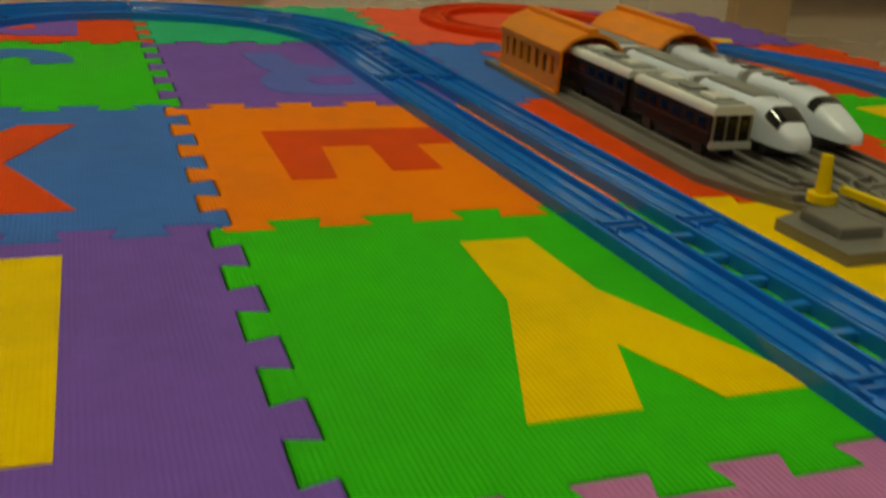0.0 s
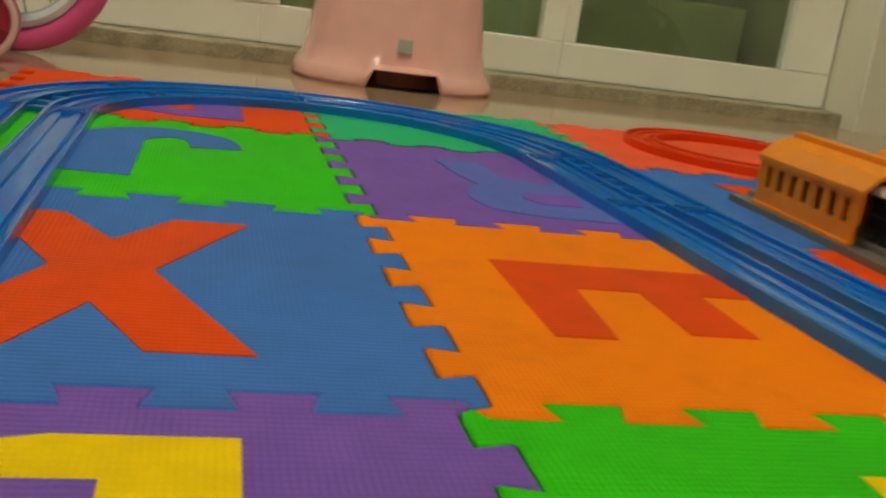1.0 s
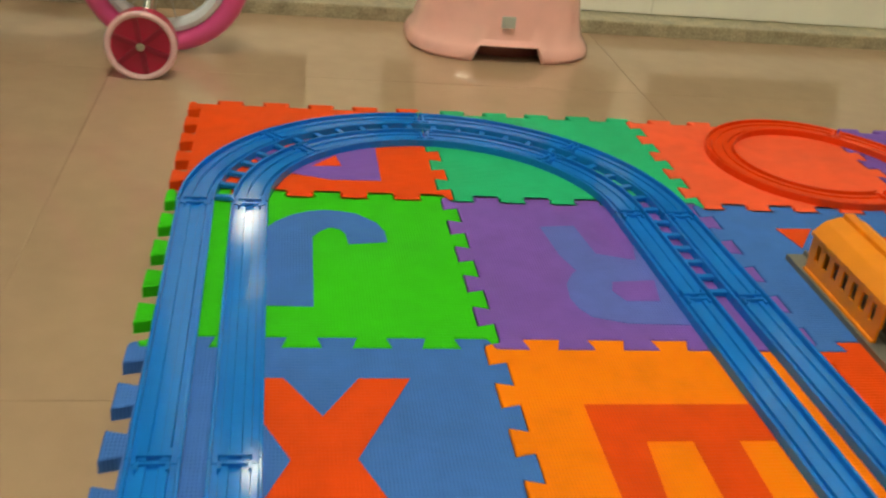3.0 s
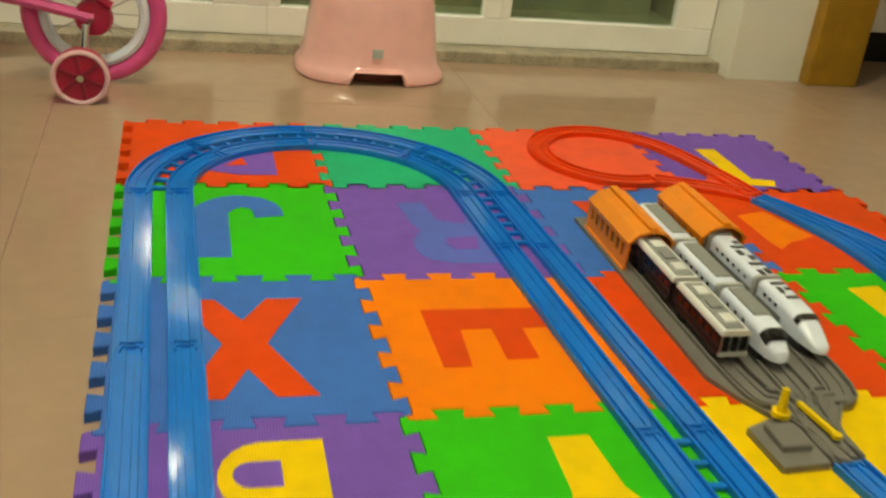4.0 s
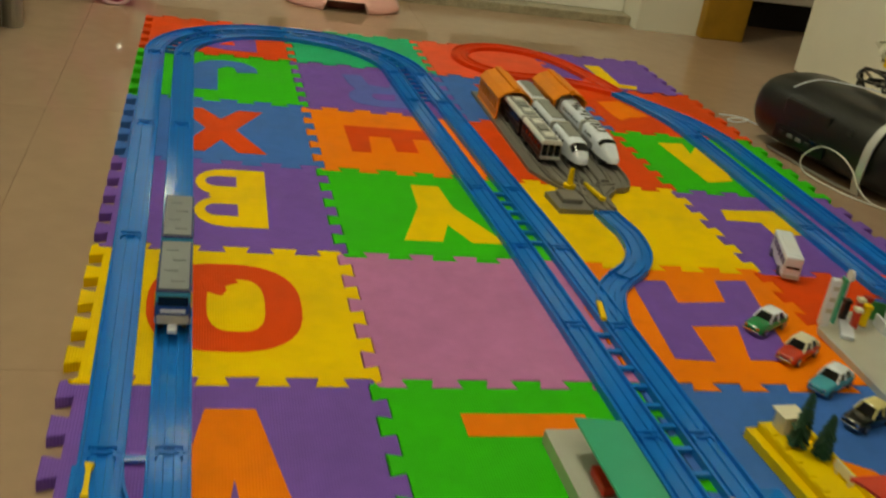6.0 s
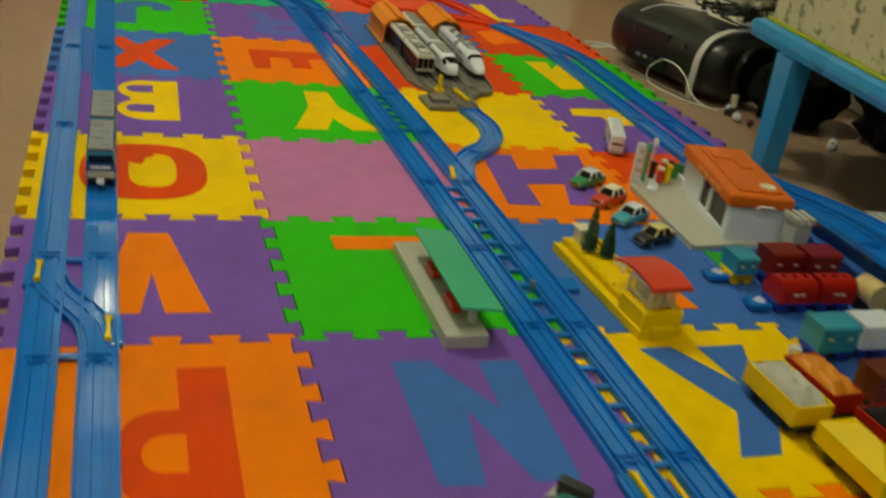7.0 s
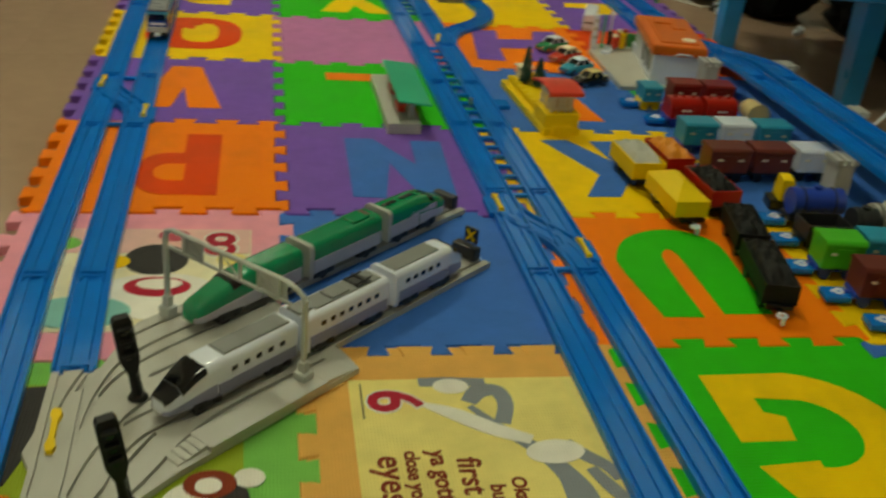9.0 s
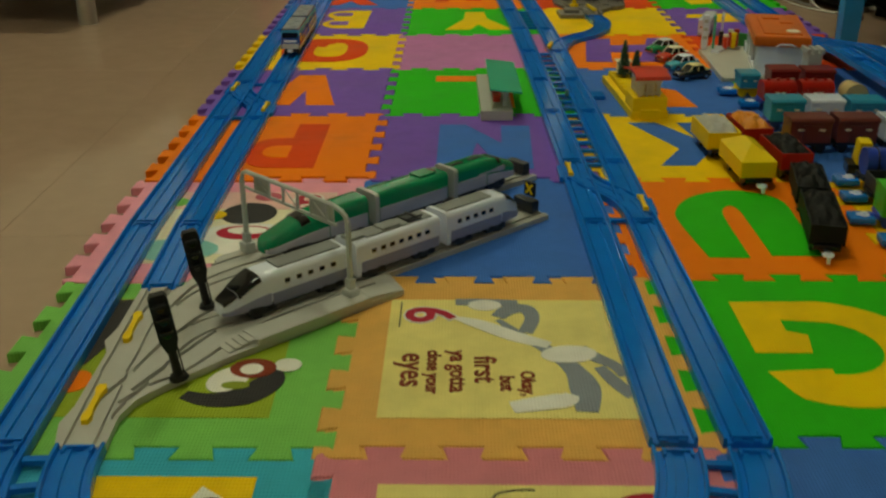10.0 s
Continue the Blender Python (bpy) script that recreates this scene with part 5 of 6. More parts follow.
# ---------------------------------------------------------------- small buildings
gp = thing("platform_shelter", "grey toy platform with a sloping green canopy and orange benches", "toy platform", (.477, -1.718, 0), 1)
part("platform", made(box, (0, 0, .008), (.050, .232, .016), bevel=.0012), YARD_GREY, gp)
m = Matrix.Translation((.012, -.012, .046)) @ Matrix.Rotation(radians(6), 4, "Y")
part("canopy", made(box, (0.002, 0, 0), (.050, .200, .003), bevel=.0008, m=m), SHELTER_GREEN, gp, "green canopy roof")
for y in (-.085, 0, .07):
    part("pillar", made(box, (.014, y, .030), (.007, .010, .030), bevel=.001), LIGHT_GREY, gp)
for y in (-.05, .03):
    b = part("bench", made(box, (.002, y, .021), (.012, .034, .010), bevel=.002), RED, gp, "orange-red bench")
    part("bench_back", made(box, (.007, y, .031), (.003, .034, .014), bevel=.001), RED, b)

yp = thing("toy_station_house", "yellow toy station platform with a red-roofed cream house", "toy building", (.711, -1.708, 0), 4)
part("platform", made(box, (0, 0, .006), (.058, .234, .012), bevel=.0012), YELLOW, yp)
up = part("upper_step", made(box, (.004, .0, .0165), (.046, .226, .009), bevel=.001), YELLOW, yp)
part("kerb", made(box, (.024, .026, .024), (.005, .172, .007), bevel=.0008), YELLOW, up)
for k in range(7):
    part("tread", made(box, (-.0145, -.036 + .022 * k, .0218), (.008, .016, .0018), bevel=.0005), YELLOW, up)
part("house_base", made(box, (.0, -.087, .0215), (.054, .056, .025), bevel=.0015), YELLOW, yp, "yellow block under the house")
part("entrance_step", made(box, (.0, -.1175, .008), (.030, .010, .015), bevel=.001), YELLOW, yp)
hs = part("house_wall", made(box, (.003, -.082, .047), (.026, .034, .027), bevel=.0008), CREAM, yp)
for x in (-.0135, -.004, .006, .0155):
    part("column", made(box, (x, -.1045, .046), (.0030, .0030, .025), bevel=.0005), CREAM, hs)
for y in (-.104, -.088, -.072, -.058):
    part("column", made(box, (-.0165, y, .046), (.0030, .0030, .025), bevel=.0005), CREAM, hs)
part("lintel", made(box, (.001, -.1045, .0580), (.036, .0036, .006), bevel=.0005), CREAM, hs)
part("lintel", made(box, (-.0165, -.081, .0580), (.0036, .048, .006), bevel=.0005), CREAM, hs)
part("rail", made(box, (.001, -.1045, .0390), (.036, .0022, .003)), CREAM, hs)
part("rail", made(box, (-.0165, -.081, .0390), (.0022, .048, .003)), CREAM, hs)
for x in (-.004, .009):
    part("arch_window", made(prism, [(-.0030, -.010), (.0030, -.010), (.0030, .004), (.0018, .0068), (0, .0078), (-.0018, .0068), (-.0030, .004)], 0, .0008, m=Matrix.Translation((x, -.0992, .046)) @ Matrix.Rotation(radians(90), 4, "X")), TAN, hs, "tan arched window")
bm = bmesh.new()
rgs = []
for k in range(9):
    y = -.118 + .086 * k / 8
    z = .0610 + .0085 * math.sin(math.pi * (.15 + .85 * k / 8))
    rgs.append([(-.026, y, z), (.028, y, z), (.028, y, z + .0030), (-.026, y, z + .0030)])
loft(bm, rgs)
rf = part("roof", bm, RED, hs, "curved red roof")
for y, z in ((-.1175, .0642), (-.0325, .0622)):
    part("eave", made(box, (.001, y, z), (.056, .003, .0042), bevel=.0008), RED, rf)
hu = part("hut", made(box, (.003, .098, .031), (.020, .018, .020), bevel=.001), CREAM, yp, "small cream hut")
part("hut_roof", made(box, (.003, .098, .0422), (.028, .024, .0024), bevel=.0008), CREAM, hu)
part("signboard", made(box, (.014, .016, .030), (.002, .030, .010), bevel=.0006), CREAM, yp, "small pale station signboard")
for y in (.006, .026):
    part("sign_post", made(box, (.014, y, .023), (.0020, .0020, .012)), CREAM, yp)


def toy_tree(x, y, z, h):
    t = thing("toy_tree", "small dark green plastic toy conifer", "toy tree", (x, y, z), group="toy trees")
    part("trunk", made(tube, (0, 0, 0), (0, 0, h * .3), .0022), BROWN, t)
    rnd = random.Random(int(x * 1e4))
    bm = bmesh.new()
    n = 13
    for k in range(n):
        zz, rr = h * (.10 + .88 * k / n), .0095 * (1 - k / n) ** .6 + .0014
        for a in range(9):
            an = radians(a * 40 + k * 17 + rnd.uniform(-9, 9))
            d = Vector((math.cos(an), math.sin(an), 0))
            p, s = Vector((0, 0, zz + h * .06)), Vector((-d.y, d.x, 0)) * rr * .36
            q = d * rr * rnd.uniform(.8, 1.15) + Vector((0, 0, zz - .001))
            f = [bm.verts.new(v) for v in (p, q - s, q + Vector((0, 0, -.0015)), q + s)]
            bm.faces.new((f[0], f[1], f[2]))
            bm.faces.new((f[0], f[2], f[3]))
    part("crown", bm, TREE_GREEN, t)


toy_tree(.704, -1.638, .021, .066)
toy_tree(.722, -1.655, .021, .052)

st = thing("petrol_station", "white toy petrol station with an orange roof and grey forecourt", "toy building", (.990, -1.466, 0), -10)
part("forecourt", made(prism, [(-.080, -.143), (-.013, -.124), (.070, -.118), (.070, .098), (.000, .150), (-.086, .128), (-.112, .075)], 0, .006), FORECOURT, st)
part("forecourt_kerb", made(prism, [(-.112, .075), (-.080, -.143), (-.0765, -.141), (-.108, .074)], .0061, .0085), LIGHT_GREY, st)
part("kiosk_wall", made(box, (.022, -.108, .033), (.086, .004, .054), bevel=.0006), WHITE, st, "white end wall")
part("kiosk_wall", made(box, (.063, -.008, .033), (.004, .196, .054)), WHITE, st)
part("kiosk_wall", made(box, (.022, .092, .033), (.086, .004, .054)), WHITE, st)
part("kiosk_wall", made(box, (-.019, .052, .033), (.004, .080, .054)), WHITE, st)
for y, w_ in ((-.101, .011), (-.030, .007), (.010, .007)):
    part("window_frame", made(box, (-.020, y, .035), (.006, w_, .052), bevel=.0006), WHITE, st)
part("window_frame", made(box, (-.020, -.046, .011), (.0062, .112, .009), bevel=.0006), WHITE, st)
for y, w_ in ((-.066, .062), (-.010, .032)):
    part("shop_window", made(box, (-.0182, y, .037), (.002, w_, .044)), GLASSY, st, "dark shop window")
part("kiosk_floor", made(box, (.021, -.008, .0072), (.080, .192, .002)), MID_GREY, st)
rf = part("roof", made(box, (.020, -.008, .068), (.098, .214, .019), bevel=.005), STATION_ROOF, st, "orange roof with raised panels")
pn = part("roof_panel", made(box, (.022, -.012, .0782), (.066, .168, .0030), bevel=.0012), STATION_ROOF, rf)
part("roof_hatch", made(box, (.012, .052, .0806), (.030, .040, .0028), bevel=.001), STATION_ROOF, pn)
part("roof_hatch", made(box, (.036, .010, .0804), (.022, .030, .0024), bevel=.001), STATION_ROOF, pn)
part("roof_sign", made(tube, (.040, -.076, .0797), (.040, -.076, .0812), .012, 20), CREAM, pn, "round pale roof mark")
for y in (-.066, -.040, -.014, .012):
    part("edge_bar", made(box, (-.0292, y, .068), (.0010, .018, .006)), plastic("sign_orange", "F0A060", .4), rf)
part("front_bar", made(bend, [(.010, -.1165, .060), (.016, -.119, .0645), (.036, -.119, .0645), (.042, -.1165, .060)], .0018), WHITE, rf)
pm = part("pump_island", made(box, (-.072, .082, .0090), (.018, .060, .006), rz=-.35, bevel=.002), WHITE, st)
for x, y, c, h in ((-.062, .086, RED, .024), (-.052, .104, RED, .030), (-.046, .094, YELLOW, .026), (-.040, .110, W_RED, .030), (-.070, .104, BLACK, .026)):
    b = part("pump", made(box, (x, y, .009 + h / 2), (.008, .009, h), bevel=.0015), c, pm)
    part("pump_head", made(box, (x, y, .011 + h), (.010, .011, .005), bevel=.0012), CREAM if c is RED else c, b)
part("parapet", made(box, (-.012, .118, .020), (.064, .004, .026), rz=-.30, bevel=.001), TREE_LIGHT, st, "low green side wall")
part("blue_bin", made(box, (-.004, .132, .018), (.024, .016, .024), bevel=.003), W_BLUE, st, "small blue bin")
tw = part("sign_tower", made(box, (-.102, .088, .040), (.013, .011, .068), bevel=.0035), WHITE, st, "white sign tower")
for z in (.030, .046, .062):
    part("tower_mark", made(box, (-.102, .0822, z), (.008, .001, .006)), LIGHT_GREY, tw)
part("sign_board", made(box, (-.084, .101, .038), (.004, .013, .064), bevel=.001), SHELTER_GREEN, st, "green sign board")
lp = part("lamp_post", made(tube, (-.068, .120, .006), (-.068, .120, .062), .0018), WHITE, st)
part("lamp_disc", made(tube, (-.070, .120, .066), (-.066, .120, .066), .008, 16), WHITE, lp)
part("low_wall", made(box, (-.022, .094, .014), (.004, .030, .016)), WHITE, st)


def toy_car(x, y, rz, body, roof, label):
    """A small saloon: rounded body, raked cabin with pillars, pale roof, hubbed wheels."""
    c = thing("toy_car", label, "toy car", (x, y, 0), rz, group="die-cast toy cars")
    rings = []
    for yy, w, z0, z1 in ((-.0345, .018, .006, .0095), (-.0335, .023, .0045, .0125), (-.030, .0265, .004, .0145), (-.020, .028, .004, .0160), (-.012, .0286, .004, .0172), (.012, .0286, .004, .0175), (.024, .028, .004, .0172), (.031, .0268, .0042, .0160), (.0335, .024, .0048, .0138), (.0345, .020, .006, .0115)):
        h = w / 2
        rings.append([(-h * .92, yy, z0), (h * .92, yy, z0), (h, yy, z0 + .004), (h * .98, yy, z1 - .0035), (h * .86, yy, z1 - .0010), (h * .55, yy, z1), (-h * .55, yy, z1), (-h * .86, yy, z1 - .0010), (-h * .98, yy, z1 - .0035), (-h, yy, z0 + .004)])
    bm = bmesh.new()
    loft(bm, rings)
    b = part("car_body", bm, body, c, smooth=True)
    low = [(-.0122, -.0135), (.0122, -.0135), (.0126, .0225), (-.0126, .0225)]
    top = [(-.0094, -.0045), (.0094, -.0045), (.0094, .0155), (-.0094, .0155)]
    bm = bmesh.new()
    loft(bm, [[(u, v, .0160) for u, v in low], [(u, v, .0252) for u, v in top]])
    part("cabin_glass", bm, GLASSY, b, "dark windows")
    bm = bmesh.new()
    loft(bm, [[(u * k, .0055 + (v - .0055) * k, z) for u, v in ((-.0104, -.0035), (-.0085, -.0058), (.0085, -.0058), (.0104, -.0035), (.0104, .0145), (.0085, .0170), (-.0085, .0170), (-.0104, .0145))] for k, z in ((1.0, .0246), (1.02, .0256), (.93, .0268), (.72, .0274))])
    part("roof", bm, roof, b, smooth=True)
    for k in range(4):
        part("pillar", made(tube, (*low[k], .0160), (*top[k], .0254), .00125, 6), roof, b)
    for sx in (-1, 1):
        part("pillar", made(tube, (sx * .0126, .0050, .0160), (sx * .0098, .0055, .0254), .0013, 6), roof, b)
        part("headlight", made(tube, (sx * .0085, -.0325, .0108), (sx * .0085, -.0342, .0108), .0020, 10), CHROME, b)
        part("tail_light", made(box, (sx * .0085, .0341, .0120), (.0045, .0012, .0022)), RED, b)
        for yy in (-.021, .021):
            w = part("wheel", made(tube, (sx * .0112, yy, .0055), (sx * .0146, yy, .0055), .0055, 16), BLACK, c)
            part("wheel_hub", made(tube, (sx * .0144, yy, .0055), (sx * .0151, yy, .0055), .0028, 12), CHROME, w)
    part("boot_lid", made(box, (0, .0275, .0166), (.021, .009, .0012), bevel=.0005), roof, b)
    for yy in (-.0350, .0350):
        part("bumper", made(box, (0, yy, .0068), (.0225, .0020, .0026), bevel=.0006), CHROME, b)


CAR_G, CAR_T = plastic("car_green", "1E8A50", .18, coat=.6), plastic("car_teal", "3CA6C0", .18, coat=.6)
CAR_R, CAR_K = plastic("car_red", "C8341C", .18, coat=.6), plastic("car_black", "101012", .15, coat=.6)
CAR_Y = plastic("car_cream", "E6D690", .2, coat=.5)
toy_car(.822, -1.364, -60, CAR_G, WHITE, "green and white die-cast toy taxi")
toy_car(.829, -1.432, -58, CAR_R, CREAM, "red die-cast toy taxi with a pale roof")
toy_car(.834, -1.499, -60, CAR_T, WHITE, "light blue and white die-cast toy taxi")
toy_car(.838, -1.569, -68, CAR_K, CAR_Y, "black die-cast toy taxi with a cream roof")
bs = thing("toy_bus", "small white toy bus parked on the mat", "toy bus", (.951, -1.180, 0), -20)
bb = part("bus_body", made(box, (0, 0, .021), (.026, .104, .034), bevel=.004), WHITE, bs)
part("window_band", made(box, (0, -.004, .026), (.0264, .088, .010)), GLASSY, bb)
part("rear_window", made(box, (0, -.0520, .0215), (.019, .001, .0034)), GLASSY, bb)
part("windscreen", made(box, (0, .0520, .026), (.022, .001, .012)), GLASSY, bb)
part("roof_rib", made(box, (0, 0, .0383), (.016, .088, .0012), bevel=.0004), WHITE, bb)
for k in range(5):
    for sx in (-1, 1):
        part("window_bar", made(box, (sx * .0134, -.036 + .017 * k, .026), (.0008, .0022, .0104)), WHITE, bb)
part("bumper", made(box, (0, -.0522, .0075), (.024, .0016, .005)), LIGHT_GREY, bb)
for yy in (-.03, .032):
    for s in (-1, 1):
        part("wheel", made(tube, (s * .0105, yy, .0065), (s * .0144, yy, .0065), .0065, 14), BLACK, bs)


# ---------------------------------------------------------------- toy goods wagons
def wagon(x, y, rz, body, kind="box", chassis=BLACK, L=.052, W=.040, H=.036, label="", load=None, hook=-1):
    t = thing("toy_wagon", label, "toy wagon", (x, y, 0), rz, group="toy goods wagons")
    z0 = .016
    part("chassis", made(box, (0, 0, z0 - .002), (W * .78, L * 1.08, .006), bevel=.001), chassis, t)
    wheels(t, (-L * .3, L * .3), gauge=.024, r=.0075, mat=chassis)
    part("coupler_arm", made(box, (0, hook * (L * .54 + .003), z0 - .004), (.006, .010, .004), bevel=.001), chassis, t)
    bm = bmesh.new()
    torus(bm, (0, hook * (L * .54 + .012), z0 - .004), .0050, .0019, "z", 16, 6)
    box(bm, (0, hook * (L * .54 + .019), z0 - .007), (.0042, .0042, .009), bevel=.0008)
    part("coupler", bm, WHITE, t, "white plastic coupler ring", smooth=True)
    if kind == "box":
        b = part("van_body", made(box, (0, 0, z0 + H / 2), (W, L, H), bevel=.0016), body, t)
        bm = bmesh.new()
        carriage_body(bm, -L / 2 - .001, L / 2 + .001, W + .002, .006, .005, z0 + H - .002)
        part("van_roof", bm, body, b)
        for s in (-1, 1):
            part("side_door", made(box, (s * (W / 2 + .0004), 0, z0 + H * .46), (.0014, L * .42, H * .74)), body, b)
            for k in (-.25, .25):
                part("marking_bar", made(box, (s * (W / 2 + .0006), L * k, z0 + H * .62), (.001, L * .16, .003)), CREAM, b)
            part("end_rib", made(box, (s * W * .3, -L / 2 - .0004, z0 + H * .5), (.002, .0014, H * .8)), body, b)
    elif kind == "open":
        b = part("tub_floor", made(box, (0, 0, z0 + .0015), (W, L, .003)), body, t)
        for s in (-1, 1):
            part("tub_side", made(box, (s * (W / 2 - .001), 0, z0 + H * .3), (.002, L, H * .6)), body, b)
            part("tub_end", made(box, (0, s * (L / 2 - .001), z0 + H * .3), (W - .0042, .002, H * .6)), body, b)
        if load:
            bm = bmesh.new()
            n, m_ = 22, 12
            g = []
            for k in range(n + 1):
                row = []
                for q in range(m_ + 1):
                    u, v = k / n * 2 - 1, q / m_ * 2 - 1
                    hgt = .010 * (1 - u ** 4) * (1 - v ** 4) + .0055 * noise.noise(Vector((u * 3.1 + x * 40, v * 2.2, 0))) + .002 * noise.noise(Vector((u * 9, v * 7, y * 30)))
                    row.append(bm.verts.new((v * (W / 2 - .0024), u * (L / 2 - .0024), z0 + H * .54 + hgt)))
                g.append(row)
            for a, c in zip(g, g[1:]):
                for q in range(m_):
                    bm.faces.new((a[q], a[q + 1], c[q + 1], c[q]))
            rim = [r[0] for r in g] + g[-1][1:] + [r[-1] for r in g[-2::-1]] + g[0][-2:0:-1]
            low = [bm.verts.new((w_.co.x, w_.co.y, z0 + .004)) for w_ in rim]
            for k in range(len(rim)):
                bm.faces.new((rim[k - 1], rim[k], low[k], low[k - 1]))
            part("load", bm, load, b, "heaped load", smooth=True)
    elif kind == "hopper":
        b = part("tub", made(box, (0, 0, z0 + H * .28), (W, L, H * .56), bevel=.0015), body, t)
        bm = bmesh.new()
        q = [(-W / 2, -L / 2), (W / 2, -L / 2), (W / 2, L / 2), (-W / 2, L / 2)]
        vs = [bm.verts.new((*p, z0 + H * .55)) for p in q]
        top = [bm.verts.new((0, -L * .12, z0 + H * .92)), bm.verts.new((0, L * .2, z0 + H * .92))]
        for f in ((vs[0], vs[1], top[0]), (vs[1], vs[2], top[1], top[0]), (vs[2], vs[3], top[1]), (vs[3], vs[0], top[0], top[1]), (vs[3], vs[2], vs[1], vs[0])):
            bm.faces.new(f)
        part("cover", bm, body, b, "peaked cover")
    elif kind == "round":
        bm = bmesh.new()
        carriage_body(bm, -L / 2, L / 2, W, H, .015, z0)
        b = part("van_body", bm, body, t, smooth=True)
        for s in (-1, 1):
            part("marking_bar", made(box, (s * (W / 2 + .0002), 0, z0 + H * .45), (.001, L * .3, .003)), CREAM, b)
        for k in (-.3, 0, .3):
            part("roof_vent", made(tube, (0, L * k, z0 + H - .001), (0, L * k, z0 + H + .003), .0035, 12, .0025), body, b)
            for s in (-1, 1):
                part("body_rib", made(box, (s * (W / 2 + .0003), L * k, z0 + H * .32), (.0014, .0022, H * .55)), body, b)
    elif kind == "tank":
        b = part("tank", made(tube, (0, -L / 2, z0 + W * .46), (0, L / 2, z0 + W * .46), W * .44, 20), body, t, smooth=True)
        part("dome", made(tube, (0, 0, z0 + W * .84), (0, 0, z0 + W * .98), W * .14, 12), body, b)
        for yy in (-L * .3, L * .3):
            bm = bmesh.new()
            torus(bm, (0, yy, z0 + W * .46), W * .445, .0012, "y", 20, 6)
            part("band", bm, chassis, b)
    return t


N = "toy wagon on the mat"
wagon(.784, -1.980, 3, YELLOW, "open", BLACK, .088, .046, .040, "yellow open " + N + " with a grey stone load", LOAD_GREY)
wagon(.800, -2.092, 3, YELLOW, "hopper", BLACK, .098, .046, .040, "yellow covered hopper " + N)
wagon(.834, -1.968, 4, W_RED, "open", BLACK, .080, .042, .042, "red open " + N + " with an orange load", W_ORANGE)
wagon(.858, -2.066, 4, W_RED, "open", BLACK, .086, .042, .038, "red open " + N + " with a coal load", COAL)
wagon(.852, -2.186, -11, TENDER_BLACK, "open", BLACK, .090, .038, .036, "black toy tender heaped with black coal on the mat", COAL)
wagon(.831, -2.298, -11, TENDER_BLACK, "open", BLACK, .112, .038, .038, "long black toy coal wagon heaped with coal on the mat", COAL)
# rows running towards the raised rail
FAR_ROWS = [
    (.906, -1.680, 90, TEAL, "box", YELLOW, .034, .024, True, "small light blue box van, yellow chassis, " + N),
    (.962, -1.685, 90, MAROON, "box", W_BLUE, .050, .034, False, "dark red box van; " + N),
    (1.018, -1.690, 90, MAROON, "box", W_BLUE, .052, .034, False, "dark red box van; " + N),
    (.934, -1.758, 90, ROUND_RED, "round", W_BLUE, .056, .034, True, "glossy dark red round-sided van; " + N),
    (.994, -1.758, 90, ROUND_RED, "round", W_BLUE, .056, .034, False, "glossy dark red round-sided van; " + N),
    (.912, -1.872, 90, TEAL, "box", W_BLUE, .054, .034, False, "teal container van; " + N),
    (.972, -1.868, 90, WHITE, "box", W_BLUE, .054, .033, False, "white container van; " + N),
    (1.030, -1.872, 90, TEAL, "box", W_BLUE, .054, .033, False, "teal container van; " + N),
    (.914, -1.976, 90, BROWN, "box", BLACK, .062, .036, False, "brown box van with pale markings; " + N),
    (.980, -1.974, 90, BROWN, "box", BLACK, .060, .036, False, "brown box van with pale markings; " + N),
    (1.047, -1.968, 90, WHITE, "box", BLACK, .056, .034, False, "white box van; " + N),
]
NEAR_ROWS = [
    (.975, -2.124, 88, W_BLUE, "tank", BLACK, .074, .036, True, "bright blue tank " + N),
    (1.046, -2.170, 88, LOAD_GREY, "tank", BLACK, .040, .036, False, "grey tank " + N),
    (.958, -2.182, 88, DARK, "open", BLACK, .062, .036, True, "black low open " + N),
    (1.008, -2.184, 88, DARK, "tank", BLACK, .034, .036, False, "black tank " + N),
    (.936, -2.256, 84, W_GREEN, "box", W_BLUE, .052, .036, True, "bright green box van, blue chassis; " + N),
    (.994, -2.246, 84, TEAL, "box", W_BLUE, .050, .034, False, "teal box van; " + N),
    (1.048, -2.240, 84, MAROON, "box", W_BLUE, .050, .034, False, "dark red box van; " + N),
    (.950, -2.322, 84, BROWN, "box", W_BLUE, .056, .036, True, "brown box van, blue chassis; " + N),
    (1.010, -2.314, 84, BROWN, "box", W_BLUE, .054, .036, False, "brown box van, blue chassis; " + N),
    (.972, -2.384, 82, W_ORANGE, "box", BLACK, .060, .034, True, "orange and brown ribbed " + N),
    (.985, -2.448, 82, W_BLUE, "open", W_BLUE, .060, .036, True, "dark blue open " + N),
]
for x, y, rz, bdy, kd, ch, ln, ht, first, lb in FAR_ROWS + NEAR_ROWS:
    t = wagon(x, y, rz, bdy, kd, ch, ln * .93, .040, ht * .88, lb, hook=1)
    if first:
        part("draw_plate", made(box, (0, ln * .54 + .013, .0075), (.026, .030, .009), bevel=.003), RAIL_BLUE, t, "bright blue coupling plate")
fl = thing("tipper_flap", "yellow upright tipper flap wagon on a blue base", "toy wagon", (.960, -2.070, 0), 80)
part("flap", made(box, (0, 0, .030), (.034, .020, .030), bevel=.002, taper=.2), YELLOW, fl)
part("chassis", made(box, (0, 0, .008), (.030, .040, .014), bevel=.002), BLACK, fl)
tn = thing("toy_barrel", "pale tan rounded toy barrel load on the mat", "toy barrel", (1.052, -1.768, 0))
part("barrel", made(tube, (0, -.02, .028), (0, .02, .028), .019, 16, .016), TAN, tn, smooth=True)
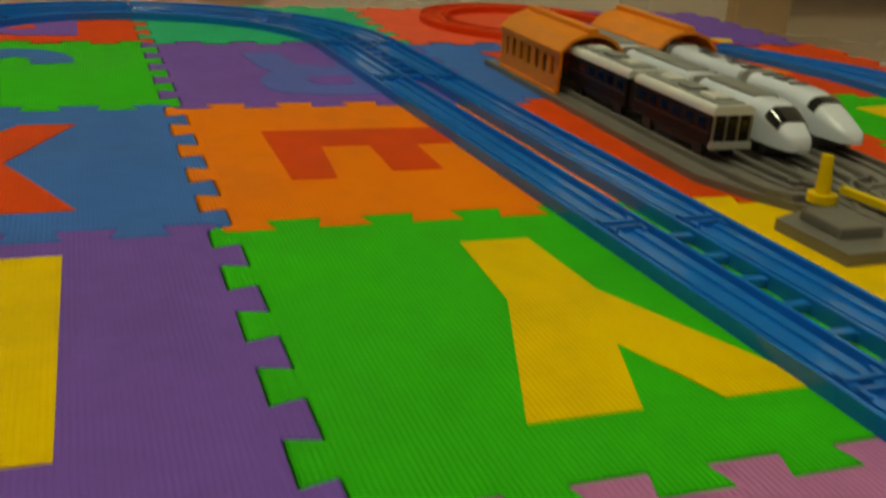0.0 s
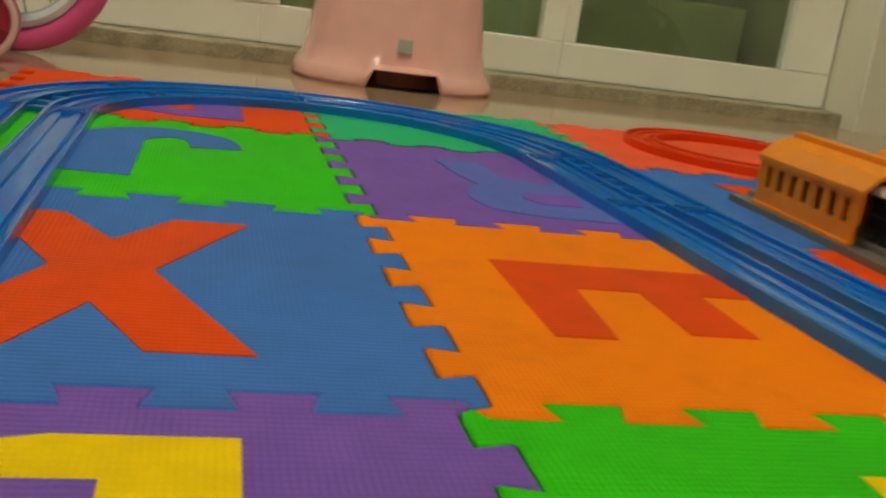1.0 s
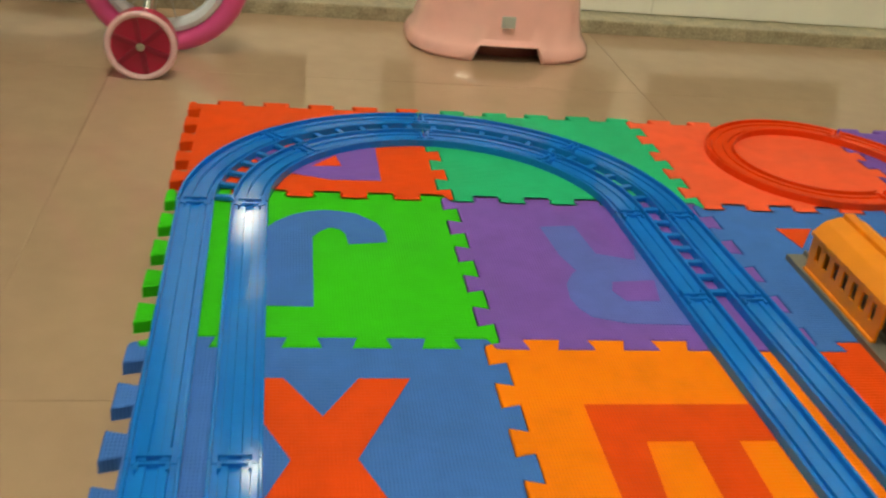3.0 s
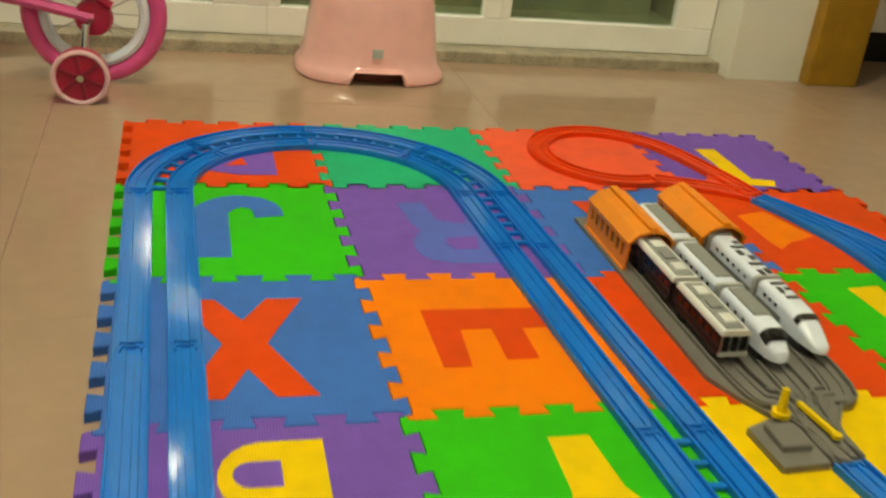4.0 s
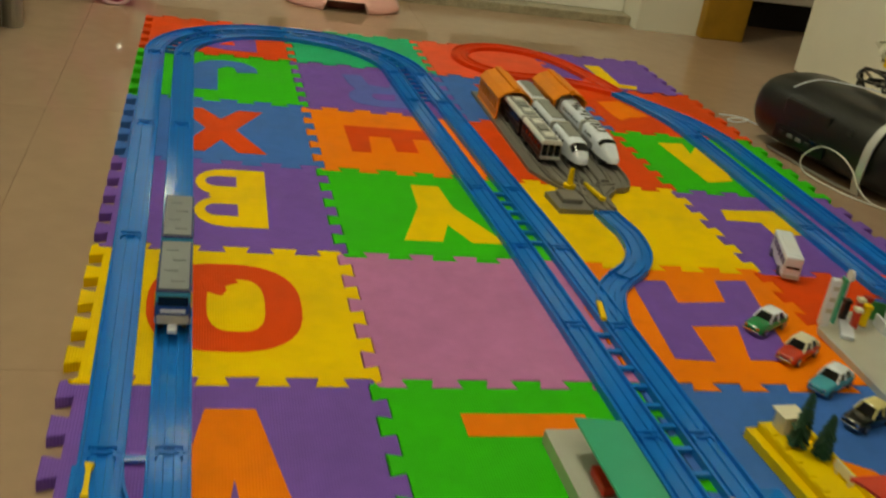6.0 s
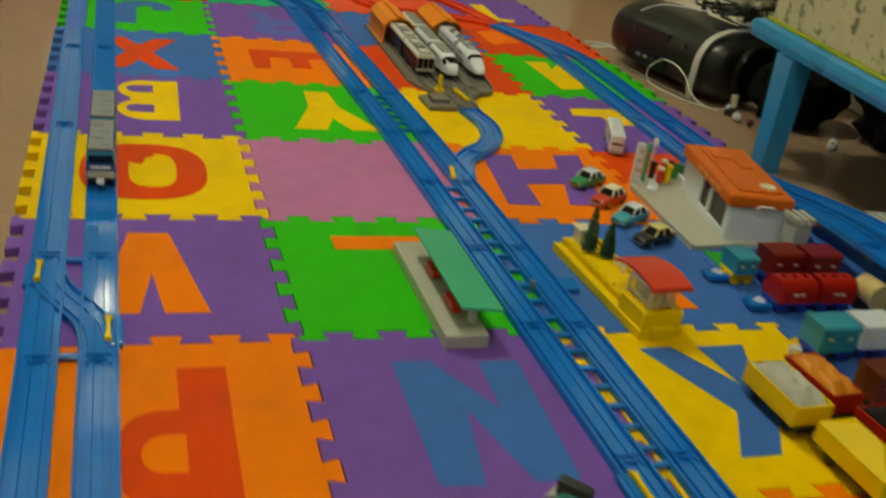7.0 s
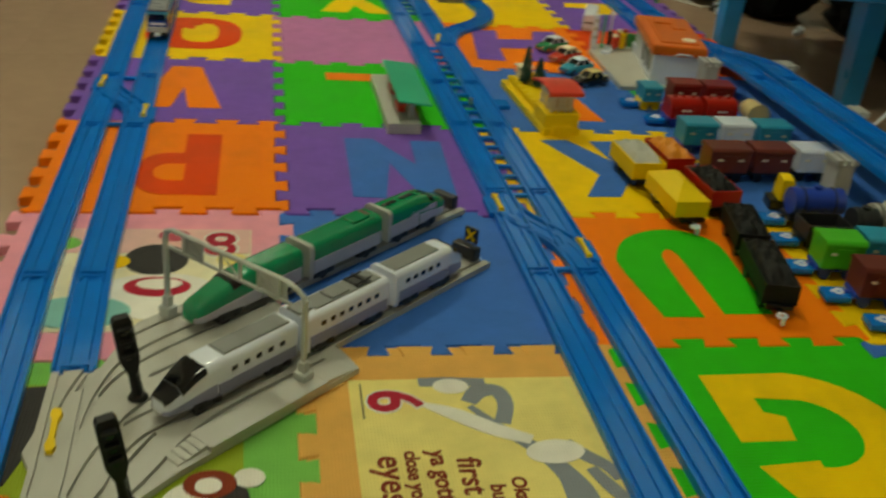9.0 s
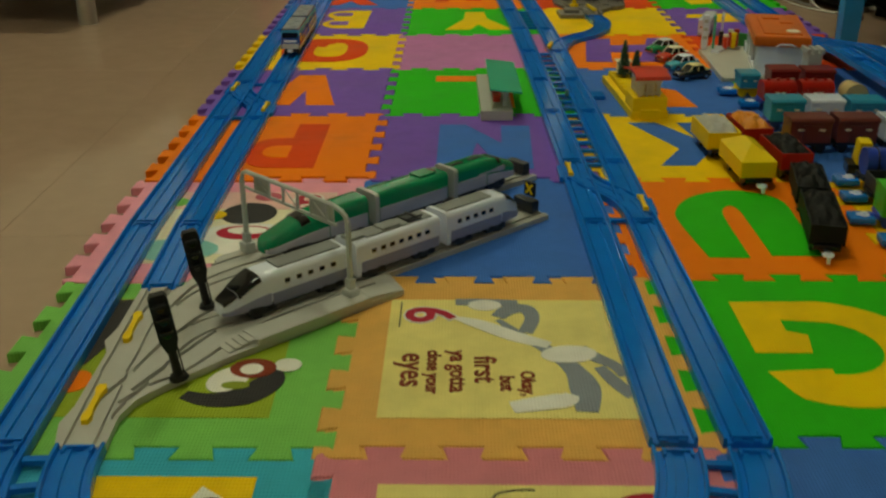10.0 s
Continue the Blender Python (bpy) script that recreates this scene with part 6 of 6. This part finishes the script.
part("cradle", made(box, (0, 0, .006), (.03, .05, .012), bevel=.001), BLACK, tn)


# ---------------------------------------------------------------- things round the mat
def stool():
    s = thing("step_stool", "glossy pink plastic children's step stool with a hand notch", "stool", (.475, .375, FLOOR_Z))
    R = []
    for z, r, k in ((0, .153, .11), (.005, .158, .11), (.014, .158, .11), (.024, .152, .1), (.036, .144, .10), (.06, .139, .10), (.13, .130, .095), (.20, .120, .09), (.215, .112, .085)):
        R.append((z, r, k))
    bm = bmesh.new()
    n = 96
    rings = []
    for z, r, k in R:
        ring = []
        for i in range(n):
            a = 2 * math.pi * i / n
            ca, sa = math.cos(a), math.sin(a)
            e = 0.72
            zz = z
            if z < .03 and sa < -.2 and abs(ca) < .23:
                zz = .027 + z * .15
            ring.append((r * math.copysign(abs(ca) ** e, ca), r * .80 * math.copysign(abs(sa) ** e, sa), zz))
        rings.append(ring)
    vs = [[bm.verts.new(p) for p in r] for r in rings]
    for a, b in zip(vs, vs[1:]):
        for k in range(n):
            j = (k + 1) % n
            bm.faces.new((a[k], a[j], b[j], b[k]))
    bm.faces.new(vs[-1])
    part("shell", bm, STOOL_PINK, s, smooth=True)
    # Inside wall is brown, not pink: the shade is put into its colour.
    part("inner_wall", made(tube, (0, 0, .003), (0, 0, .2), .098, 32, .095), plastic("stool_inside", "7A3A30", .5), s, "inside wall, shade put into its brown colour")
    part("sticker", made(box, (-.004, -.1175, .066), (.022, .0012, .019)), LIGHT_GREY, s, "small grey sticker")


stool()


def bike():
    b = thing("childs_bicycle", "pink child's bicycle with white rim and a red stabiliser wheel", "bicycle", (-.065, .225, FLOOR_Z), 0)
    w = part("tyre", made(torus, (0, 0, .128), .112, .016, "y", 48, 12), BIKE_PINK, b, "pink tyre", smooth=True)
    part("rim", made(torus, (0, 0, .128), .088, .011, "y", 48, 8, 1.3), WHITE, w, smooth=True)
    part("hub", made(tube, (0, -.03, .128), (0, .03, .128), .012), CHROME, w)
    bm = bmesh.new()
    for k in range(14):
        a = 2 * math.pi * k / 14
        tube(bm, (.01 * math.cos(a), .01 * (-1) ** k, .128 + .01 * math.sin(a)), (.088 * math.cos(a), 0, .128 + .088 * math.sin(a)), .0011, 5)
    part("spoke_set", bm, STEEL, w)
    sw = part("stabiliser_wheel", made(tube, (-.018, -.138, .048), (-.018, -.112, .048), .048, 32), BIKE_RED, b, "dark pink stabiliser wheel")
    part("wheel_rim", made(torus, (-.018, -.138, .048), .045, .0045, "y", 40, 8), plastic("rim_pale_pink", "EFC4CC", .3), sw, "pale pink wheel rim", smooth=True)
    for k in range(6):
        a = radians(60 * k + 20)
        m = Matrix.Translation((-.018, -.1395, .048)) @ Matrix.Rotation(a, 4, "Y")
        part("wheel_rib", made(box, (.022, 0, 0), (.036, .003, .007), m=m), BIKE_RIB, sw)
    part("wheel_cap", made(tube, (-.018, -.144, .048), (-.018, -.136, .048), .006), CHROME, sw)
    part("stabiliser_arm", made(bend, [(-.018, -.112, .048), (-.016, -.09, .06), (-.012, -.06, .12), (0, -.03, .128)], .007), CHROME, b)
    part("frame_tube", made(bend, [(0, -.034, .128), (-.10, -.03, .150), (-.24, -.02, .17)], .011), BIKE_PINK, b)
    part("frame_tube", made(bend, [(0, .034, .128), (-.06, .02, .28), (-.12, 0, .42)], .011), BIKE_PINK, b)
    part("frame_tube", made(bend, [(-.24, 0, .17), (-.17, 0, .30), (-.12, 0, .44)], .012), BIKE_PINK, b)
    part("chainring", made(tube, (-.24, -.03, .17), (-.24, -.022, .17), .04, 24), BIKE_RED, b)
    part("chain_guard", made(bend, [(.03, -.036, .150), (.0, -.036, .172), (-.10, -.036, .185), (-.24, -.036, .215), (-.29, -.036, .17)], .010), BIKE_RED, b)
    part("hub_cover", made(tube, (0, -.040, .128), (0, -.028, .128), .030, 24, .034), BIKE_RED, w, "dark pink hub cover")
    part("saddle", made(box, (-.12, 0, .46), (.10, .10, .04), bevel=.014), BLACK, b)
    fw = part("tyre", made(torus, (-.56, 0, .128), .112, .016, "y", 48, 12), BIKE_PINK, b, "pink tyre", smooth=True)
    part("rim", made(torus, (-.56, 0, .128), .090, .008, "y", 48, 8, 1.4), WHITE, fw, smooth=True)
    part("fork", made(bend, [(-.56, -.034, .128), (-.50, -.03, .30), (-.46, 0, .50)], .010), BIKE_PINK, b)
    part("frame_tube", made(bend, [(-.24, 0, .17), (-.36, 0, .26), (-.49, 0, .40)], .014), BIKE_PINK, b)


bike()

sf = thing("sofa", "black low sofa on round steel legs", "sofa", (-.250, -.180, FLOOR_Z), -12)
part("seat", made(box, (-.40, -.42, .21), (.84, 1.00, .19), bevel=.02), SOFA_BLACK, sf)
part("back", made(box, (-.74, -.42, .46), (.16, 1.00, .36), bevel=.03), SOFA_BLACK, sf)
for x in (-.012, -.74):
    for y in (0, -.86):
        part("leg", made(tube, (x, y, 0), (x, y, .118), .021, 20), STEEL, sf, "round brushed steel leg")

# boombox
bx = thing("boombox", "black portable stereo with a silver carrying handle", "boombox", (1.372, -.715, FLOOR_Z), 12)
STEREO = plastic("stereo_black", "101011", .38, coat=.12)
bm = bmesh.new()
rings = []
for y, s in ((-.168, .60), (-.164, .78), (-.155, .90), (-.135, .98), (-.11, 1.0), (0, 1.0), (.10, 1.0), (.17, .98), (.20, .93), (.218, .82), (.225, .64)):
    ring = []
    for i in range(36):
        a = 2 * math.pi * i / 36
        ca, sa = math.cos(a), math.sin(a)
        ring.append((.115 * s * math.copysign(abs(ca) ** .8, ca), y, .076 + .074 * s * math.copysign(abs(sa) ** .8, sa)))
    rings.append(ring)
loft(bm, rings)
body = part("body", bm, STEREO, bx, smooth=True)
part("end_speaker", made(tube, (0, -.166, .076), (0, -.1735, .076), .058, 32, .052), BLACK, body, "round black speaker at the end")
part("speaker_ring", made(torus, (0, -.171, .076), .060, .003, "y", 36, 8), BLACK, body, smooth=True)
part("cassette_door", made(box, (-.107, .055, .092), (.014, .125, .050), bevel=.005), plastic("cassette_window", "1A1A1B", .32), body, "glossy dark cassette window")
part("control_panel", made(box, (-.1125, .055, .048), (.008, .14, .030), bevel=.003), BLACK, body)
for k in range(5):
    part("button", made(box, (-.1178, .005 + .024 * k, .050), (.004, .014, .007), bevel=.001), MID_GREY if k in (2, 3) else DARK, body)
part("top_dial", made(tube, (-.03, -.07, .143), (-.03, -.07, .151), .014, 20), BLACK, body)
part("small_knob", made(tube, (-.104, -.058, .104), (-.114, -.058, .106), .007, 16), DARK, body)
line = spline([(.02, -.128, .158), (-.02, -.126, .158), (-.062, -.122, .153), (-.099, -.119, .134), (-.119, -.118, .100), (-.1235, -.118, .062), (-.121, -.114, .030), (-.110, -.110, .006)], 5)
bm, rings = bmesh.new(), []
for i, p in enumerate(line):
    d = (line[min(i + 1, len(line) - 1)] - line[max(i - 1, 0)]).normalized()
    n = d.cross(Vector((0, 1, 0))).normalized() * .0022
    w = Vector((0, .0085, 0))
    rings.append([p + w + n * .4, p + w * .5 + n, p - w * .5 + n, p - w + n * .4, p - w - n, p + w - n])
loft(bm, rings)
part("handle", bm, material("silver_handle", "E6E6E8", rough=.22, metal=.5, vary=.05), bx, "broad curved silver handle", smooth=True)
part("base_trim", made(bend, [(-.106, -.108, .006), (-.110, -.06, .005), (-.110, .04, .005), (-.104, .14, .005)], .0032, 8), STEEL, bx, "thin silver trim along the base")

# cables
cb = thing("white_cable", "thin white cable standing in a loop before the boombox", "cable", (1.372, -.715, FLOOR_Z), 12)
part("wire", made(bend, spline([(-.062, -.178, .003), (-.105, -.176, .006), (-.130, -.160, .015), (-.135, -.134, .030), (-.135, -.109, .054), (-.135, -.0715, .0686), (-.135, -.0242, .0662), (-.135, .0126, .034),
                                (-.134, .006, .010), (-.133, -.028, .004), (-.132, -.075, .004), (-.125, -.120, .004), (-.095, -.182, .003)], 6), .0014, 6), PAINT_WHITE, cb)
part("plug", made(box, (-.075, -.205, .007), (.034, .018, .014), rz=.4, bevel=.004), BLACK, cb, "black plug")
part("adapter", made(box, (-.040, -.172, .017), (.016, .014, .034), rz=.5, bevel=.004), CREAM, cb, "small white adapter")
cb4 = thing("white_cable", "thin tangled white cable on the floor beside the mat", "cable", (1.245, -.44, FLOOR_Z + .002))
part("wire", made(bend, spline([(-.01, .05, 0), (.02, .03, .004), (.03, -.01, .010), (-.005, -.02, .006), (-.01, .01, .002), (.03, .02, .003), (.06, -.01, 0), (.09, .02, 0)], 6), .0016, 6), WHITE, cb4)
cb3 = thing("white_cable", "thin white cable lying along the top of the boombox", "cable", (1.372, -.68, .140))
part("wire", made(bend, spline([(-.13, .05, -.012), (-.09, .06, .000), (-.05, .06, .004), (.02, -.01, .008), (.04, -.10, .008), (.10, -.13, .004), (.17, -.10, -.03)], 8), .0017, 6), WHITE, cb3)
cb2 = thing("black_cable", "black tangled cables lying over the boombox", "cable", (1.395, -.62, .140))
rnd = random.Random(8)
for n in range(4):
    mid = [(.03 + rnd.uniform(-.06, .06), -.02 - .03 * k + rnd.uniform(-.03, .03), .008 + rnd.uniform(0, .022)) for k in range(5)]
    part("wire", made(bend, spline([(.14, .22 - .05 * n, -.12), (.08, .12, .0)] + mid + [(.12, -.20, -.02), (.20, -.22, -.12)], 6), .0030, 6), BLACK, cb2)
part("plug", made(box, (.03, -.07, .016), (.05, .03, .02), rz=.6, bevel=.005), BLACK, cb2)
fs = thing("artificial_flower_spray", "white artificial flower spray with a small yellow tag", "artificial flowers", (1.56, -.60, FLOOR_Z))
part("stem", made(bend, [(0, 0, 0), (-.01, 0, .10), (-.04, -.01, .18)], .004, 8), TREE_GREEN, fs)
rnd = random.Random(14)
for cx, cy, cz, R, n in ((-.03, .095, .200, .034, 46), (-.05, .045, .215, .030, 40), (-.04, -.010, .185, .044, 70), (-.03, -.075, .190, .046, 80), (-.05, -.045, .215, .030, 36), (-.02, -.035, .150, .032, 40), (-.04, -.115, .172, .026, 26)):
    bm = bmesh.new()
    for k in range(n):
        d = Vector((rnd.gauss(0, 1), rnd.gauss(0, 1), rnd.gauss(0, .7))).normalized()
        p = Vector((cx, cy, cz)) + d * R * rnd.uniform(.35, .9)
        a = Vector((rnd.gauss(0, 1), rnd.gauss(0, 1), rnd.gauss(0, 1))).normalized() * rnd.uniform(.013, .024)
        b = d.cross(a).normalized() * rnd.uniform(.009, .016)
        bm.faces.new([bm.verts.new(v) for v in (p - a, p + b - a * .2, p + a, p - b - a * .2)])
    part("blossom", bm, PETAL, fs, "ragged white petals")
    part("twig", made(bend, [(-.03, -.01, .15), (cx * .8, cy * .6, cz - .02), (cx, cy, cz)], .0018, 6), TREE_GREEN, fs)
part("tag", made(box, (-.085, .030, .192), (.005, .018, .022), bevel=.002), YELLOW, fs, "small yellow tag")
part("tag_face", made(box, (-.083, .032, .216), (.010, .026, .024), bevel=.004), BROWN, fs, "small brown bead above the tag")


# Black lumps: unclear dark clutter, and masses added for the shade under the table.
def dark_lump(x, y, rx_, ry_, h, seed, label):
    b = thing("cloth_bag", label, "bag", (x, y, FLOOR_Z), 0)
    bm = bmesh.new()
    bmesh.ops.create_icosphere(bm, subdivisions=4, radius=1)
    o = Vector((seed, seed * 2.1, 0))
    for v in bm.verts:
        d = 1 + .25 * noise.noise(v.co * 2.2 + o) + .10 * noise.noise(v.co * 6 + o) + .05 * noise.noise(v.co * 14 + o)
        v.co = Vector((v.co.x * rx_ * d, v.co.y * ry_ * d, max(0, h * .45 + v.co.z * h * .55 * d)))
    part("cloth", bm, MASS_BLACK, b, smooth=True)


dark_lump(1.475, -.955, .095, .085, .15, 3.0, "crumpled black lump for unclear dark clutter beside the boombox")
dark_lump(1.66, -1.09, .12, .10, .17, 7.0, "crumpled black lump added for the darkness behind the table leg")
dark_lump(1.74, -1.16, .20, .12, .20, 11.0, "large black lump added for the darkness under the blue table")
for x, y, r, c, lb in ((1.330, -.972, .010, WHITE, "small white bead on the floor"), (1.352, -.905, .008, WHITE, "small white bead on the floor"), (1.345, -1.000, .008, BROWN, "small brown bead on the floor"), (1.465, -1.116, .010, WHITE, "small white bead under the table"), (1.452, -1.128, .008, WHITE, "small white bead under the table")):
    t = thing("bead", lb, "bead", (x, y, FLOOR_Z), group="loose beads")
    bm = bmesh.new()
    bmesh.ops.create_uvsphere(bm, u_segments=14, v_segments=10, radius=r, matrix=Matrix.Translation((0, 0, r)))
    part("ball", bm, c, t, smooth=True)
    part("cap", made(tube, (0, 0, 1.9 * r), (0, 0, 2.3 * r), .003, 8), STEEL, t)

# low blue table with boxes on it
tb = thing("play_table", "low sky-blue plastic children's table with green-yellow trim", "table", (1.603, -1.438, FLOOR_Z), -5.6)
tp = part("tabletop", made(box, (.02, .005, .225), (.86, .62, .035), bevel=.014), TABLE_BLUE, tb)
part("top_trim", made(box, (.02, .005, .2455), (.82, .58, .006), bevel=.002), plastic("trim_lime", "A8B828", .35), tp, "lime green top surface")
for x, y in ((-.3906, .1626), (-.270, -.187), (.40, .26), (.40, -.25)):
    bm = bmesh.new()
    loft(bm, [[(x - .017, y - .02, 0), (x + .017, y - .02, 0), (x + .017, y + .02, 0), (x - .017, y + .02, 0)], [(x - .020, y - .028, .208), (x + .020, y - .028, .208), (x + .020, y + .028, .208), (x - .020, y + .028, .208)]])
    part("leg", bm, TABLE_BLUE, tb, "tapered blue plastic leg")
bx2 = thing("picture_box", "cream cardboard box with a faded leaf pattern on the blue table", "box", (1.531, -1.416, FLOOR_Z + .2487), -5.6)
part("carton", made(box, (0, 0, .10), (.62, .54, .20), bevel=.002), LEAF_CARD, bx2)
part("lid", made(box, (0, 0, .206), (.632, .552, .012), bevel=.002), LEAF_CARD, bx2)
part("label", made(box, (-.3108, -.16, .06), (.0016, .10, .07)), PAINT_WHITE, bx2, "white label with dark bars")
for y, z, w_ in ((-.185, .075, .012), (-.160, .075, .016), (-.135, .072, .010), (-.185, .050, .018), (-.150, .048, .022)):
    part("label_bar", made(box, (-.3120, y, z), (.001, w_, .010)), DARK, bx2)

# one more black mass, added to stand in for the darkness under the table
bg = thing("cloth_bag", "crumpled black lump added for the darkness under the blue table", "bag", (1.76, -1.40, FLOOR_Z))
bm = bmesh.new()
bmesh.ops.create_icosphere(bm, subdivisions=4, radius=1)
for v in bm.verts:
    d = 1 + .22 * noise.noise(v.co * 2.2) + .08 * noise.noise(v.co * 6)
    v.co = Vector((v.co.x * .27 * d, v.co.y * .24 * d, max(0, .07 + v.co.z * .10 * d)))
part("cloth", bm, MASS_BLACK, bg, smooth=True)
# artificial fir behind the table
tr = thing("artificial_fir", "dark green artificial fir tree with small white baubles", "tree", (1.555, -.815, FLOOR_Z))
part("trunk", made(tube, (0, 0, 0), (0, 0, 1.1), .02, 10, .008), WOOD, tr)
rnd = random.Random(3)
bm, tw_bm = bmesh.new(), bmesh.new()
tips = []
for k in range(120):
    z = .14 + .90 * (k / 120)
    a = radians(137.5 * k + rnd.uniform(-20, 20))
    if math.cos(a) > .35 and math.sin(a) > -.35:
        continue
    ln = .19 * (1 - z / 1.6) * rnd.uniform(.7, 1.1)
    o, d = Vector((0, 0, z)), Vector((math.cos(a), math.sin(a), rnd.uniform(-.25, .15)))
    tube(tw_bm, o, o + d * ln, .003, 5, .001)
    if rnd.random() < .3:
        tips.append(o + d * ln * .9)
    n = int(70 + 560 * ln)
    for i in range(n):
        p = o + d * ln * (.15 + .85 * i / n)
        q = Vector((rnd.gauss(0, 1), rnd.gauss(0, 1), rnd.gauss(0, 1))).normalized()
        q = (q + d.normalized() * .6).normalized() * rnd.uniform(.016, .032)
        w = q.cross(Vector((0, 0, 1))).normalized() * .0028
        bm.faces.new([bm.verts.new(v) for v in (p - w, p + w, p + q)])
part("branches", tw_bm, BROWN, tr)
part("needles", bm, FIR, tr, "dark green needles")
for p in tips[:7]:
    bm = bmesh.new()
    bmesh.ops.create_uvsphere(bm, u_segments=12, v_segments=8, radius=.007, matrix=Matrix.Translation(p + Vector((0, 0, -.012))))
    part("bauble", bm, WHITE, tr, "small white bauble", smooth=True)

# curtain and stick at the side of the table
cu = thing("curtain", "teal striped cloth curtain hanging beside the table", "curtain", (1.330, -1.705, FLOOR_Z), 0)
bm = bmesh.new()
pts = []
for i in range(60):
    u = i / 59
    pts.append((.018 * math.sin(u * 34) + .10 * u, -.05 - .75 * u))
outl = [(x, y) for x, y in pts] + [(x + .004, y) for x, y in pts[::-1]]
prism(bm, outl, 0, 1.6)
part("cloth", bm, CURTAIN, cu)
sk = thing("white_stick", "thin white rod leaning beside the table", "rod", (1.30, -1.72, FLOOR_Z))
part("rod", made(tube, (0, 0, .004), (.10, .01, .105), .0032, 10), WHITE, sk)
